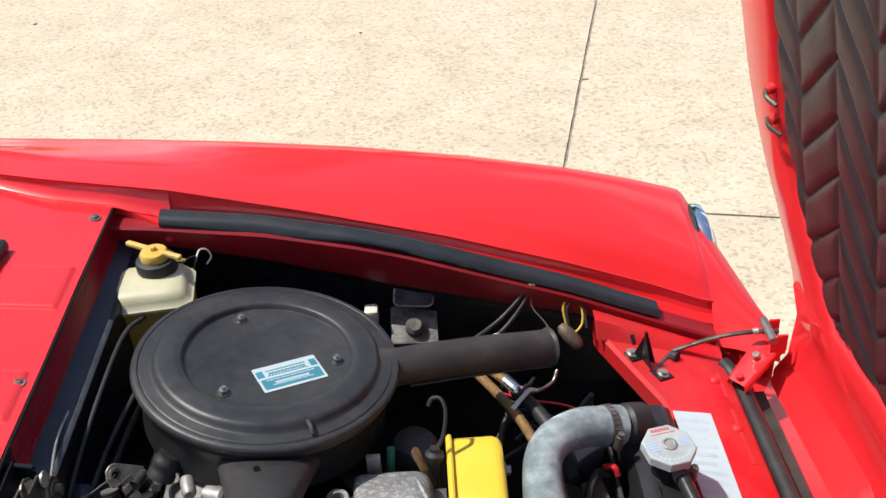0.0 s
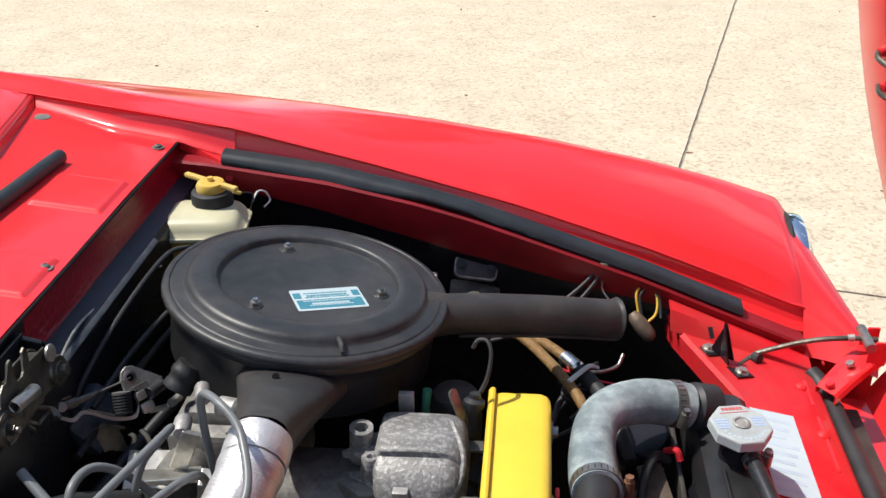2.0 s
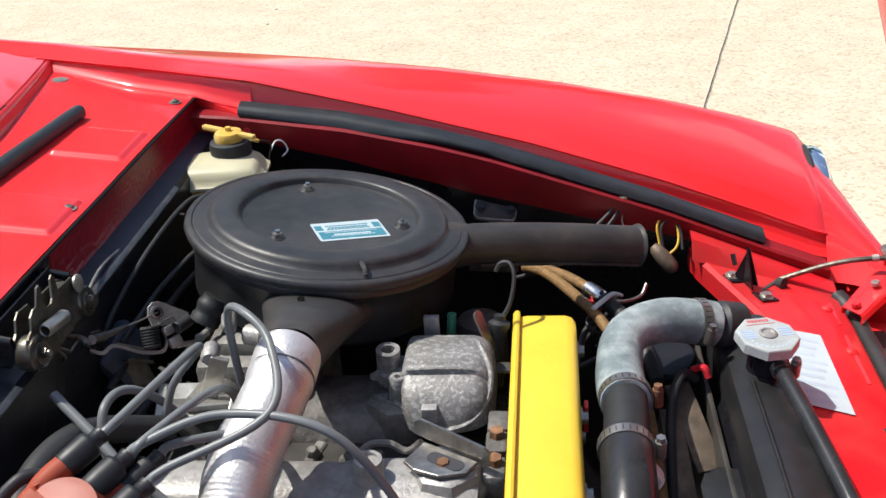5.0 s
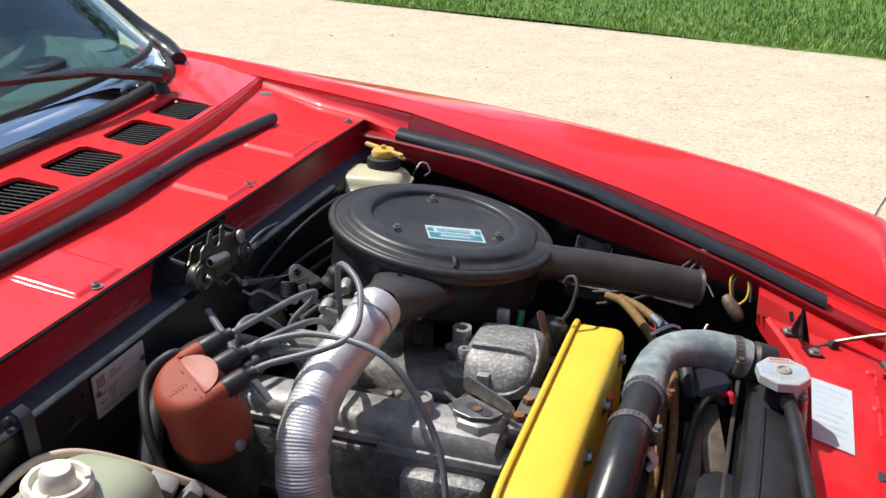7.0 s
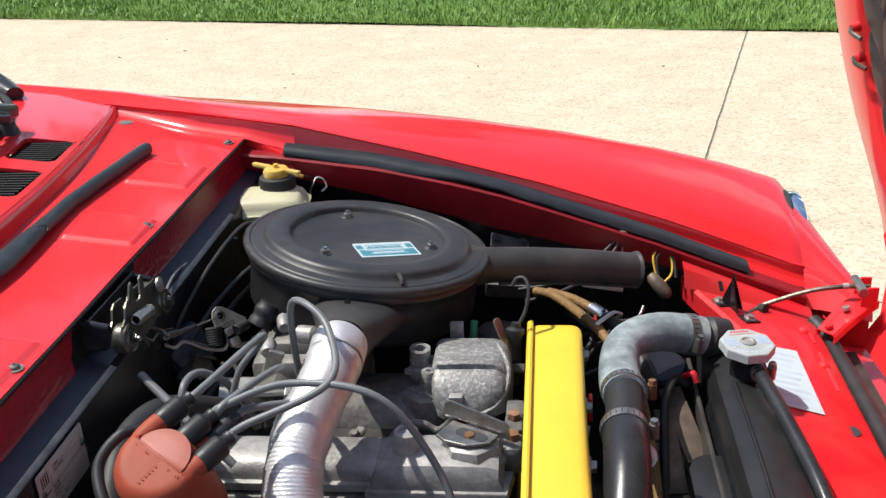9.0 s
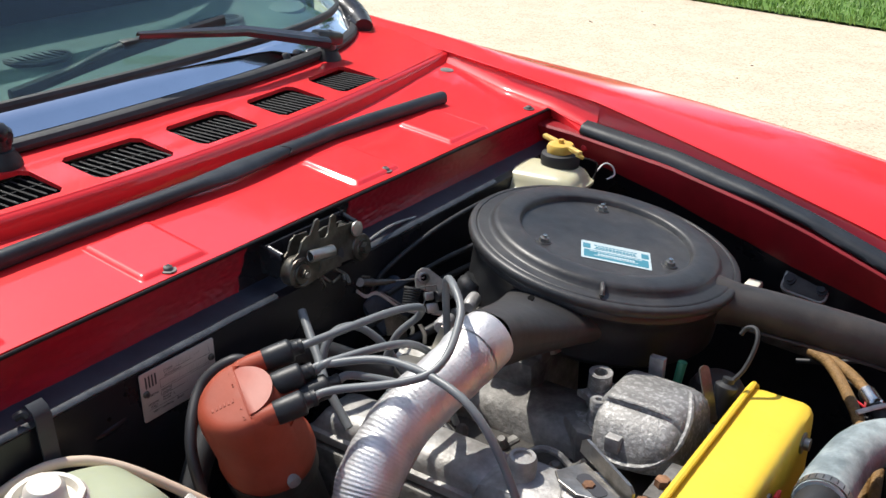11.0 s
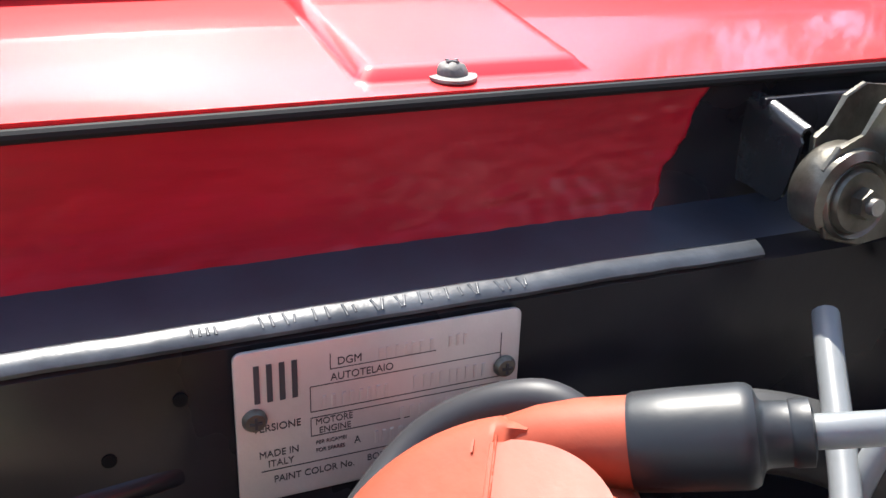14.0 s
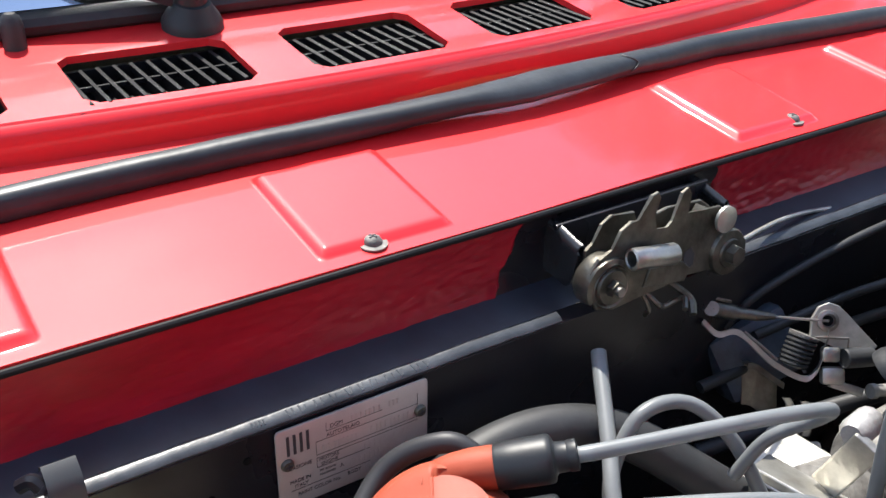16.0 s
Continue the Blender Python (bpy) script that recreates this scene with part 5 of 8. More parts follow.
# ---- wipers and washer jets ----
def wiper(base, knee, elbow, tip, blade, bright=False):
    wp = thing("wiper", base, "black windscreen wiper with a tapered metal arm", "wiper", "windscreen wipers")
    b = Vector(base)
    bm = B()
    lathe(bm, [(0.021, -0.006), (0.0215, 0.001), (0.019, 0.006), (0.0145, 0.012), (0.0125, 0.016)], base, (0.25, 0, 1), seg=24)
    part("boot", bm, RUBBER, wp, "round rubber boot")
    bm = B()
    k = Vector(knee)
    cyl(bm, b + Vector((0, 0, 0.010)), b + Vector((0.003, 0, 0.034)), 0.0125, 0.0105, seg=20)
    bmesh.ops.create_icosphere(bm, subdivisions=2, radius=0.0125, matrix=Matrix.Translation(b + Vector((0.003, 0, 0.032))))
    d = (Vector(elbow) - k).normalized()
    box(bm, (b + Vector((0, 0, 0.034)) + k) / 2, ((k - b).length + 0.012, 0.022, 0.020), d.to_track_quat("X", "Z").to_matrix(), bevel=0.006)
    part("pivot_head", bm, SHINY_HOSE, wp)
    bm = B()
    e, t = Vector(elbow), Vector(tip)
    rows = []
    up = Vector((0.5, 0, 0.85))
    side = d.cross(up).normalized()
    for q in lin(0, 1, 16):
        p = k.lerp(e, q / 0.6) if q < 0.6 else e.lerp(t, (q - 0.6) / 0.4)
        w = 0.011 - 0.007 * q
        rows.append([p + side * a + up * c for a, c in ((-w, -0.010 + 0.006 * q), (-w, 0.001), (-w * 0.6, 0.004), (w * 0.6, 0.004), (w, 0.001), (w, -0.010 + 0.006 * q))])
    grid(bm, rows, thick=0.001)
    arm = part("arm", bm, WIPER_METAL, wp, "tapered metal arm")
    # Pale strip laid on the arm in place of its sky reflection.
    if bright:
        bm = B()
        rows = []
        for q in lin(0.02, 1, 16):
            p = k.lerp(e, q / 0.6) if q < 0.6 else e.lerp(t, (q - 0.6) / 0.4)
            w = 0.6 * (0.011 - 0.007 * q)
            rows.append([p + side * a + up * 0.0046 for a in (-w, w)])
        grid(bm, rows, thick=0.0006)
        part("arm_top", bm, WIPER_TOP, arm, "pale strip painting sky sheen on the arm")
    bm = B()
    a, c = Vector(blade[0]), Vector(blade[1])
    mid = (a + c) / 2
    tube(bm, [a, mid + Vector((0, 0, 0.004)), c], 0.0055, seg=8, squash=1.6)
    tube(bm, [a.lerp(c, 0.12), mid + Vector((0.004, 0, 0.014)), a.lerp(c, 0.88)], 0.0052, seg=8)
    box(bm, mid + Vector((0.004, 0, 0.014)), (0.014, 0.022, 0.012), bevel=0.003)
    part("blade", bm, RUBBER, wp, "rubber wiper blade")


wiper((-0.179, -0.152, 0.960), (-0.182, -0.160, 0.986), (-0.245, -0.295, 1.022), (-0.272, -0.455, 1.058), ((-0.290, -0.262, 1.028), (-0.300, -0.62, 1.060)), bright=True)
wiper((-0.221, 0.422, 0.957), (-0.205, 0.405, 0.992), (-0.215, 0.250, 1.030), (-0.238, 0.090, 1.047), ((-0.268, -0.076, 1.000), (-0.270, 0.262, 1.034)))
for x, y in ((-0.190, -0.268), (-0.222, 0.332)):
    bm = B()
    lathe(bm, [(0.0075, -0.004), (0.0075, 0.014), (0.006, 0.020), (0.0035, 0.0225), (0, 0.023)], (x, y, z_up(x, y)), (0, 0, 1), seg=16)
    tagged(part("washer_jet", bm, RUBBER), "small black rubber washer jet on the cowl", "washer jet", "washer jets")
for x, y in ((0.002, -0.387), (0.002, -0.349)):
    bm = B()
    lathe(bm, [(0.0125, 0.0), (0.0125, 0.0015), (0.0085, 0.0022)], (x, y, z_low(x, y)), (0.1, 0, 1), seg=20)
    cb = tagged(part("cowl_bolt", bm, STEEL), "steel hex bolt with washer on the red cowl", "bolt", "cowl bolts")
    bolt(cb, (x, y, z_low(x, y) + 0.0018), (0.1, 0, 1), r=0.0085, h=0.006, mat=STEEL, name="head")


# ---- engine ----
engine = thing("engine", (0.34, 0.0, 0.27), "four-cylinder engine with cast aluminium covers and a yellow belt cover", "engine")
bm = B()
box(bm, (0.36, 0.0, 0.44), (0.38, 0.22, 0.36), bevel=0.02)
box(bm, (0.36, 0.020, 0.66), (0.35, 0.21, 0.09), bevel=0.012)
part("block", bm, BLACK_GREASY, engine, "dark oily engine block")


def cam_cover(y0, y1, x0, x1, z, mat, tall=0.055):
    bm = B()
    rows = []
    for x, k in ((x0, 0.0), (x0 + 0.006, 0.7), (x0 + 0.02, 1.0), ((x0 + x1) / 2, 1.0), (x1 - 0.02, 1.0), (x1 - 0.006, 0.7), (x1, 0.0)):
        c, h = (y0 + y1) / 2, (y1 - y0) / 2
        rows.append([Vector((x, c + h * a, z - tall + tall * b * (0.35 + 0.65 * k))) for a, b in ((-1.0, 0.0), (-0.97, 0.35), (-0.86, 0.75), (-0.6, 0.96), (0, 1.0), (0.6, 0.96), (0.86, 0.75), (0.97, 0.35), (1.0, 0.0))])
    grid(bm, rows)
    ob = part("cam_cover", bm, mat, engine, "ribbed cast cam cover", smooth=40)
    bm = B()
    prism(bm, [(x0 - 0.006, y0 - 0.006), (x1 + 0.006, y0 - 0.006), (x1 + 0.006, y1 + 0.006), (x0 - 0.006, y1 + 0.006)], z - tall - 0.009, z - tall, bevel=0.002)
    part("cover_flange", bm, mat, ob)
    return ob


# far cover: dark long part, and the pale domed housing in front
far = cam_cover(0.045, 0.145, 0.20, 0.43, 0.735, DIRTY_AL)
bm = B()
rows = []
xc, yc = 0.477, 0.088
prof = [(-0.054, 0.000), (-0.053, 0.038), (-0.0515, 0.045), (-0.047, 0.0488), (-0.040, 0.050), (0.0, 0.0503), (0.028, 0.050), (0.038, 0.0475), (0.046, 0.041), (0.051, 0.030), (0.054, 0.0)]
for y, k, w in ((0.0345, 0.0, 0.34), (0.0355, 0.14, 0.46), (0.038, 0.30, 0.60), (0.042, 0.45, 0.73), (0.048, 0.60, 0.85), (0.055, 0.72, 0.93), (0.063, 0.80, 0.975), (0.0695, 0.84, 0.985), (0.0715, 0.86, 0.99), (0.0725, 0.95, 1.0), (0.0745, 0.985, 1.0), (0.08, 1.0, 1.0), (0.10, 1.0, 1.0), (0.122, 1.0, 1.0), (0.134, 0.96, 0.99), (0.141, 0.86, 0.97), (0.146, 0.6, 0.94), (0.148, 0.0, 0.92)):
    rows.append([Vector((xc - 0.016 * (1 - w) + 0.86 * a * w, y + 0.0006 * noise.noise((a * 60, y * 60, 1.0)), 0.728 + b * k)) for a, b in prof])
grid(bm, rows)
dome = part("breather_housing", bm, CAST_AL, engine, "pale speckled cast housing", smooth=38)
bm = B()
tube(bm, [(0.438, 0.0725, 0.7755), (0.47, 0.073, 0.7770), (0.500, 0.0735, 0.7755), (0.512, 0.074, 0.770)], 0.0014, seg=6)
tube(bm, [(0.505, 0.12, 0.776), (0.518, 0.085, 0.768), (0.517, 0.062, 0.752), (0.503, 0.042, 0.738), (0.478, 0.0335, 0.732), (0.45, 0.036, 0.731)], 0.0035, seg=8)
part("casting_rib", bm, CAST_AL, dome)
bm = B()
lathe(bm, [(0.0125, -0.04), (0.0120, 0.020), (0.0122, 0.024), (0.0070, 0.024), (0.0066, 0.010), (0.0, 0.010)], (0.415, 0.101, 0.7580), (0.05, -0.05, 1), seg=28)
tb = part("boss", bm, CAST_AL, dome, "tall round boss with a socket")
bm = B()
cyl(bm, (0.4155, 0.1005, 0.7683), (0.41555, 0.1005, 0.7692), 0.0064, seg=6)
part("socket", bm, HOLE_BLACK, tb, smooth=0)
bm = B()
prism(bm, [(0.3986, 0.0843), (0.406, 0.090), (0.405, 0.104), (0.414, 0.114), (0.446, 0.120), (0.446, 0.104), (0.436, 0.096), (0.437, 0.082), (0.446, 0.079), (0.446, 0.0755), (0.434, 0.0715), (0.424, 0.0680), (0.420, 0.0745), (0.412, 0.0800)], 0.7560, 0.7635, bevel=0.0008)
prism(bm, [(0.402, 0.076), (0.413, 0.080), (0.424, 0.076), (0.435, 0.066), (0.446, 0.066), (0.446, 0.045), (0.436, 0.050), (0.424, 0.062), (0.412, 0.0655)], 0.726, 0.7440, bevel=0.0012)
part("boss_plate", bm, CAST_AL, dome, "flat flange round the boss")
bm = B()
lathe(bm, [(0.0085, -0.02), (0.0085, 0.004), (0.0072, 0.006), (0.0035, 0.006), (0.003, 0.0), (0, 0.0)], (0.428, 0.0722, 0.7625), (0.1, 0.05, 1), seg=20)
part("boss", bm, CAST_AL, dome)
for at_, size_ in (((0.455, 0.152, 0.775), (0.016, 0.008, 0.026)), ((0.462, 0.0400, 0.748), (0.015, 0.010, 0.016))):
    bm = B()
    box(bm, at_, size_, bevel=0.001)
    part("tab", bm, CLEAN_AL, dome)
bm = B()
prism(bm, [(0.40, 0.10), (0.395, 0.065), (0.42, 0.045), (0.45, 0.05), (0.45, 0.10)], 0.70, 0.742, bevel=0.004)
part("housing_foot", bm, DIRTY_AL, dome)

# near cover: pale front section with a filler boss and a lifting bracket
near = cam_cover(-0.086, -0.026, 0.19, 0.40, 0.752, CLEAN_AL, tall=0.020)
bm = B()
rows = []
for x, k in ((0.385, 0.0), (0.39, 0.7), (0.402, 0.92), (0.43, 1.0), (0.47, 1.0), (0.505, 0.96), (0.515, 0.8), (0.52, 0.0)):
    rows.append([Vector((x, -0.058 + 0.036 * a, 0.726 + 0.031 * b * (0.3 + 0.7 * k))) for a, b in ((-1.0, 0.0), (-0.97, 0.5), (-0.8, 0.86), (-0.4, 0.98), (0.1, 1.0), (0.6, 0.92), (0.9, 0.7), (1.0, 0.0))])
grid(bm, rows)
nf = part("front_housing", bm, CLEAN_AL, engine, "pale cast housing under the cable", smooth=42)
bm = B()
prism(bm, [(0.380, -0.098), (0.524, -0.098), (0.530, -0.060), (0.524, -0.016), (0.380, -0.016)], 0.718, 0.728, bevel=0.003)
part("housing_flange", bm, CLEAN_AL, nf)
bm = B()
lathe(bm, [(0.014, -0.02), (0.0135, 0.016), (0.012, 0.020), (0.0085, 0.020), (0.0085, 0.017), (0, 0.017)], (0.420, -0.062, 0.757), (0.05, 0, 1), seg=26)
part("boss", bm, CLEAN_AL, nf, "round plugged boss")
bm = B()
lathe(bm, [(0.034, -0.04), (0.033, 0.012), (0.030, 0.020), (0.026, 0.022)], (0.487, -0.052, 0.742), (0, 0, 1), seg=7)
lathe(bm, [(0.036, -0.006), (0.036, 0.0), (0.030, 0.006)], (0.487, -0.052, 0.745), (0, 0, 1), seg=30)
part("filler_neck", bm, CLEAN_AL, nf, "faceted cast neck", smooth=25)
bm = B()
prism(bm, [(0.84 * a, 0.84 * b) for a, b in ((-0.033, -0.026), (-0.016, -0.032), (0.012, -0.028), (0.034, -0.008), (0.034, 0.012), (-0.034, 0.012))], 0.0, 0.003, frame_from((0.485, -0.050, 0.766), (0.86, -0.5, -0.06), (0, 0.05, 1)), bevel=0.0008)
prism(bm, [(-0.040, 0.0), (0.040, 0.0), (0.040, 0.013), (0.034, 0.017), (-0.034, 0.017), (-0.040, 0.012)], -0.0015, 0.0015, frame_from((0.490, -0.036, 0.767), (0.86, -0.5, -0.06), (-0.5, -0.86, 0.1)))
lf = part("lifting_bracket", bm, STEEL, nf, "folded grey steel bracket", smooth=0)
bm = B()
prism(bm, round_rect(0.036, 0.014, 0.006), 0.0, 0.0006, frame_from((0.487, -0.056, 0.7694), (0.86, -0.5, -0.06), (0, 0.05, 1)))
part("slot", bm, PRINT_DARK, lf, smooth=0)
bolt(lf, (0.485, -0.058, 0.7700), r=0.006, h=0.002, mat=RUST)
bm = B()
tube(bm, [(0.462, -0.022, 0.763), (0.447, -0.016, 0.748), (0.430, -0.014, 0.755), (0.41, -0.015, 0.752), (0.39, -0.03, 0.735)], 0.0035, seg=8)
part("casting_edge", bm, DIRTY_AL, nf)
# valley between the covers
bm = B()
box(bm, (0.35, -0.003, 0.675), (0.36, 0.10, 0.03), bevel=0.006)
part("valley", bm, BLACK_GREASY, engine)
rg = random.Random(4)
for k in range(26):
    bm = B()
    p = (rg.uniform(0.24, 0.50), rg.uniform(-0.03, 0.035), rg.uniform(0.69, 0.71))
    if k % 2:
        lathe(bm, [(0.007, 0), (0.007, 0.01), (0.004, 0.014), (0, 0.014)], p, (rg.gauss(0, 0.2), rg.gauss(0, 0.2), 1), seg=8)
    else:
        box(bm, p, (rg.uniform(0.01, 0.04), rg.uniform(0.008, 0.02), rg.uniform(0.008, 0.03)), Euler((0, 0, rg.uniform(0, 3))).to_matrix(), bevel=0.002, seg=1)
    part("valley_fitting", bm, DIRTY_AL, engine, "oily casting between the covers")
bm = B()
box(bm, (0.355, -0.062, 0.665), (0.335, 0.070, 0.108), bevel=0.006)
box(bm, (0.355, -0.100, 0.640), (0.330, 0.020, 0.012), bevel=0.003)
part("head_side", bm, DIRTY_AL, engine, "grey cylinder head side")
bm = B()
box(bm, (0.462, -0.108, 0.650), (0.10, 0.030, 0.125), bevel=0.012)
part("head_boss", bm, CAST_AL, engine, "speckled grey casting on the head")
bm = B()
box(bm, (0.36, -0.115, 0.56), (0.34, 0.05, 0.14), bevel=0.015)
part("crankcase_side", bm, BLACK_GREASY, engine)

# yellow belt cover
cover = thing("belt_cover", (0.573, 0.0, 0.55), "bright yellow painted timing belt cover on the engine front", "belt cover")
bm = B()
rows = []
ytab = [(-0.235, 0.52), (-0.233, 0.62), (-0.225, 0.70), (-0.205, 0.742), (-0.17, 0.757), (-0.10, 0.760), (0.0, 0.761), (0.10, 0.761), (0.185, 0.761), (0.200, 0.757), (0.208, 0.745), (0.210, 0.70), (0.205, 0.60), (0.19, 0.52)]
ring = spline([(0, a, b) for a, b in ytab], 80)
prof = [(0.5415, -0.001), (0.549, -0.0008), (0.552, 0.0), (0.594, 0.0), (0.601, -0.0025), (0.605, -0.008), (0.606, -0.016)]
cy, cz = -0.01, 0.62
for q in ring:
    d = Vector((0, q.y - cy, q.z - cz)).normalized()
    rows.append([Vector((x, q.y + d.y * o, q.z + d.z * o)) for x, o in prof])
grid(bm, rows)
face = [bm.verts.new((0.606, q.y + Vector((0, q.y - cy, q.z - cz)).normalized().y * -0.016, q.z + Vector((0, q.y - cy, q.z - cz)).normalized().z * -0.016)) for q in ring]
bm.faces.new(face)
bmesh.ops.remove_doubles(bm, verts=bm.verts, dist=0.0002)
part("shell", bm, YELLOW, cover, smooth=38)
bm = B()
tube(bm, [(0.5425, q.y + 0.001 * (q.y - cy), q.z + 0.0028) for q in ring], 0.0042, n=110, seg=8, squash=0.8)
part("flange", bm, YELLOW, cover, "rolled yellow edge")
for y, z in ((0.165, 0.735), (0.06, 0.728), (-0.05, 0.728), (0.115, 0.66), (-0.12, 0.72)):
    bm = B()
    lathe(bm, [(0.011, 0), (0.011, 0.0025), (0.0065, 0.0028), (0.0065, 0.008), (0, 0.008)], (0.6055, y, z), (1, 0, 0), seg=12)
    part("cover_bolt", bm, STEEL, cover, "bolt with a large washer")
bm = B()
box(bm, (0.612, 0.070, 0.722), (0.004, 0.014, 0.03), bevel=0.001)
part("red_tag", bm, RED_PLASTIC, cover)
bm = B()
for y, z in ((-0.004, 0.748), (-0.045, 0.752), (0.035, 0.742)):
    box(bm, (0.528, y, z - 0.012), (0.020, 0.030, 0.03), bevel=0.003)
brk = part("rear_bracket", bm, DIRTY_AL, cover)
for y, z in ((0.003, 0.751), (-0.040, 0.755)):
    bolt(brk, (0.528, y, z), r=0.0075, h=0.007, mat=RUST)

# air cleaner
AC = Vector((0.334, 0.266, 0.858))
AN = Vector((0.154, 0.056, 1)).normalized()
ac = thing("air_cleaner", AC - 0.1 * AN, "round dusty black air cleaner with lid, snorkel and hot-air duct", "air cleaner")
bm = B()
lathe(bm, [(0.0, -0.0075), (0.0960, -0.0075), (0.0985, -0.0066), (0.1000, -0.0022), (0.1012, -0.0004), (0.1030, 0.0006), (0.110, 0.0012), (0.126, 0.0008), (0.1300, -0.0006), (0.1325, -0.0036), (0.1345, -0.0078), (0.1375, -0.0092), (0.1475, -0.0092), (0.1490, -0.0098), (0.1500, -0.0112), (0.1512, -0.0100), (0.1555, -0.0104), (0.1580, -0.0125), (0.1590, -0.0160), (0.1578, -0.0200), (0.150, -0.021)], AC, AN, seg=110)
lid = part("lid", bm, ENAMEL, ac, "pressed round lid", smooth=50)
# Blacker finish than the lid, painting in the shade beneath its rim.
bm = B()
lathe(bm, [(0.1500, -0.020), (0.1525, -0.024), (0.1530, -0.030), (0.1500, -0.034), (0.1480, -0.048), (0.1475, -0.085), (0.135, -0.096), (0.0, -0.098)], AC, AN, seg=90)
part("drum", bm, TANK_BLACK, ac, "black drum under the lid, darkened for its shade", smooth=40)
TX = frame_from(AC, (1, 0, 0), AN)
for a in (120, 239, 359):
    q = TX @ Vector((0.0822 * math.cos(radians(a)), 0.0822 * math.sin(radians(a)), -0.0075))
    bm = B()
    lathe(bm, [(0.0095, 0.0), (0.0085, 0.0012), (0.0050, 0.0014)], q, AN, seg=18, close=False)
    part("washer", bm, ENAMEL, lid)
    bolt(lid, q + AN * 0.001, AN, r=0.0062, h=0.0042, mat=STEEL, name="nut")
    bm = B()
    cyl(bm, q, q + AN * 0.0085, 0.0028, seg=10)
    part("stud", bm, BRIGHT_STEEL, lid)
bm = B()
q = TX @ Vector((0.055, -0.112, -0.002))
tube(bm, [TX @ Vector((0.056, -0.118, -0.0005)), TX @ Vector((0.061, -0.128, -0.0025)), TX @ Vector((0.0635, -0.133, -0.007))], 0.0028, seg=8, squash=0.8)
part("lid_dent", bm, ENAMEL, lid)
# teal label on the lid
LB = frame_from(TX @ Vector((0.0290, -0.0300, -0.0073)), TX.to_3x3() @ Vector((0.885, 0.465, 0)), AN)
bm = B()
prism(bm, round_rect(0.079, 0.045, 0.002), 0, 0.0004, LB)
lab = part("label", bm, LABEL_WHITE, ac, "teal and white printed label", smooth=0)
bm = B()
prism(bm, round_rect(0.073, 0.0185, 0.001), 0.0004, 0.0006, LB @ Matrix.Translation((0, -0.0095, 0)))
for x0, x1 in ((-0.0375, -0.029), (0.029, 0.0375)):
    prism(bm, [(x0, 0.0035), (x1, 0.0035), (x1, 0.0155), (x0, 0.0155)], 0.0004, 0.0006, LB)
for k, (w, h) in enumerate(((0.05, 0.0022), (0.046, 0.0035), (0.05, 0.002))):
    y = 0.0145 - k * 0.0045
    for j in range(12):
        x = -w / 2 + j * w / 12
        prism(bm, [(x, y - h), (x + w / 15, y - h), (x + w / 15, y), (x, y)], 0.0004, 0.0006, LB)
part("label_print", bm, LABEL_BLUE, lab, smooth=0)
bm = B()
for k, (w, h) in enumerate(((0.06, 0.0016), (0.042, 0.0040), (0.05, 0.0016))):
    y = -0.0025 - k * 0.0048
    for j in range(14):
        x = -w / 2 + j * w / 14
        prism(bm, [(x, y - h), (x + w / 17, y - h), (x + w / 17, y), (x, y)], 0.0006, 0.0008, LB)
part("label_bar", bm, LABEL_WHITE, lab, smooth=0)
# snorkel
bm = B()
tube(bm, [(0.455, 0.279, 0.804), (0.52, 0.298, 0.797), (0.60, 0.322, 0.783), (0.667, 0.343, 0.768), (0.684, 0.349, 0.7645)], lambda s: 0.0238 + 0.0026 * max(0, s - 0.9) * 10 + 0.006 * max(0, 0.12 - s) * 8, n=40, seg=24, caps=False)
sn = part("snorkel", bm, ENAMEL_WORN, ac, "worn dark snorkel tube", smooth=60)
bm = B()
tube(bm, [(0.50, 0.274, 0.781), (0.60, 0.304, 0.7655), (0.684, 0.330, 0.7475)], 0.0022, seg=8)
part("snorkel_seam", bm, ENAMEL_WORN, sn)
# Dark disc inside the tube paints its shaded depth.
bm = B()
cyl(bm, (0.60, 0.322, 0.783), (0.601, 0.3223, 0.7828), 0.0235, seg=24)
part("snorkel_dark", bm, PRINT_DARK, sn)
# hot-air duct funnel on the near side
bm = B()
secs = []
for t in lin(0, 1, 9):
    c = Vector((0.342, 0.130, 0.812)).lerp(Vector((0.3505, -0.020, 0.852)), t)
    w = 0.030 * (1 - t) ** 1.5 + 0.0272
    hgt = 0.019 + 0.0085 * min(1, t * 1.15)
    d = Vector((0.01, -0.13, 0.038)).normalized()
    sx = Vector((1, 0.1, -0.15)).normalized()
    up = sx.cross(-d).normalized()
    up = up if up.z > 0 else -up
    secs.append([c + sx * (w * math.copysign(abs(math.cos(a)) ** 0.75, math.cos(a))) + up * (hgt * math.copysign(abs(math.sin(a)) ** 0.85, math.sin(a))) for a in lin(0, 2 * math.pi, 33)])
grid(bm, secs)
fu = part("duct_funnel", bm, ENAMEL_WORN, ac, "flattened dark funnel", smooth=60)
bm = B()
q = Vector((0.339, 0.087, 0.8485))
cyl(bm, q, q + Vector((0, -0.0006, 0.0012)), 0.0036, seg=14)
part("funnel_hole", bm, HOLE_BLACK, fu, smooth=0)
bm = B()
prism(bm, [(0.0, -0.0022), (0.068, -0.0022), (0.076, 0.004), (0.075, 0.006), (0.066, 0.0016), (0.0, 0.0016)], -0.006, 0.0008, frame_from((0.3564, 0.1096, 0.780), (0.21, 0.975, 0.0), (0.85, -0.2, 0.5)))
part("funnel_flange", bm, STEEL, fu, "bare metal seam flange", smooth=0)
bm = B()
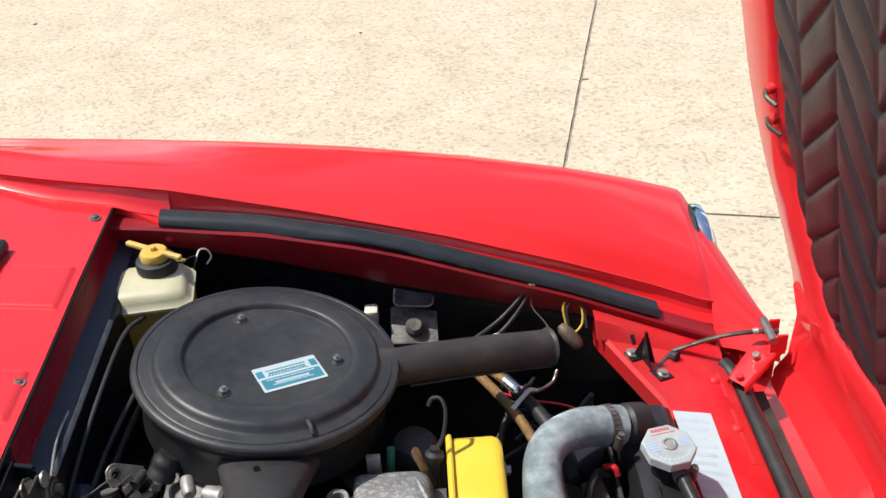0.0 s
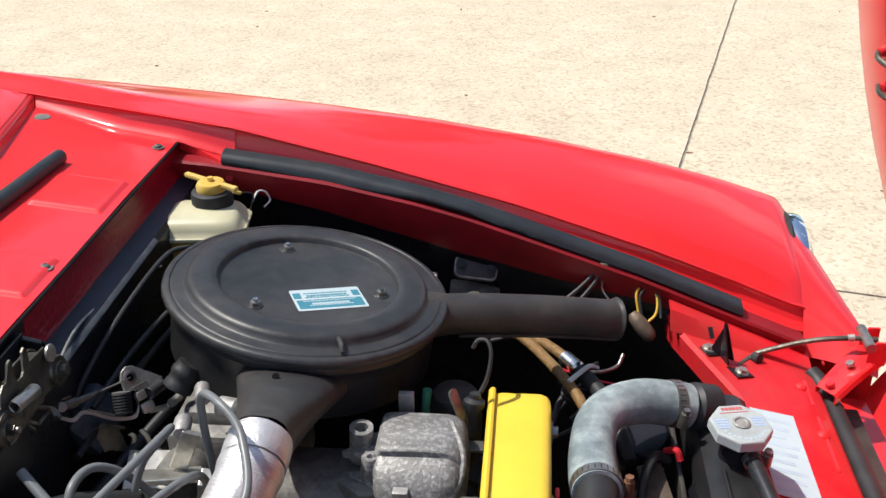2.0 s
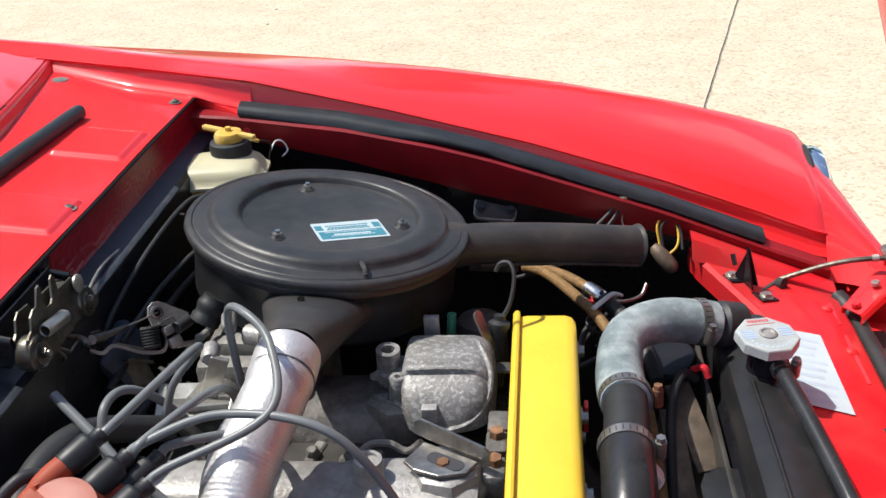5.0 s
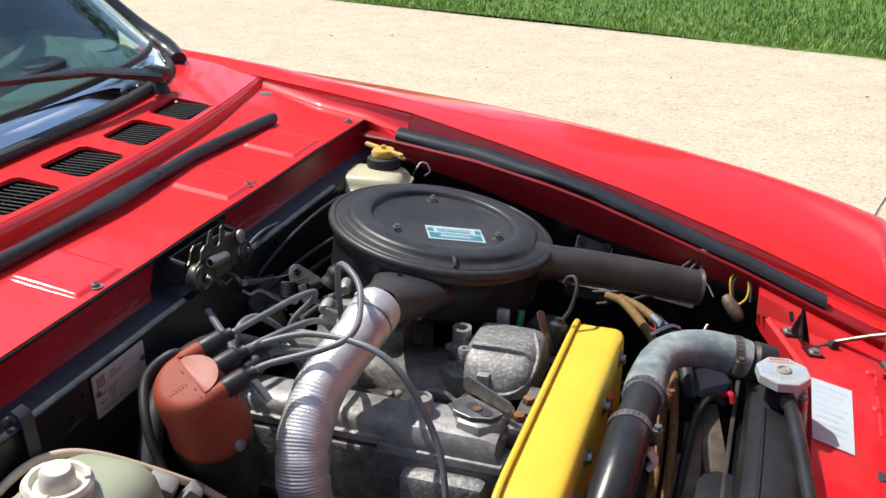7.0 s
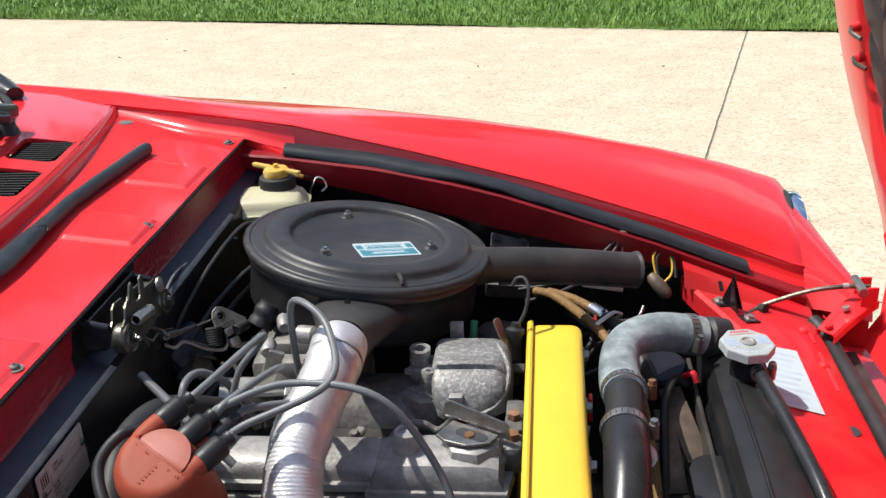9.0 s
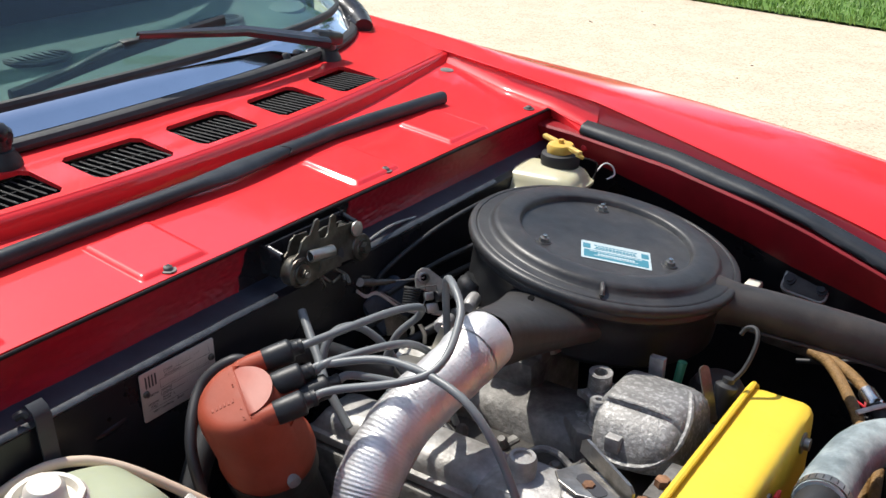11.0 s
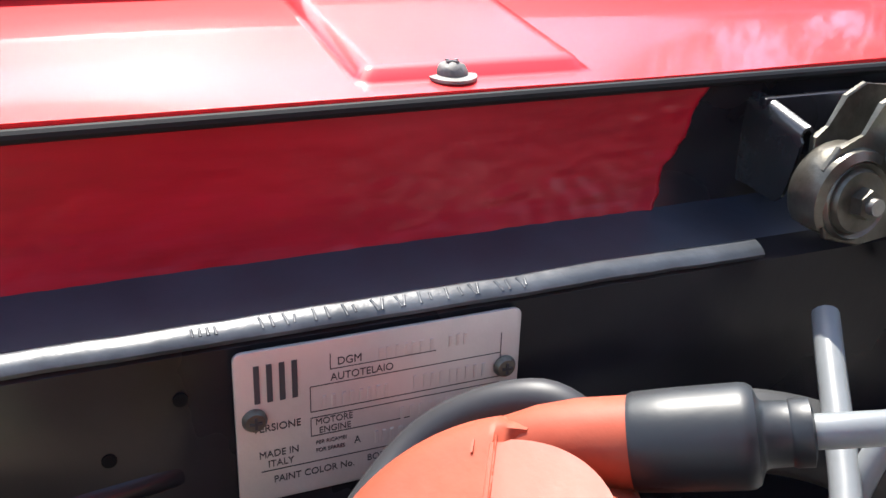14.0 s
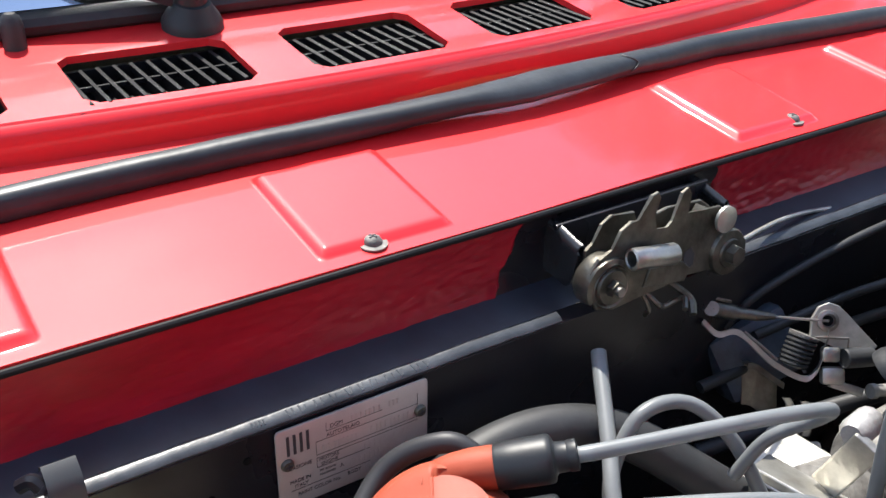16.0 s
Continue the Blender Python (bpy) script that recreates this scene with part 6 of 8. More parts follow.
prism(bm, [(0.0, -0.004), (0.062, -0.004), (0.066, 0.006), (0.060, 0.004), (0.0, 0.004)], -0.0012, 0.0012, frame_from((0.2875, 0.1092, 0.790), (-0.38, 0.92, 0.10), (-0.55, -0.3, 0.78)))
part("funnel_flange", bm, STEEL, fu, "bare metal seam flange", smooth=0)
# foil hose
foil_path = [(0.3505, -0.014, 0.8515), (0.350, -0.028, 0.850), (0.346, -0.060, 0.838), (0.328, -0.116, 0.808), (0.326, -0.160, 0.774), (0.331, -0.182, 0.738), (0.336, -0.186, 0.695), (0.338, -0.184, 0.64), (0.338, -0.178, 0.59)]
bm = B()
tube(bm, foil_path, lambda s: 0.0284 + (0.00006 + 0.00020 * min(1.0, max(0.0, (s - 0.3) * 3)) * (0.6 + 0.4 * math.sin(s * 61))) * math.sin(s * 118 * 6.283 + 0.9 * math.sin(s * 53)) + 0.0005 * math.sin(s * 41) + 0.0004 * math.sin(s * 97 + 1), n=1300, seg=36)
fh = tagged(part("foil_hose", bm, FOIL, smooth=60), "crinkled silver foil hot-air hose from the funnel", "hose")
bm = B()
lathe(bm, [(0.0272, -0.008), (0.0284, -0.007), (0.0293, -0.002), (0.0293, 0.010), (0.0290, 0.020), (0.0286, 0.021)], (0.3505, -0.020, 0.8515), (-0.02, -1, -0.20), seg=48, close=False)
part("foil_cuff", bm, FOIL, fh, "smooth taped foil end")
sp = spline([Vector(q) for q in foil_path], 200)
bm = B()
seam = []
for k, (p, q) in enumerate(zip(sp[24:150], sp[25:151])):
    a = -1.9 + 0.020 * k
    seam.append(p + axes_to(q - p) @ Vector((0.0287 * math.cos(a), 0.0287 * math.sin(a), 0)))
tube(bm, seam, 0.0009, n=160, seg=6)
part("seam", bm, STEEL, fh, "dark wire seam", smooth=60)

# carburettor and linkage under the air cleaner
carb = thing("carburettor", (0.25, 0.14, 0.66), "dirty metal carburettor with levers and a return spring", "carburettor")
bm = B()
box(bm, (0.275, 0.155, 0.715), (0.13, 0.12, 0.10), bevel=0.012)
box(bm, (0.285, 0.165, 0.765), (0.11, 0.10, 0.03), bevel=0.008)
lathe(bm, [(0.028, 0), (0.028, 0.03), (0.02, 0.036)], (0.235, 0.09, 0.725), (0, -1, 0.2), seg=18)
part("body", bm, DIRTY_AL, carb)
for at_, size_, turn_ in (((0.215, 0.075, 0.735), (0.075, 0.05, 0.006), (0.2, 0.1, 0.2)),
                          ((0.235, 0.045, 0.755), (0.060, 0.03, 0.006), (-0.3, 0.1, 0.3)), ((0.25, 0.055, 0.78), (0.018, 0.006, 0.05), (0.1, 0.4, 0.2)),
                          ((0.27, 0.04, 0.74), (0.012, 0.02, 0.06), (0.3, 0.2, 0.1)), ((0.225, 0.02, 0.745), (0.010, 0.014, 0.055), (0.3, -0.4, 0.1)), ((0.288, 0.01, 0.745), (0.02, 0.012, 0.045), (0.3, 0.3, 0.4))):
    bm = B()
    box(bm, at_, size_, Euler(turn_).to_matrix(), bevel=0.0012)
    part("linkage_plate", bm, ZINC, carb, "zinc linkage plate", smooth=0)
# the throttle lever, its spring and rods, laid out in a plane facing the last camera pose
LV = frame_from((0.168, 0.134, 0.806), (0.553, 0.833, 0.0), (0.73, -0.485, 0.477))


def lv(x, y, z=0.0):
    """A place in that camera-facing plane, in millimetres from the cable's eye."""
    return LV @ Vector((x / 1000, y / 1000, z / 1000))


bm = B()
prism(bm, [(x / 1000, y / 1000) for x, y in ((-11, -10), (-10.5, 1), (-6, 9), (1, 12), (7.5, 10), (13, 5), (33, -16), (30, -19.5), (15, -20.5), (2, -16))], -0.0012, 0.0012, LV, bevel=0.0006)
lever = part("lever_plate", bm, ZINC, carb, "pale zinc lever with a cable eye", smooth=20)
bm = B()
lathe(bm, [(0.0074, 0.001), (0.0070, 0.003), (0.0048, 0.0036), (0.0042, 0.0015), (0.0, 0.0012)], lv(0, 0), LV.to_3x3() @ Vector((0, 0, 1)), seg=20)
part("eye", bm, STEEL, lever, "worn eye with a dark hole")
bm = B()
cyl(bm, lv(0, 0, 1.4), lv(0, 0, 2.2), 0.0036, seg=16)
part("eye_hole", bm, HOLE_BLACK, lever, smooth=0)
bm = B()
lathe(bm, [(0.0, 0.0), (0.0055, 0.0), (0.0056, 0.020), (0.0066, 0.020), (0.0068, 0.0), (0.0062, -0.0008), (0.0054, 0.0)], lv(10, -24, 5), LV.to_3x3() @ Vector((1, 0.05, -0.25)), seg=22, close=False)
part("lever_boss", bm, RUBBER, lever, "dark hollow pin")
bm = B()
box(bm, lv(2, -22, 1), (0.012, 0.010, 0.007), LV.to_3x3(), bevel=0.002)
box(bm, lv(4, -36, 0), (0.016, 0.012, 0.008), LV.to_3x3(), bevel=0.003)
box(bm, lv(14, -44, -2), (0.022, 0.006, 0.006), LV.to_3x3() @ Euler((0, 0, -0.3)).to_matrix(), bevel=0.001)
part("lever_block", bm, ZINC, lever, "bright machined blocks")
bm = B()
tube(bm, [lv(-10, -10.5, 6), lv(12, -11, 6), lv(12.5, -19, 4)], 0.0008, seg=6, smooth=False)
tube(bm, [lv(0, -6, 4), lv(-1, -12, 5), lv(-5, -20, 5)], 0.0006, seg=6)
part("spring_tail", bm, STEEL, lever, "thin spring wire")
bm = B()
tube(bm, [lv(-76, 7, 0), lv(-60, 4, 0)], 0.0052, seg=14)
tube(bm, [lv(-61, 4.2, 0), lv(-47, 2.6, 0)], 0.0038, seg=12)
tube(bm, [lv(-47, 2.6, 0), lv(-40, 2.2, 0), lv(-34, 1.9, 0)], lambda q: 0.0038 - 0.0018 * q, seg=10)
rod_end = part("throttle_rod", bm, LATCH_METAL, carb, "brown threaded throttle rod end")
bm = B()
tube(bm, [lv(-34, 1.9, 0), lv(-16, 0.8, 2), lv(0, 0.0, 3)], 0.0009, seg=6)
part("inner_cable", bm, STEEL, rod_end)
bm = B()
cyl(bm, lv(-76, 7, -4), lv(-77, 7, 5), 0.0050, seg=16)
part("ball_end", bm, CLEAN_AL, rod_end, "bright round pin")
bm = B()
box(bm, lv(-69, 12.5, 0), (0.012, 0.0022, 0.005), LV.to_3x3() @ Euler((0, 0, -0.2)).to_matrix(), bevel=0.0006)
part("spring_clip", bm, LATCH_METAL, rod_end)
bm = B()
rows = []
for q in spline([lv(-82, -2, 2), lv(-72, -10, 2), lv(-58, -9, 2), (lv(-36, -28, 1)), lv(-16, -38, 1), lv(-8, -34, 2), lv(-4, -26, 2)], 60):
    rows.append([q + LV.to_3x3() @ Vector((a, b, c)) for a, b, c in ((0.0004, 0.0019, 0.002), (-0.0004, -0.0019, 0.002), (-0.0004, -0.0019, -0.0016), (0.0004, 0.0019, -0.0016), (0.0004, 0.0019, 0.002))])
grid(bm, rows)
part("lower_arm", bm, ZINC, carb, "bent zinc link arm", smooth=40)
bm = B()
tube(bm, [lv(-55, -8, 4), lv(-44, -17, 4), lv(-33, -26, 3)], 0.0010, seg=6)
part("link_wire", bm, STEEL, carb)
bm = B()
rows = []
for q in spline([lv(-50, -33, -6), lv(-44, -34, -6), lv(-34, -41, -6), lv(-26, -46, -6)], 24):
    rows.append([q, q + LV.to_3x3() @ Vector((0, 0.0026, 0.0)), q + LV.to_3x3() @ Vector((0, 0.0026, -0.012)), q + LV.to_3x3() @ Vector((0.001, -0.026, -0.014))])
grid(bm, rows, thick=0.0015)
part("choke_flap", bm, LATCH_METAL, carb, "brown choke lever plate", smooth=30)
bm = B()
ring = [lv(-16, -10, 3), lv(-23, -30, 1)]
ax = axes_to(ring[1] - ring[0])
L = (ring[1] - ring[0]).length
tube(bm, [ring[0] + ax @ Vector((0.0088 * math.cos(a), 0.0088 * math.sin(a), L * a / (7 * 6.283))) for a in lin(0, 7 * 6.283, 120)], 0.0013, seg=6, smooth=False)
part("return_spring", bm, RUBBER, carb, "black coiled return spring")
bm = B()
cyl(bm, ring[0] + (ring[0] - ring[1]) * 0.06, ring[0] + (ring[1] - ring[0]) * 0.03, 0.0098, seg=20)
cyl(bm, ring[0], ring[1], 0.0062, seg=16)
part("spring_seat", bm, DIRTY_AL, carb)
bm = B()
box(bm, lv(-40, -24, -34), (0.060, 0.050, 0.030), LV.to_3x3() @ Euler((0.2, 0.1, 0.5)).to_matrix(), bevel=0.006)
part("float_chamber", bm, BLUE_CAST, carb, "blue-grey cast float chamber")
for x, y, z, ln in ((29, -46, 0, 16), (-18, -84, 4, 14)):
    bm = B()
    lathe(bm, [(0.0, 0.0), (0.0046, 0.0), (0.0052, 0.001), (0.0052, 0.004), (0.0042, 0.0045), (0.0042, ln / 1000)], lv(x, y, z), LV.to_3x3() @ Vector((1, 0.05, -0.35)), seg=18)
    part("link_pin", bm, CLEAN_AL, carb, "pale round link pin")
for x0, y0, x1, y1, w in ((-22, -92, -30, -112, 6), (-16, -52, -13, -76, 5), (6, -90, 10, -120, 4), (38, -60, 40, -110, 4), (-28, -50, -26, -62, 5)):
    bm = B()
    rows = []
    for q in lin(0, 1, 8):
        p = lv(x0 + (x1 - x0) * q + 3 * math.sin(q * 3), y0 + (y1 - y0) * q, 6 - 7 * q)
        rows.append([p + LV.to_3x3() @ Vector((a * w / 2000, 0, c)) for a, c in ((-1, -0.0015), (-1, 0.0012), (0.4, 0.0018), (1, 0.0008), (1, -0.0015))])
    grid(bm, rows)
    part("zinc_finger", bm, ZINC, carb, "bright zinc bracket finger", smooth=40)
bm = B()
for p, ax_, r in (((0.245, 0.075, 0.80), (0.2, -1, 0.1), 0.009), ((0.275, 0.10, 0.80), (0.9, -0.3, 0.1), 0.011), ((0.255, 0.11, 0.815), (0.3, -1, 0.0), 0.008)):
    lathe(bm, [(r, 0), (r, 0.02), (r * 0.7, 0.024), (0, 0.024)], p, ax_, seg=12)
part("fitting", bm, CLEAN_AL, carb)
bm = B()
lathe(bm, [(0.016, 0), (0.016, 0.006), (0.0145, 0.009), (0.0145, 0.014), (0.016, 0.017), (0.016, 0.022), (0.014, 0.025), (0.014, 0.03)], (0.215, 0.14, 0.79), (0.45, 0.4, 0.75), seg=18)
part("rubber_sleeve", bm, RUBBER, carb)

# dark hoses and cables along the firewall
hoses = [
    ([(0.13, 0.065, 0.860), (0.115, 0.150, 0.856), (0.112, 0.238, 0.842), (0.105, 0.322, 0.830), (0.127, 0.354, 0.815)], 0.0016, ZINC, "thin bare bonnet release cable", "cable"),
    ([(0.14, 0.10, 0.79), (0.15, 0.2, 0.80), (0.17, 0.30, 0.80), (0.21, 0.36, 0.78)], 0.0034, RUBBER, "black rubber hose by the firewall", "hose"),
    ([(0.135, 0.06, 0.76), (0.15, 0.18, 0.775), (0.165, 0.32, 0.77), (0.2, 0.42, 0.76)], 0.0042, RUBBER, "black rubber hose by the firewall", "hose"),
    ([(0.122, 0.09, 0.79), (0.128, 0.12, 0.815), (0.135, 0.22, 0.836), (0.14, 0.34, 0.838), (0.15, 0.40, 0.82)], 0.0030, RUBBER, "black rubber hose by the firewall", "hose"),
    ([(0.15, 0.05, 0.72), (0.19, 0.14, 0.75), (0.22, 0.2, 0.76), (0.26, 0.25, 0.74)], 0.006, WIRE_BLACK, "grey rubber hose under the air cleaner", "hose"),
    ([(0.20, -0.28, 0.70), (0.165, -0.20, 0.775), (0.155, -0.13, 0.805), (0.17, -0.06, 0.80), (0.22, 0.0, 0.76)], 0.013, RUBBER, "thick black heater hose behind the distributor", "hose"),
]
for pts, r, mat, lab_, cat in hoses:
    bm = B()
    tube(bm, pts, r, n=50, seg=12)
    tagged(part("firewall_" + cat, bm, mat, smooth=60), lab_, cat, "hoses by the firewall" if cat == "hose" else "")


# ---- distributor and ignition leads ----
dist = thing("distributor", (0.225, -0.185, 0.66), "terracotta distributor cap with black boots on a dark housing", "distributor")
DO = Vector((0.2275, -0.2105, 0.851))
DW = Vector((0.55, 0.80, 0.23)).normalized()     # the way the towers point
DX = frame_from(DO, DW, (0.121, -0.344, 0.905))
DA = DX.to_3x3() @ Vector((0, 0, 1))
DC = DO - 0.004 * DW


def cap_side(y):
    """How far the flat facet reaches towards the towers."""
    return 0.0265 * math.sqrt(max(0.0, 1 - (y / 0.0265) ** 2))


bm = B()
rows = []
for r, z in ((0.0420, -0.092), (0.0440, -0.086), (0.0440, -0.078), (0.0415, -0.074), (0.0418, -0.030), (0.0415, -0.018), (0.0402, -0.0105), (0.0385, -0.0062), (0.0362, -0.0030), (0.0340, -0.0012), (0.0315, -0.0003), (0.028, 0.0), (0.024, 0.0), (0.019, 0.0), (0.013, 0.0), (0.006, 0.0), (0.0, 0.0)):
    ring = []
    for a in lin(0, 2 * math.pi, 121):
        x, y, h = r * math.cos(a) - 0.002, r * math.sin(a) - 0.0015, z
        if z > -0.02:
            if x < 0:
                h += 0.13 * x
            else:
                drop = min(1.0, max(0.0, (x - cap_side(y + 0.0015)) / 0.006))
                h -= 0.0012 * min(1.0, x / 0.0015) + 0.011 * drop * (abs(y + 0.0015) < 0.030)
        ring.append(DX @ Vector((x, y, h)) + Vector((0.009, 0.0, 0.0)) * max(0.0, -z - 0.01) / 0.09)
    rows.append(ring)
grid(bm, rows)
bmesh.ops.remove_doubles(bm, verts=bm.verts, dist=0.00005)
cap = part("cap", bm, TERRACOTTA, dist, "terracotta moulded cap", smooth=40)
boots = [(DX @ Vector((x, y, z)), DX @ Vector((x + 0.040, y, z))) for x, y, z in ((0.0265, 0.0315, -0.0105), (0.0265, 0.0015, -0.0110), (0.0195, -0.0285, -0.0105), (0.0450, -0.0100, -0.0250))]
for p, q in boots:
    bm = B()
    lathe(bm, [(0.0, -0.034), (0.0040, -0.0335), (0.0072, -0.027), (0.0092, -0.019), (0.0101, -0.010), (0.0100, 0.006), (0.0, 0.006)], p, DW, seg=28)
    part("terminal_tower", bm, TERRACOTTA, cap, smooth=40)
# Facet plate tilted and coloured apart from the cap to show sun glare.
bm = B()
prism(bm, [(-0.0022, 0.0262), (-0.0022, -0.0292)] + [(max(-0.0022, cap_side(y + 0.0015) + 0.0006), y) for y in [-0.0015 + 0.0264 * math.sin(a) for a in lin(-1.5, 1.5, 30)]], -0.012, 0.0003, DX @ Euler((0, radians(-3.5), 0)).to_matrix().to_4x4(), bevel=0.0020, seg=4)
part("facet", bm, TERRACOTTA_GLARE, cap, "terracotta facet, paler and glossier for sun glare", smooth=50)
bm = B()
tube(bm, [DX @ Vector((0.0002, y, 0.0002 - 0.004 * max(0.0, abs(y + 0.0015) - 0.029) * 30)) for y in lin(0.0265, -0.0315, 14)], 0.0004, seg=6)
part("mould_ridge", bm, TERRACOTTA, cap, "moulded ridge line", smooth=60)
for k in range(6):
    bm = B()
    x = -0.028 + k * 0.0037
    box(bm, DX @ Vector((x, -0.0065, 0.13 * x + 0.0002)), (0.0020, 0.0040, 0.0009), DX.to_3x3(), bevel=0.0003, seg=1)
    part("moulded_mark", bm, TERRACOTTA, cap, smooth=0)
for text, y in (("1", 0.0245), ("3", 0.0095), ("4", -0.0175), ("2", -0.0285)):
    lettering("tower_number", text, 0.0052, DX @ Matrix.Translation((-0.0062, y - 0.002, -0.0005)), TERRACOTTA, cap, depth=0.0005)
bm = B()
lathe(bm, [(0.040, -0.20), (0.038, -0.12), (0.043, -0.110), (0.043, -0.090)], DC + Vector((0.0095, 0, 0)), DA, seg=36)
part("housing", bm, BLACK_GREASY, dist)
bm = B()
q = DX @ Vector((0.010, -0.0440, -0.081)) + Vector((0.007, 0, 0))
lathe(bm, [(0.006, -0.003), (0.006, 0.004), (0, 0.005)], q, DX.to_3x3() @ Vector((0.25, -1, 0)), seg=12)
part("cap_screw", bm, CLEAN_AL, dist)
bm = B()
box(bm, (0.212, -0.262, 0.745), (0.03, 0.02, 0.03), Euler((0.3, 0.4, 0.2)).to_matrix(), bevel=0.003)
box(bm, (0.235, -0.255, 0.73), (0.016, 0.02, 0.045), Euler((0.1, 0.7, 0.4)).to_matrix(), bevel=0.003)
part("condenser_bracket", bm, CLEAN_AL, dist, "pale metal bracket")

for a, b in boots:
    d = (b - a).normalized()
    bm = B()
    lathe(bm, [(0.0060, 0.0005), (0.0102, 0.0006), (0.0107, 0.0018), (0.0110, 0.010), (0.0112, 0.0235), (0.0110, 0.0252), (0.0102, 0.0264), (0.0076, 0.0274), (0.0070, 0.0282), (0.0068, 0.0330), (0.0072, 0.0336), (0.0072, 0.0372), (0.0052, 0.0378), (0.0036, 0.0378)], a, d, seg=28)
    part("boot", bm, BOOT_RUBBER, dist, "shiny black rubber lead boot", smooth=35)
leads = [
    [boots[0][0] + 0.034 * DW, boots[0][0] + 0.050 * DW, (0.268, -0.060, 0.873), (0.270, -0.012, 0.860), (0.256, 0.006, 0.838), (0.236, -0.004, 0.815), (0.225, -0.012, 0.785)],
    [boots[1][0] + 0.034 * DW, boots[1][0] + 0.050 * DW, (0.325, -0.121, 0.869), (0.41, -0.132, 0.861), (0.462, -0.138, 0.787), (0.484, -0.162, 0.720), (0.49, -0.19, 0.65)],
    [boots[2][0] + 0.034 * DW, boots[2][0] + 0.052 * DW, (0.363, -0.124, 0.872), (0.352, -0.062, 0.894), (0.324, -0.032, 0.907), (0.302, -0.012, 0.893), (0.299, -0.003, 0.82), (0.305, 0.0, 0.77)],
    [boots[1][0] + 0.038 * DW - 0.003 * DA, boots[1][0] + 0.056 * DW + 0.001 * DA, (0.303, -0.080, 0.861), (0.297, -0.022, 0.815), (0.29, 0.0, 0.77)],
    [boots[3][0] + 0.034 * DW, boots[3][0] + 0.050 * DW, (0.328, -0.095, 0.832), (0.325, -0.05, 0.80), (0.32, -0.02, 0.75)],
]
for pts in leads:
    bm = B()
    tube(bm, pts, 0.0037, n=70, seg=12)
    tagged(part("ignition_lead", bm, WIRE_GREY, smooth=60), "thick grey ignition lead from the distributor", "cable", "ignition leads")
bm = B()
tube(bm, [(0.143, -0.044, 0.831), (0.160, -0.055, 0.822), (0.190, -0.074, 0.806), (0.215, -0.09, 0.79), (0.25, -0.10, 0.76)], 0.0046, n=30, seg=12)
tagged(part("breather_pipe", bm, WIRE_GREY, smooth=60), "loose grey plastic pipe end sticking up", "pipe")
bm = B()
tube(bm, [(0.205, -0.082, 0.770), (0.194, -0.074, 0.794), (0.191, -0.055, 0.822), (0.197, -0.025, 0.822), (0.215, -0.005, 0.80), (0.235, 0.01, 0.76)], 0.0042, n=40, seg=10)
tagged(part("vacuum_hose", bm, WIRE_GREY, smooth=60), "grey vacuum hose looping behind the leads", "hose")
bm = B()
tube(bm, [(0.195, -0.158, 0.838), (0.178, -0.173, 0.846), (0.163, -0.200, 0.827), (0.185, -0.236, 0.795), (0.205, -0.244, 0.745), (0.215, -0.24, 0.68)], 0.0055, n=50, seg=10)
tagged(part("coil_lead", bm, WIRE_BLACK, smooth=60), "black lead looping round the distributor cap", "cable")
bm = B()
tube(bm, [(0.30, -0.02, 0.745), (0.335, -0.03, 0.735), (0.37, -0.01, 0.72), (0.40, 0.02, 0.705)], 0.0045, n=30, seg=8)
tagged(part("engine_cable", bm, WIRE_BLACK, smooth=60), "black sleeved cable on the engine", "cable")

# ---- maker's plate on the firewall ----
plate = thing("data_plate", (0.127, -0.194, 0.793), "screwed aluminium data plate with embossed lettering", "data plate")
PM = frame_from((0.1262, -0.194, 0.8185), (0, 1, 0), (1, 0, 0))
bm = B()
prism(bm, round_rect(0.088, 0.050, 0.0025), -0.0005, 0.0007, PM, bevel=0.0003)
sheet = part("sheet", bm, PLATE_AL, plate, smooth=30)


def on_plate(x, y, z=0.0008):
    return PM @ Matrix.Translation((x - 0.044, 0.025 - y, z))


def plate_bar(bm, x0, y0, x1, y1, w=0.00022):
    a, b = Vector((x0, y0)), Vector((x1, y1))
    n = Vector((-(b - a).y, (b - a).x)).normalized() * w / 2
    prism(bm, [(p.x, -p.y) for p in (a + n, a - n, b - n, b + n)], 0.0007, 0.0009, PM @ Matrix.Translation((-0.044, 0.025, 0)))


for x0, y0, x1, y1 in ((0.0275, 0.0045, 0.0275, 0.0095), (0.0275, 0.0095, 0.060, 0.0095), (0.0215, 0.0142, 0.0815, 0.0142), (0.0815, 0.0075, 0.0815, 0.0222), (0.0215, 0.0142, 0.0215, 0.0226),
                       (0.0215, 0.0226, 0.0815, 0.0226), (0.0215, 0.0246, 0.0215, 0.0308), (0.0215, 0.0246, 0.0815, 0.0246), (0.0215, 0.0308, 0.052, 0.0308), (0.0065, 0.0396, 0.052, 0.0396)):
    bm = B()
    plate_bar(bm, x0, y0, x1, y1)
    part("ruled_line", bm, PRINT_DARK, sheet, smooth=0)
for k in range(4):
    bm = B()
    x = 0.0055 + k * 0.0036
    prism(bm, [(x, -0.0165), (x + 0.0016, -0.0165), (x + 0.0016, -0.0045), (x, -0.0045)], 0.0007, 0.0010, PM @ Matrix.Translation((-0.044, 0.025, 0)))
    part("maker_mark", bm, PRINT_DARK, sheet, "dark maker's mark", smooth=0)
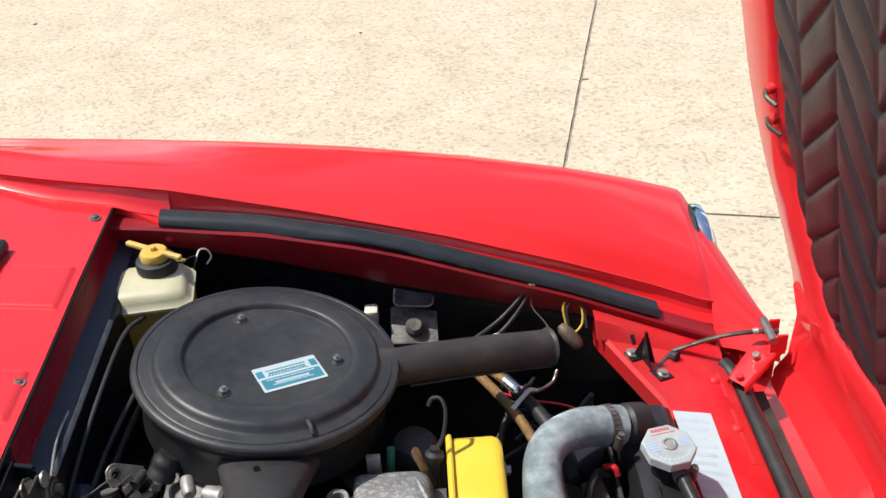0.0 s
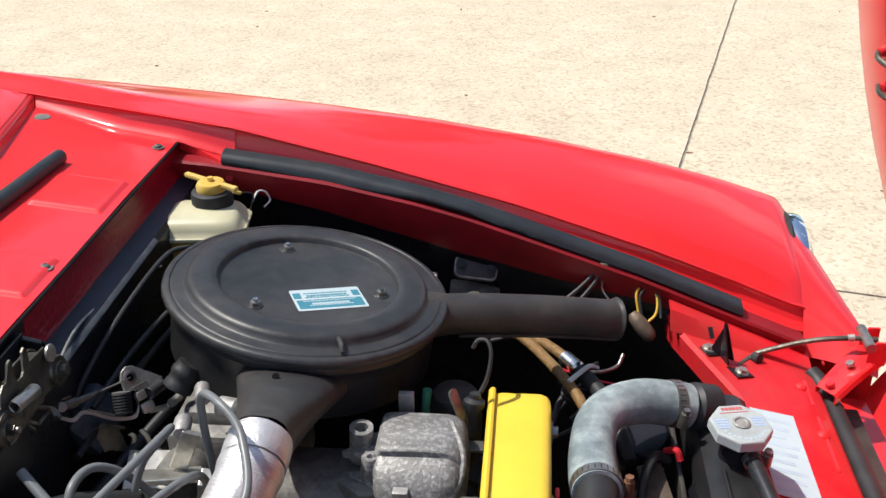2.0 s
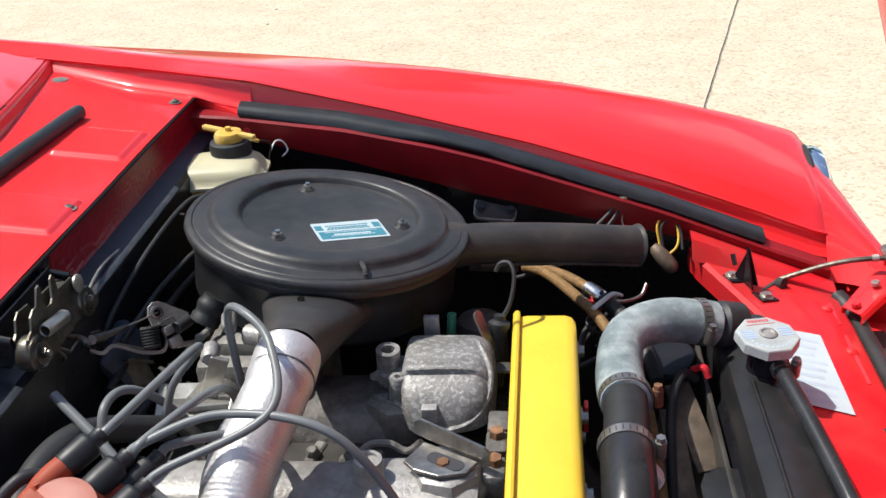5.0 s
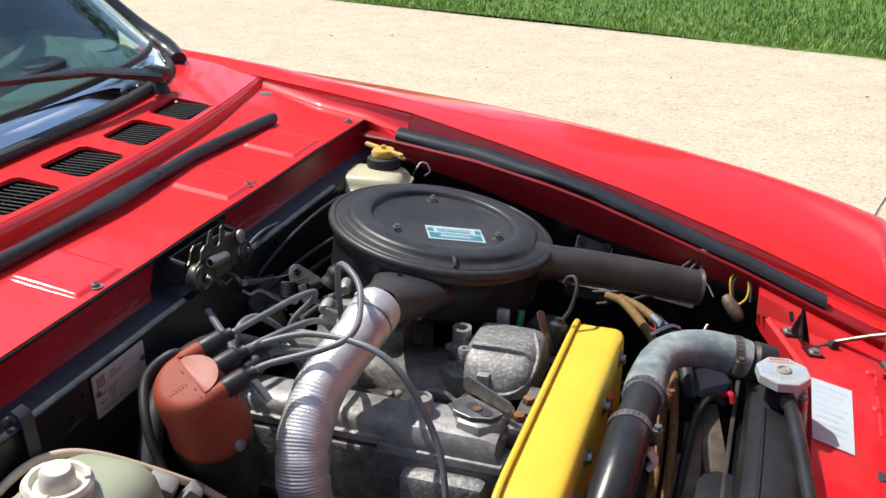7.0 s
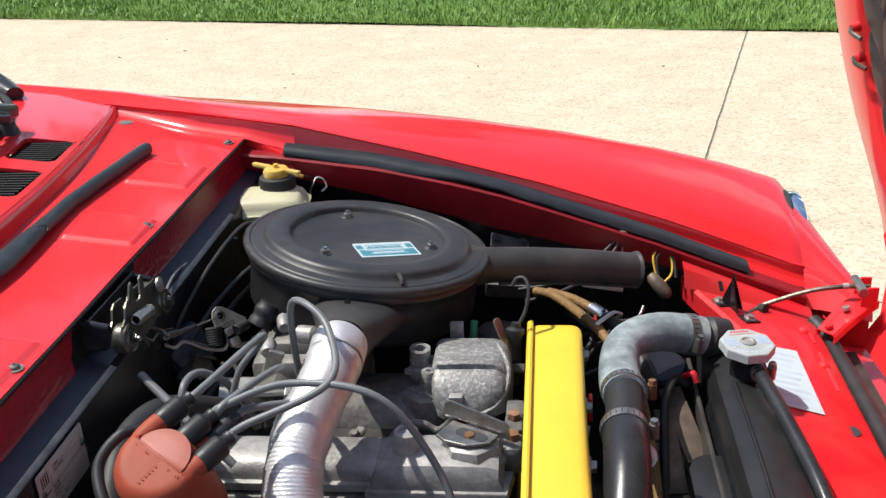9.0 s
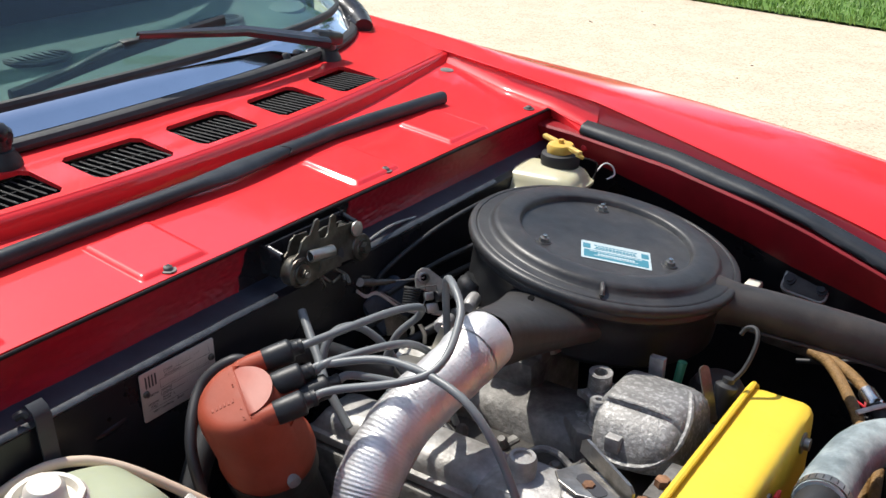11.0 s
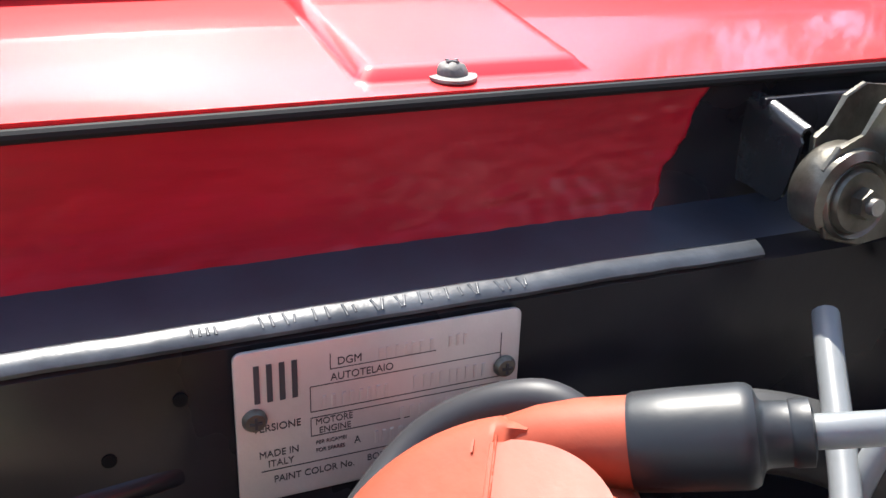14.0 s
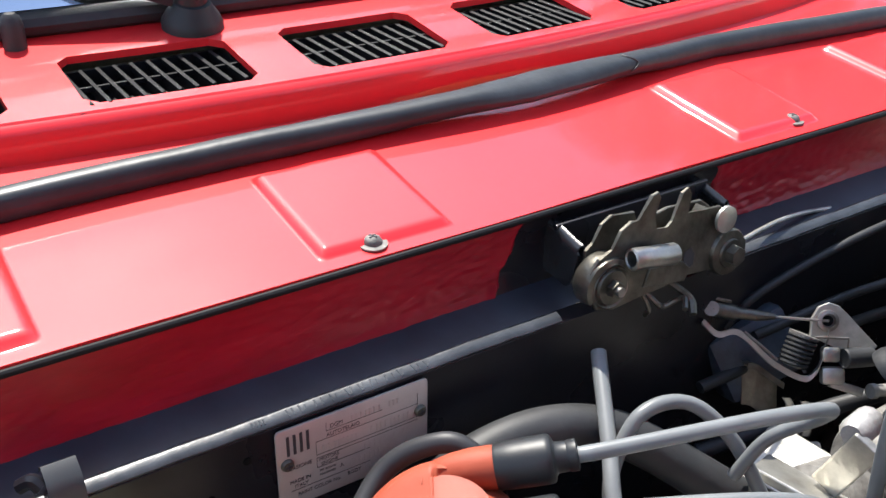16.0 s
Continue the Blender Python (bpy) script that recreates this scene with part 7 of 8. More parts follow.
for text, x, y, s in (("DGM", 0.0295, 0.0085, 0.0036), ("AUTOTELAIO", 0.0275, 0.0133, 0.0034), ("VERSIONE", 0.0045, 0.0262, 0.0034), ("MOTORE", 0.0228, 0.0272, 0.0030), ("ENGINE", 0.0238, 0.0302, 0.0030),
                      ("MADE IN", 0.0060, 0.0350, 0.0032), ("ITALY", 0.0085, 0.0384, 0.0032), ("PER RICAMBI", 0.0228, 0.0339, 0.0018), ("FOR SPARES", 0.0228, 0.0366, 0.0018), ("A", 0.0345, 0.0362, 0.0034),
                      ("PAINT COLOR No.", 0.0100, 0.0440, 0.0032), ("BODY", 0.0385, 0.0434, 0.0032)):
    lettering("lettering", text, s, on_plate(x, y), PRINT_DARK, sheet, depth=0.0001, squeeze=0.92)
rg = random.Random(8)
for y, x0, x1, h in ((0.0052, 0.042, 0.060, 0.0040), (0.0052, 0.064, 0.071, 0.0038), (0.0168, 0.053, 0.078, 0.0046), (0.0178, 0.025, 0.045, 0.0040), (0.0268, 0.049, 0.077, 0.0042), (0.0335, 0.041, 0.064, 0.0042), (0.0420, 0.049, 0.060, 0.003)):
    x = x0
    while x < x1:
        bm = B()
        prism(bm, [(x, -y - h), (x + 0.0011, -y - h), (x + 0.0011, -y), (x, -y)], 0.0007, 0.00105, PM @ Matrix.Translation((-0.044, 0.025, 0)), bevel=0.0001, seg=1)
        part("embossed_bar", bm, PLATE_AL, sheet)
        x += rg.choice((0.0024, 0.0028, 0.0032))
for x, y in ((0.0052, 0.0215), (0.0830, 0.0192)):
    bm = B()
    lathe(bm, [(0.0036, 0), (0.0036, 0.0008), (0.0028, 0.0020), (0.0, 0.0024)], on_plate(x, y).translation, (1, 0, 0), seg=20)
    sc = part("screw", bm, LATCH_METAL, plate, "tarnished cross-head screw")
    bm = B()
    box(bm, on_plate(x, y, 0.0031).translation, (0.0005, 0.0036, 0.0008))
    box(bm, on_plate(x, y, 0.0031).translation, (0.0005, 0.0008, 0.0036))
    part("cross_slot", bm, PRINT_DARK, sc, smooth=0)

# ---- bonnet latch on the cowl face ----
latch = thing("bonnet_latch", (0.10, 0.005, 0.86), "greasy zinc bonnet latch on black brackets", "latch")
for y, s in ((-0.043, 1), (0.080, -1)):
    bm = B()
    rows = []
    for x, z0, z1 in ((0.0870, 0.8625, 0.8885), (0.0920, 0.8612, 0.8878), (0.0990, 0.8614, 0.8866), (0.1060, 0.8606, 0.8850), (0.1120, 0.8600, 0.8836), (0.1160, 0.8630, 0.8828)):
        row = [Vector((x + 0.0004 * k * (x > 0.11), y - s * 0.0020 * (1 - k / 6) ** 2 + 0.0004 * noise.noise((x * 90, k, 0.0)), z0 + (z1 - z0) * k / 6)) for k in range(7)]
        row += [Vector((x + 0.0012, y + s * 0.0024 * (1 - math.cos(a)), z1 + 0.0034 * math.sin(a) * (1.2 if a < 1.8 else 1.0))) for a in lin(0.35, 5.0, 12)]
        rows.append(row)
    grid(bm, rows, thick=0.0012)
    part("bracket", bm, SHINY_BLACK, latch, "folded glossy black steel bracket", smooth=40)
bm = B()
box(bm, (0.0965, 0.018, 0.878), (0.004, 0.124, 0.030), bevel=0.001)
part("back_plate", bm, BLACK_PAINT, latch)
outline = ((-0.050, -0.006), (-0.048, 0.006), (-0.040, 0.013), (-0.030, 0.016), (-0.024, 0.026), (-0.016, 0.030), (-0.011, 0.029), (-0.001, 0.042), (0.004, 0.043), (0.006, 0.039), (0.001, 0.028),
           (0.003, 0.020), (0.012, 0.019), (0.016, 0.022), (0.023, 0.038), (0.028, 0.040), (0.031, 0.036), (0.028, 0.024), (0.040, 0.023), (0.056, 0.022), (0.064, 0.016), (0.068, 0.006),
           (0.076, -0.002), (0.079, -0.011), (0.074, -0.021), (0.062, -0.025), (0.050, -0.018), (0.030, -0.016), (0.010, -0.019), (-0.012, -0.020), (-0.028, -0.022), (-0.042, -0.018))
for x, dy in ((0.120, -0.004), (0.132, 0.0)):
    bm = B()
    prism(bm, [(max(a + dy, -0.046 if x > 0.13 else -0.040), b) for a, b in outline if x > 0.13 or b < 0.031], -0.0011, 0.0011, frame_from((x, 0, 0.872), (0, 1, 0), (1, 0, 0.10)), bevel=0.0005, seg=1)
    part("side_plate", bm, LATCH_METAL, latch, "greasy stamped plate", smooth=20)
bm = B()
rows = []
for a in lin(radians(55), radians(215), 18):
    rows.append([Vector((x, -0.0325 + (0.0160 - k) * math.cos(a), 0.8675 + (0.0160 - k) * math.sin(a))) for x, k in ((0.121, 0.001), (0.123, 0.0), (0.131, 0.0), (0.1335, 0.0005), (0.1345, 0.003))])
grid(bm, rows, thick=0.001)
part("wrap_plate", bm, LATCH_METAL, latch, "bright folded edge round the pivot", smooth=50)
bm = B()
lathe(bm, [(0.0135, -0.004), (0.0138, 0.001), (0.0128, 0.0025), (0.0112, 0.0012), (0.0102, 0.0036), (0.0, 0.0038)], (0.1340, -0.0325, 0.8670), (1, 0, 0.10), seg=32)
pc = part("pivot_washer", bm, LATCH_METAL, latch, "dished steel washer")
bolt(pc, (0.1375, -0.0325, 0.8672), (1, 0, 0.10), r=0.0056, h=0.0045, mat=LATCH_METAL, name="nut")
bm = B()
cyl(bm, (0.141, -0.0325, 0.8675), (0.1448, -0.0325, 0.8680), 0.0029, seg=12)
part("pivot_stud", bm, STEEL, pc)
bm = B()
lathe(bm, [(0.0150, -0.016), (0.0155, 0.0), (0.0145, 0.002), (0.0095, 0.0025), (0.0090, 0.004), (0.0, 0.004)], (0.1345, 0.064, 0.862), (1, 0, 0.10), seg=28)
rl = part("roller", bm, LATCH_METAL, latch, "dark latch roller")
bolt(rl, (0.1385, 0.064, 0.8624), (1, 0, 0.10), r=0.0068, h=0.006, mat=LATCH_METAL, name="nut")
bm = B()
lathe(bm, [(0.0044, 0.018), (0.0044, 0.0), (0.0052, -0.0006), (0.0064, 0.0), (0.0066, 0.002), (0.0066, 0.030), (0.0060, 0.031), (0.0, 0.031)], (0.1385, -0.0215, 0.8832), (0.12, 0.97, -0.10), seg=22, close=False)
ct = part("cross_tube", bm, STEEL, latch, "hollow steel cross tube")
bm = B()
cyl(bm, (0.1402, -0.007, 0.8818), (0.1403, -0.006, 0.8817), 0.0044, seg=16)
part("bore", bm, HOLE_BLACK, ct, smooth=0)
bm = B()
prism(bm, [(-0.004, -0.007), (0.003, -0.006), (0.0045, 0.001), (0.002, 0.006), (-0.003, 0.005), (-0.0045, 0.0)], 0.0, 0.0006, frame_from((0.1334, 0.031, 0.867), (0, 1, 0.12), (1, 0, 0.10)))
part("slot", bm, PRINT_DARK, latch, smooth=0)
bm = B()
lathe(bm, [(0.0085, 0.0), (0.0085, 0.0022), (0.006, 0.003), (0.0, 0.003)], (0.1335, 0.058, 0.886), (1, 0, 0.10), seg=20)
part("rivet", bm, ZINC, latch)
bm = B()
prism(bm, [(-0.018, -0.005), (0.016, -0.008), (0.020, 0.0), (0.012, 0.006), (-0.014, 0.006)], 0.0, 0.0022, frame_from((0.1332, 0.012, 0.862), (0, 1, -0.08), (1, 0, 0.10)), bevel=0.0005)
part("catch_pawl", bm, LATCH_METAL, latch, "worn catch pawl", smooth=20)
bm = B()
prism(bm, [(-0.006, -0.014), (0.006, -0.012), (0.010, 0.008), (0.0, 0.014), (-0.008, 0.006)], 0.0, 0.009, frame_from((0.1215, 0.046, 0.880), (0, 1, 0), (1, 0, 0.10)), bevel=0.0008)
part("catch_block", bm, LATCH_METAL, latch, smooth=20)
for pts, r in (([(0.13, 0.000, 0.852), (0.137, 0.006, 0.844), (0.134, 0.015, 0.838), (0.142, 0.022, 0.846), (0.150, 0.016, 0.844)], 0.0018), ([(0.13, 0.02, 0.852), (0.14, 0.03, 0.842), (0.148, 0.026, 0.836)], 0.0026), ([(0.132, -0.004, 0.853), (0.136, 0.0, 0.842), (0.131, 0.003, 0.834)], 0.0016)):
    bm = B()
    tube(bm, pts, r, seg=7)
    part("catch_spring", bm, LATCH_METAL, latch)

# clip on the firewall lip, cream washer tube and washer bottle
clip = thing("pipe_clip", (0.124, -0.335, 0.815), "grey sprung clip over the firewall edge", "clip")
bm = B()
rows = []
for y in (-0.3425, -0.3275):
    rows.append([Vector((x, y, z)) for x, z in ((0.112, 0.860), (0.120, 0.866), (0.128, 0.862), (0.1315, 0.855), (0.1315, 0.84), (0.1335, 0.818), (0.136, 0.804))])
grid(bm, rows, thick=0.0018)
part("strap", bm, CLIP_GREY, clip, smooth=50)
bm = B()
tube(bm, [(0.118, -0.352, 0.858), (0.121, -0.347, 0.861), (0.124, -0.344, 0.858)], 0.0035, seg=8)
part("putty", bm, BLACK_PAINT, clip)
bm = B()
tube(bm, [(0.120, -0.44, 0.775), (0.128, -0.385, 0.806), (0.141, -0.338, 0.815), (0.165, -0.293, 0.795), (0.225, -0.238, 0.739), (0.25, -0.21, 0.70)], 0.0046, n=60, seg=12)
tagged(part("washer_tube", bm, TUBE_CREAM, smooth=60), "cream plastic washer tube held by the clip", "tube")
wb = thing("washer_bottle", (0.20, -0.385, 0.55), "milky green plastic washer bottle with an off-white cap", "washer bottle")
bm = B()
rows = []
for z, k in ((0.56, 0.9), (0.60, 0.97), (0.72, 1.0), (0.770, 0.99), (0.792, 0.95), (0.808, 0.84), (0.817, 0.68), (0.822, 0.48), (0.824, 0.30)):
    rows.append([Vector((0.20 + 0.062 * k * q[0] / 0.5, -0.382 + 0.092 * k * q[1] / 0.5, z)) for q in round_rect(1, 1, 0.32, 8)] )
for r in rows:
    r.append(r[0])
grid(bm, rows)
bmesh.ops.remove_doubles(bm, verts=bm.verts, dist=0.0003)
part("bottle", bm, GREEN_BOTTLE, wb, smooth=60)
bm = B()
lathe(bm, [(0.030, 0.0), (0.031, 0.012), (0.028, 0.016), (0.024, 0.016), (0.022, 0.010), (0.0165, 0.010), (0.015, 0.024), (0.012, 0.028), (0.0, 0.029)], (0.20, -0.385, 0.824), (0.1, 0, 1), seg=36)
cp = part("cap", bm, OFFWHITE, wb, "ribbed off-white cap", smooth=40)
for a in (40, 160, 280):
    bm = B()
    box(bm, (0.20 + 0.0265 * math.cos(radians(a)), -0.385 + 0.0265 * math.sin(radians(a)), 0.839), (0.006, 0.014, 0.004), Euler((0, 0, radians(a))).to_matrix(), bevel=0.001)
    part("grip", bm, OFFWHITE, cp)

# ---- brake fluid reservoir ----
res = thing("fluid_reservoir", (0.158, 0.448, 0.70), "cream plastic fluid reservoir with a yellow winged cap", "reservoir")
RX = frame_from((0.149, 0.445, 0.0), (1, 0.10, 0), (0, 0, 1))


def res_ring(z, k, kx=1.0):
    r = [RX @ Vector((0.108 * k * kx * q[0], 0.080 * k * q[1], z)) for q in round_rect(1, 1, 0.16, 5)]
    return r + [r[0]]


bm = B()
grid(bm, [res_ring(z, k) for z, k in ((0.8240, 1.06), (0.8255, 1.15), (0.8295, 1.15), (0.8310, 1.08), (0.838, 1.02), (0.844, 0.95), (0.848, 0.85), (0.851, 0.60), (0.8525, 0.28), (0.8525, 0.05))])
part("tank", bm, CREAM, res, "cream upper tank", smooth=50)
bm = B()
grid(bm, [res_ring(z, k) for z, k in ((0.69, 0.92), (0.70, 0.98), (0.75, 1.02), (0.8240, 1.05))])
part("filled_part", bm, FLUID, res, "amber fluid showing through", smooth=50)
bm = B()
lathe(bm, [(0.027, 0.0), (0.0275, 0.012), (0.026, 0.018), (0.020, 0.020)], (0.162, 0.467, 0.849), (0, 0, 1), seg=30)
part("collar", bm, RUBBER, res, "black rubber collar")
bm = B()
lathe(bm, [(0.019, 0.0), (0.0195, 0.008), (0.017, 0.012), (0.0, 0.013)], (0.162, 0.467, 0.868), (0, 0, 1), seg=26)
box(bm, (0.161, 0.472, 0.8775), (0.094, 0.0085, 0.007), Euler((0, 0, radians(-29))).to_matrix(), bevel=0.0025)
lathe(bm, [(0.004, 0), (0.004, 0.006), (0, 0.007)], (0.162, 0.468, 0.880), (0, 0, 1), seg=12)
part("winged_cap", bm, OLD_YELLOW, res, "aged yellow cap with wings", smooth=40)
bm = B()
tube(bm, [(0.196, 0.450, 0.875), (0.202, 0.449, 0.874), (0.206, 0.451, 0.872)], 0.0026, seg=10)
part("lead_plug", bm, OLD_YELLOW, res)
bm = B()
tube(bm, [(0.206, 0.451, 0.872), (0.210, 0.466, 0.866), (0.212, 0.482, 0.856), (0.208, 0.488, 0.842), (0.200, 0.486, 0.815)], 0.0012, seg=7, n=40)
tagged(part("sensor_wire", bm, WIRE_BLACK, smooth=60), "thin black wire from the reservoir cap", "wire")
bm = B()
tube(bm, [(0.208, 0.488, 0.842), (0.212, 0.505, 0.850), (0.220, 0.514, 0.845), (0.225, 0.512, 0.834), (0.220, 0.500, 0.830)], 0.0013, seg=7, n=40)
tagged(part("sensor_wire", bm, WHITE_WIRE, smooth=60), "thin white looped wire by the reservoir", "wire")
bm = B()
lathe(bm, [(0.0065, 0), (0.0065, 0.006), (0.004, 0.010), (0, 0.011)], (0.168, 0.535, 0.858), (0, -1, 0.1), seg=14)
tagged(part("rubber_plug", bm, RED_PLASTIC), "small red plug in the inner wing", "plug")

# ---- electrical bits on the far inner wing ----
rel = thing("voltage_regulator", (0.50, 0.535, 0.66), "grey regulator box with two studs on the inner wing", "regulator")
bm = B()
m = frame_from((0.505, 0.514, 0.738), (1, 0.06, -0.15), (0.1, -0.75, 0.62))
prism(bm, round_rect(0.060, 0.032, 0.009), -0.010, 0.001, m, bevel=0.001)
rb = part("base_plate", bm, CLEAN_AL, rel)
bm = B()
prism(bm, round_rect(0.055, 0.027, 0.007), 0.001, 0.0022, m, bevel=0.0008)
part("face", bm, ENAMEL_WORN, rb, "worn black face")
for x in (-0.021, 0.021):
    q = m @ Vector((x, 0.001, 0.002))
    bm = B()
    lathe(bm, [(0.0075, 0), (0.0075, 0.003), (0.004, 0.003), (0.004, 0.007), (0, 0.007)], q, m.to_3x3() @ Vector((0, 0, 1)), seg=14)
    part("stud", bm, WIRE_BLACK, rel)
bm = B()
m2 = frame_from((0.503, 0.502, 0.692), (1, 0.08, -0.15), (0.1, -0.5, 0.85))
prism(bm, round_rect(0.070, 0.060, 0.004), -0.03, 0.004, m2, bevel=0.002)
lathe(bm, [(0.014, 0), (0.014, 0.01), (0.009, 0.016), (0, 0.016)], m2 @ Vector((0, -0.006, 0.004)), m2.to_3x3() @ Vector((0, 0, 1)), seg=18)
part("case", bm, DIRTY_AL, rel, "dull metal case")
bm = B()
box(bm, (0.442, 0.50, 0.72), (0.02, 0.022, 0.024), bevel=0.003)
tagged(part("connector_block", bm, OFFWHITE), "cream wiring connector behind the air cleaner", "connector")
wiring = [
    ([(0.677, 0.498, 0.757), (0.665, 0.485, 0.735), (0.63, 0.46, 0.705), (0.58, 0.43, 0.69), (0.53, 0.42, 0.68)], 0.0032, WIRE_BLACK),
    ([(0.672, 0.498, 0.757), (0.655, 0.485, 0.738), (0.62, 0.465, 0.715), (0.57, 0.44, 0.70), (0.52, 0.44, 0.69)], 0.0030, WIRE_BLACK),
    ([(0.682, 0.496, 0.755), (0.676, 0.486, 0.728), (0.692, 0.47, 0.71), (0.70, 0.46, 0.70)], 0.0014, STEEL),
    ([(0.725, 0.470, 0.700), (0.722, 0.482, 0.725), (0.735, 0.490, 0.735), (0.748, 0.482, 0.722), (0.748, 0.468, 0.702), (0.735, 0.460, 0.690)], 0.0019, AMBER_WIRE),
    ([(0.729, 0.466, 0.698), (0.727, 0.480, 0.722), (0.741, 0.486, 0.731), (0.752, 0.478, 0.718), (0.754, 0.462, 0.698)], 0.0022, WIRE_BLACK),
    ([(0.61, 0.34, 0.70), (0.65, 0.33, 0.69), (0.70, 0.32, 0.685), (0.74, 0.31, 0.67)], 0.0018, RED_PLASTIC),
    ([(0.62, 0.36, 0.69), (0.66, 0.35, 0.685), (0.69, 0.37, 0.68), (0.70, 0.385, 0.69)], 0.0026, STEEL),
]
for pts, r, mat in wiring:
    bm = B()
    tube(bm, pts, r, n=36, seg=8)
    nm = {"amber_wire": "amber looped wire", "red_plastic": "red wire", "black_cable": "black wire", "dull_steel": "bare metal line", "cream_tube": "thin cream wire"}[mat.name]
    tagged(part("wire", bm, mat, smooth=60), nm + " in the far side of the bay", "wire", "loose wiring")
bm = B()
box(bm, (0.677, 0.494, 0.760), (0.011, 0.010, 0.008), bevel=0.002)
box(bm, (0.684, 0.496, 0.757), (0.010, 0.006, 0.008), bevel=0.001)
tagged(part("terminal", bm, CREAM), "cream spade connector on the inner wing", "connector")
bm = B()
lathe(bm, [(0.005, 0), (0.009, 0.006), (0.011, 0.022), (0.010, 0.038), (0.006, 0.044), (0, 0.046)], (0.716, 0.470, 0.700), (0.6, -0.45, -0.6), seg=24)
tagged(part("horn", bm, STRUT), "dirty brown horn shell by the inner wing", "horn")
bm = B()
box(bm, (0.645, 0.44, 0.70), (0.06, 0.02, 0.012), Euler((0, 0.1, -0.1)).to_matrix(), bevel=0.002)
tagged(part("fuse_strip", bm, OFFWHITE), "grimy cream fuse strip behind the snorkel", "fuse strip")

# ---- fuel hoses in front of the engine ----
bm = B()
tube(bm, [(0.545, 0.425, 0.695), (0.572, 0.400, 0.700), (0.608, 0.343, 0.700), (0.641, 0.276, 0.698), (0.660, 0.220, 0.682), (0.667, 0.15, 0.655), (0.67, 0.06, 0.62), (0.66, -0.02, 0.58)], 0.0068, n=70, seg=12)
tagged(part("braided_hose", bm, BROWN_PIPE, smooth=60), "brown braided fuel hose in front of the engine", "hose")
bm = B()
tube(bm, [(0.565, 0.425, 0.694), (0.593, 0.397, 0.699), (0.612, 0.376, 0.700), (0.628, 0.355, 0.700)], 0.0066, seg=12)
bh = tagged(part("fuel_joint", bm, BROWN_PIPE, smooth=60), "brown fuel hose joined to a metal filter", "hose")
bm = B()
lathe(bm, [(0.007, 0), (0.010, 0.003), (0.010, 0.03), (0.007, 0.034), (0.006, 0.05)], (0.624, 0.360, 0.700), (0.55, -0.83, 0.0), seg=16)
part("metal_union", bm, BRIGHT_STEEL, bh)
bm = B()
tube(bm, [(0.643, 0.330, 0.700), (0.664, 0.292, 0.699), (0.682, 0.25, 0.690), (0.695, 0.20, 0.67)], 0.0095, seg=14)
part("rubber_sleeve", bm, RUBBER, bh, "black rubber sleeve")
bm = B()
tube(bm, [(0.665, 0.330, 0.706), (0.655, 0.326, 0.711), (0.643, 0.312, 0.711), (0.629, 0.296, 0.708)], 0.0036, seg=8, squash=0.6)
part("tie_strap", bm, WHITE_WIRE, bh)
# dipstick with its loop, dark sender and steel tab
dip = thing("dipstick", (0.529, 0.169, 0.70), "grey hooked dipstick in a black tube", "dipstick")
bm = B()
tube(bm, [(0.528, 0.168, 0.775), (0.537, 0.178, 0.790), (0.541, 0.192, 0.812), (0.536, 0.203, 0.822), (0.526, 0.206, 0.820), (0.521, 0.203, 0.812)], 0.0024, seg=9, n=40)
part("wire_loop", bm, RUBBER, dip)
bm = B()
lathe(bm, [(0.0095, -0.06), (0.0095, 0.0), (0.0115, 0.004), (0.0115, 0.010), (0.006, 0.013), (0.006, 0.018)], (0.524, 0.163, 0.762), (0.1, 0.25, 1), seg=18)
part("tube_top", bm, RUBBER, dip)
bm = B()
prism(bm, round_rect(0.012, 0.058, 0.0055), -0.0012, 0.0012, frame_from((0.512, 0.150, 0.765), (0.5, 0.85, 0.0), (0.75, -0.45, 0.4)))
box(bm, (0.525, 0.135, 0.735), (0.022, 0.016, 0.003))
part("steel_tab", bm, STEEL, dip, "bare steel tab", smooth=20)
bm = B()
lathe(bm, [(0.030, -0.05), (0.030, 0.0), (0.024, 0.01), (0.0, 0.013)], (0.50, 0.215, 0.735), (0, 0, 1), seg=26)
tagged(part("fuel_pump", bm, BLACK_GREASY), "dark greasy fuel pump dome under the snorkel", "fuel pump")
bm = B()
tube(bm, [(0.47, 0.17, 0.70), (0.472, 0.165, 0.745), (0.475, 0.17, 0.78)], 0.005, seg=8)
tagged(part("sender_wire", bm, GREEN_WIRE), "dark green sleeved wire by the housing", "wire")

# ---- cooling: radiator, elbow, clamps, cap ----
rad = thing("radiator", (0.795, 0.02, 0.28), "black radiator with filler neck and octagonal cap", "radiator")
bm = B()
rows = []
for y, k in ((-0.27, 0.4), (-0.268, 0.9), (-0.25, 1.0), (0.0, 1.0), (0.16, 1.0), (0.26, 1.0), (0.292, 0.94), (0.297, 0.5)):
    f = 0.016
    rows.append([Vector((0.800 + a, y, 0.672 + b * k)) for a, b in ((-0.036, -0.03), (-0.036, 0.012), (-0.030, 0.026), (-0.014, 0.034), (0.006 + f, 0.030), (0.018 + f, 0.022), (0.024 + f, 0.006), (0.026 + f, -0.04))])
grid(bm, rows)
part("top_tank", bm, TANK_BLACK, rad, "black painted top tank", smooth=40)
for x, z, r in ((0.787, 0.7065, 0.0022), (0.815, 0.7000, 0.0018)):
    bm = B()
    tube(bm, [(x + 0.001 * math.sin(k), 0.15 - 0.08 * k, z) for k in range(6)], r, seg=8)
    part("tank_ridge", bm, TANK_BLACK, rad, smooth=60)
bm = B()
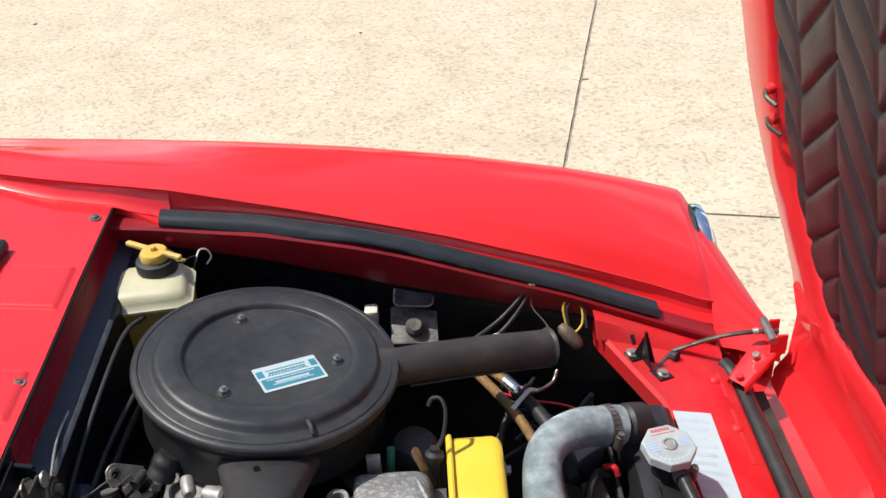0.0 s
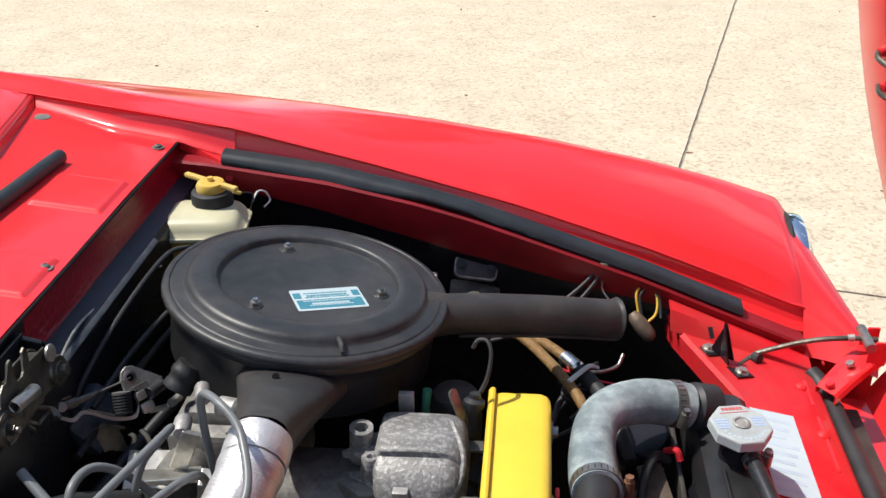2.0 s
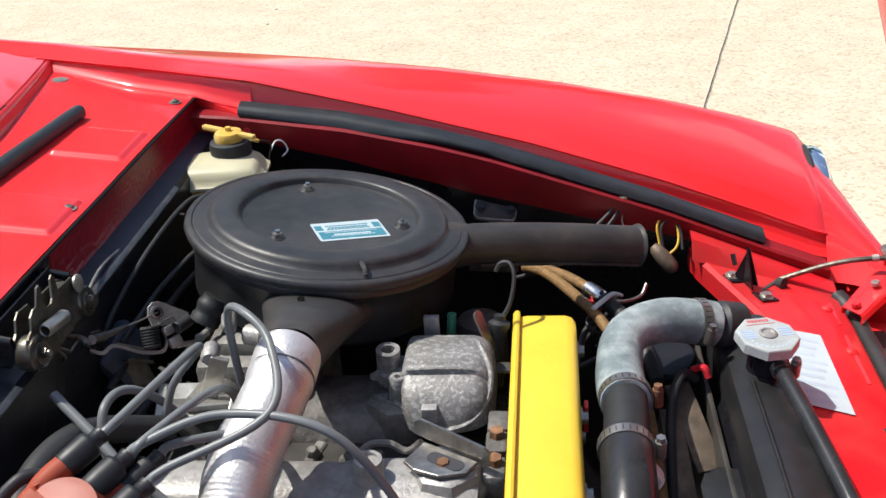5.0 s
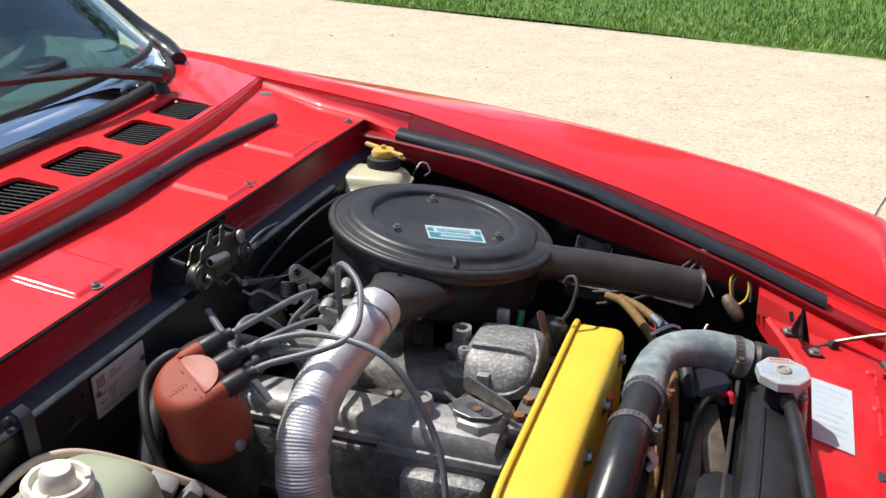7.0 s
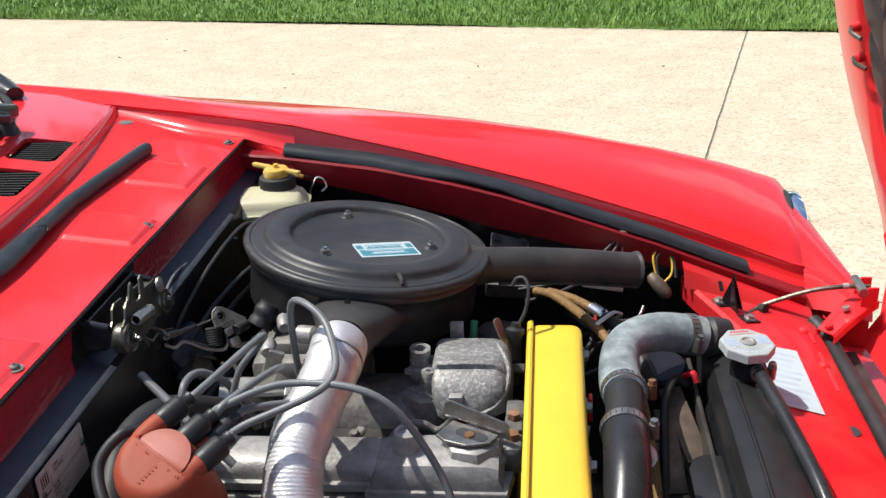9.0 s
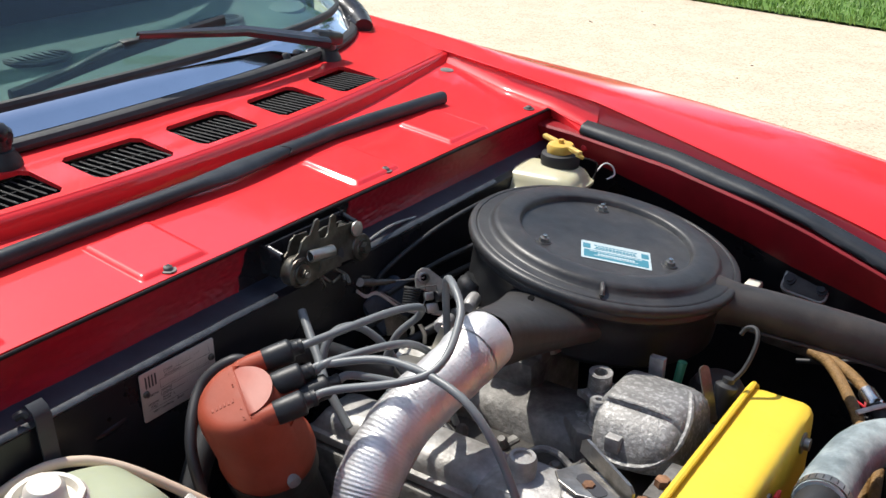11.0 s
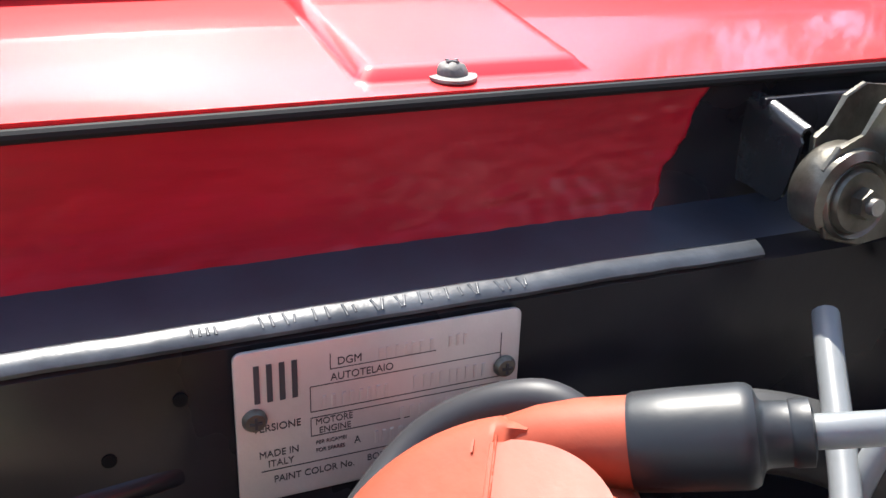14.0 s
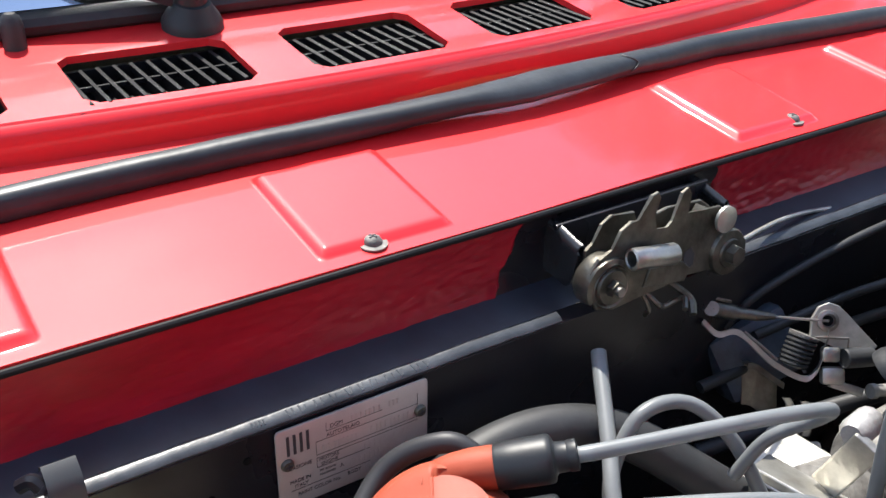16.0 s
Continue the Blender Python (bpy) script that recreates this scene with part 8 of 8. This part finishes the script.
box(bm, (0.798, 0.012, 0.47), (0.060, 0.56, 0.36), bevel=0.004)
box(bm, (0.752, 0.012, 0.56), (0.006, 0.56, 0.20), bevel=0.002)
part("core", bm, BLACK_GREASY, rad)
for y in (-0.10, 0.05, 0.14):
    bm = B()
    box(bm, (0.770, y, 0.66), (0.010, 0.006, 0.08), Euler((0, 0.3, 0)).to_matrix(), bevel=0.001)
    part("shroud_rib", bm, BLACK_PAINT, rad)
bm = B()
box(bm, (0.762, 0.06, 0.655), (0.004, 0.24, 0.06), Euler((0, 0.35, 0)).to_matrix(), bevel=0.001)
part("shroud_plate", bm, BLACK_PAINT, rad, "black shroud plates")
bm = B()
cyl(bm, (0.772, 0.246, 0.716), (0.735, 0.234, 0.729), 0.0225, seg=24)
lathe(bm, [(0.027, -0.015), (0.027, 0.01), (0.022, 0.016)], (0.775, 0.247, 0.715), (-0.95, -0.3, 0.3), seg=24)
part("inlet_neck", bm, RUBBER, rad)
bm = B()
lathe(bm, [(0.019, 0.0), (0.018, 0.03), (0.022, 0.034), (0.022, 0.040)], (0.803, 0.176, 0.702), (0.05, 0, 1), seg=24)
part("filler_neck", bm, BLACK_PAINT, rad)
CAPN = Vector((0.06, -0.03, 1)).normalized()
CAPF = frame_from((0.803, 0.176, 0.740), (1, 0.25, 0), CAPN)
bm = B()
oct_ = lambda r, a0=22.5: [(r * math.cos(radians(a0 + 45 * k)), r * math.sin(radians(a0 + 45 * k))) for k in range(8)]
prism(bm, oct_(0.0330), -0.003, 0.009, CAPF, bevel=0.0022)
rc = part("cap", bm, CAP_WHITE, rad, "grubby white octagonal pressure cap", smooth=20)
for x, y, w, h in ((0, 0.0215, 0.024, 0.0045),):
    for j in range(6):
        bm = B()
        prism(bm, [(x - w / 2 + j * w / 6, y), (x - w / 2 + j * w / 6 + w / 8, y), (x - w / 2 + j * w / 6 + w / 8, y + h), (x - w / 2 + j * w / 6, y + h)], 0.0088, 0.0093, CAPF)
        part("red_bar", bm, PRINT_RED, rc, smooth=0)
bm = B()
prism(bm, [(-0.016, 0.0172), (0.016, 0.0172), (0.016, 0.0184), (-0.016, 0.0184)], 0.0088, 0.0093, CAPF)
part("red_line", bm, PRINT_RED, rc, smooth=0)
for j in range(10):
    bm = B()
    a = radians(205 + 13 * j)
    q = Vector((0.024 * math.cos(a), 0.024 * math.sin(a)))
    prism(bm, [(q.x - 0.0012, q.y - 0.0012), (q.x + 0.0016, q.y - 0.0012), (q.x + 0.0016, q.y + 0.0012), (q.x - 0.0012, q.y + 0.0012)], 0.0088, 0.0093, CAPF)
    part("print_dot", bm, PRINT_FAINT, rc, smooth=0)
for x in (-0.020, 0.020):
    for k in range(4):
        bm = B()
        prism(bm, [(x - 0.007, 0.006 - k * 0.004), (x + 0.007, 0.006 - k * 0.004), (x + 0.007, 0.0082 - k * 0.004), (x - 0.007, 0.0082 - k * 0.004)], 0.0088, 0.0093, CAPF)
        part("blue_bar", bm, PRINT_BLUE, rc, smooth=0)
bm = B()
lathe(bm, [(0.0095, 0.0085), (0.0095, 0.0105), (0.007, 0.0112), (0.0055, 0.0096), (0, 0.0094)], CAPF.translation, CAPN, seg=24)
part("centre_button", bm, CLEAN_AL, rc)


def clamp(centre, axis, r, w=0.011, screw_mat=None):
    """A slotted worm-drive hose clip."""
    c = thing("hose_clip", centre, "slotted steel hose clip with a worm screw", "hose clip", "hose clips")
    bm = B()
    lathe(bm, [(r, -w / 2), (r + 0.0012, -w / 2), (r + 0.0012, w / 2), (r, w / 2), (r, -w / 2)], centre, axis, seg=40, close=False)
    part("band", bm, STEEL, c)
    m = Matrix.Translation(centre) @ axes_to(axis).to_4x4()
    bm = B()
    for k in range(26):
        a = 2 * math.pi * k / 26
        box(bm, m @ Vector(((r + 0.0012) * math.cos(a), (r + 0.0012) * math.sin(a), 0)), (0.0006, 0.0011, w * 0.6), m.to_3x3() @ Euler((0, 0, a)).to_matrix())
    part("slot", bm, PRINT_DARK, c, smooth=0)
    q = m @ Vector((r + 0.006, 0, 0))
    d = m.to_3x3() @ Vector((0, 1, 0))
    bm = B()
    cyl(bm, q - d * 0.009, q + d * 0.009, 0.0055, seg=12)
    cyl(bm, q + d * 0.009, q + d * 0.014, 0.0045, seg=6)
    part("worm_screw", bm, screw_mat or STEEL, c)


bm = B()
tube(bm, [(0.758, 0.240, 0.721), (0.736, 0.234, 0.728), (0.704, 0.226, 0.735), (0.672, 0.208, 0.737), (0.654, 0.178, 0.736), (0.648, 0.130, 0.735), (0.648, 0.090, 0.738), (0.650, 0.066, 0.742)], lambda s: 0.0242 + 0.0012 * (s < 0.12) + 0.001 * math.sin(s * 9), n=70, seg=28)
tagged(part("elbow_hose", bm, OLD_HOSE, smooth=60), "weathered pale grey rubber elbow hose to the radiator", "hose")
clamp((0.742, 0.2355, 0.727), (-0.95, -0.26, 0.2), 0.0252)
clamp((0.650, 0.074, 0.741), (0.05, -1, 0.1), 0.0250, screw_mat=RUST)
bm = B()
tube(bm, [(0.650, 0.078, 0.741), (0.648, 0.035, 0.741), (0.646, 0.010, 0.739)], 0.0215, seg=24, n=12)
tagged(part("thermostat_body", bm, RUBBER, smooth=60), "black tube between the two hose clips", "thermostat")
bm = B()
tube(bm, [(0.645, 0.010, 0.739), (0.645, -0.03, 0.738), (0.643, -0.075, 0.726), (0.636, -0.127, 0.696), (0.625, -0.17, 0.64), (0.615, -0.19, 0.57)], 0.0245, seg=26, n=40)
tagged(part("lower_hose", bm, SHINY_HOSE, smooth=60), "shiny black rubber coolant hose curving down", "hose")
clamp((0.645, 0.000, 0.739), (0, -1, -0.02), 0.0248)
bm = B()
tube(bm, [(0.812, 0.172, 0.724), (0.814, 0.155, 0.721), (0.830, 0.068, 0.708), (0.845, -0.03, 0.690), (0.852, -0.10, 0.66), (0.855, -0.2, 0.60)], 0.0088, seg=14, n=50)
tagged(part("overflow_hose", bm, SHINY_HOSE, smooth=60), "black overflow hose from the radiator neck", "hose")
clamp((0.8145, 0.152, 0.7195), (0.15, -1, -0.12), 0.0090, 0.008)

# fan guard, rusty struts and yellow-brown pipe ahead of the engine
bm = B()
rows = []
for a in lin(2.25, 0.35, 20):
    rows.append([Vector((x, -0.16 + 0.19 * math.cos(a), 0.50 + 0.195 * math.sin(a))) for x in (0.695, 0.735)])
grid(bm, rows, thick=0.003)
fg = tagged(part("fan_guard", bm, BLACK_PAINT, smooth=60), "curved black sheet fan guard behind the radiator", "fan guard")
bm = B()
prism(bm, [(0.722, -0.12), (0.722, 0.045), (0.728, 0.062), (0.742, 0.072), (0.782, 0.066), (0.782, -0.12)], 0.0, 0.003, Matrix.Translation((0, 0, 0.656)), bevel=0.001)
part("guard_plate", bm, TANK_BLACK, fg, "dull black guard plate")
for p, q, w in (((0.716, 0.200, 0.668), (0.744, 0.110, 0.62), 0.030), ((0.706, 0.17, 0.655), (0.714, 0.06, 0.61), 0.024), ((0.69, 0.12, 0.64), (0.695, -0.02, 0.55), 0.018)):
    bm = B()
    a, b = Vector(p), Vector(q)
    box(bm, (a + b) / 2, ((b - a).length, w, 0.006), (b - a).to_track_quat("X", "Z").to_matrix(), bevel=0.002)
    tagged(part("strut", bm, STRUT), "grimy brown steel strut behind the radiator", "strut", "struts")
bm = B()
tube(bm, [(0.67, 0.23, 0.69), (0.682, 0.15, 0.665), (0.688, 0.06, 0.63), (0.69, -0.02, 0.59)], 0.006, seg=10)
tagged(part("amber_pipe", bm, BROWN_PIPE, smooth=60), "amber brown pipe behind the elbow hose", "pipe")
bm = B()
tube(bm, [(0.738, 0.205, 0.672), (0.722, 0.195, 0.684), (0.708, 0.165, 0.672), (0.702, 0.11, 0.64), (0.70, 0.05, 0.60)], 0.0055, seg=10)
tagged(part("heater_hose", bm, RUBBER, smooth=60), "black rubber hose arching behind the radiator", "hose")
bm = B()
tube(bm, [(0.735, 0.21, 0.68), (0.745, 0.20, 0.69), (0.75, 0.195, 0.68)], 0.004, seg=8)
tagged(part("red_connector", bm, RED_PLASTIC), "red spade connector near the radiator", "connector")
bm = B()
for y in (0.00, -0.006):
    tube(bm, [(0.668, y, 0.722), (0.676, y - 0.002, 0.710), (0.67, y - 0.004, 0.70)], 0.004, seg=8)
tagged(part("wrapped_joint", bm, WHITE_WIRE), "white-wrapped wire joint beside the hose", "wire")
bm = B()
lathe(bm, [(0.034, -0.03), (0.034, 0.0), (0.030, 0.005), (0.0, 0.006)], (0.712, 0.250, 0.668), (-0.1, -0.2, 1), seg=30)
tagged(part("canister", bm, BLACK_PAINT), "round black canister under the elbow hose", "canister")
rg = random.Random(21)
for k in range(7):
    x, y = rg.uniform(0.60, 0.74), rg.uniform(0.28, 0.44)
    bm = B()
    tube(bm, [(x, y, 0.66), (x + rg.uniform(-0.03, 0.03), y + rg.uniform(-0.03, 0.03), 0.68), (x + rg.uniform(-0.06, 0.06), y + rg.uniform(-0.05, 0.05), 0.665), (x + rg.uniform(-0.09, 0.09), y - 0.05, 0.63)], rg.uniform(0.002, 0.0045), seg=7, n=30)
    tagged(part("loom_wire", bm, (WIRE_BLACK, RUBBER)[k % 2], smooth=60), "dark wiring under the snorkel", "wire", "wiring under the snorkel")
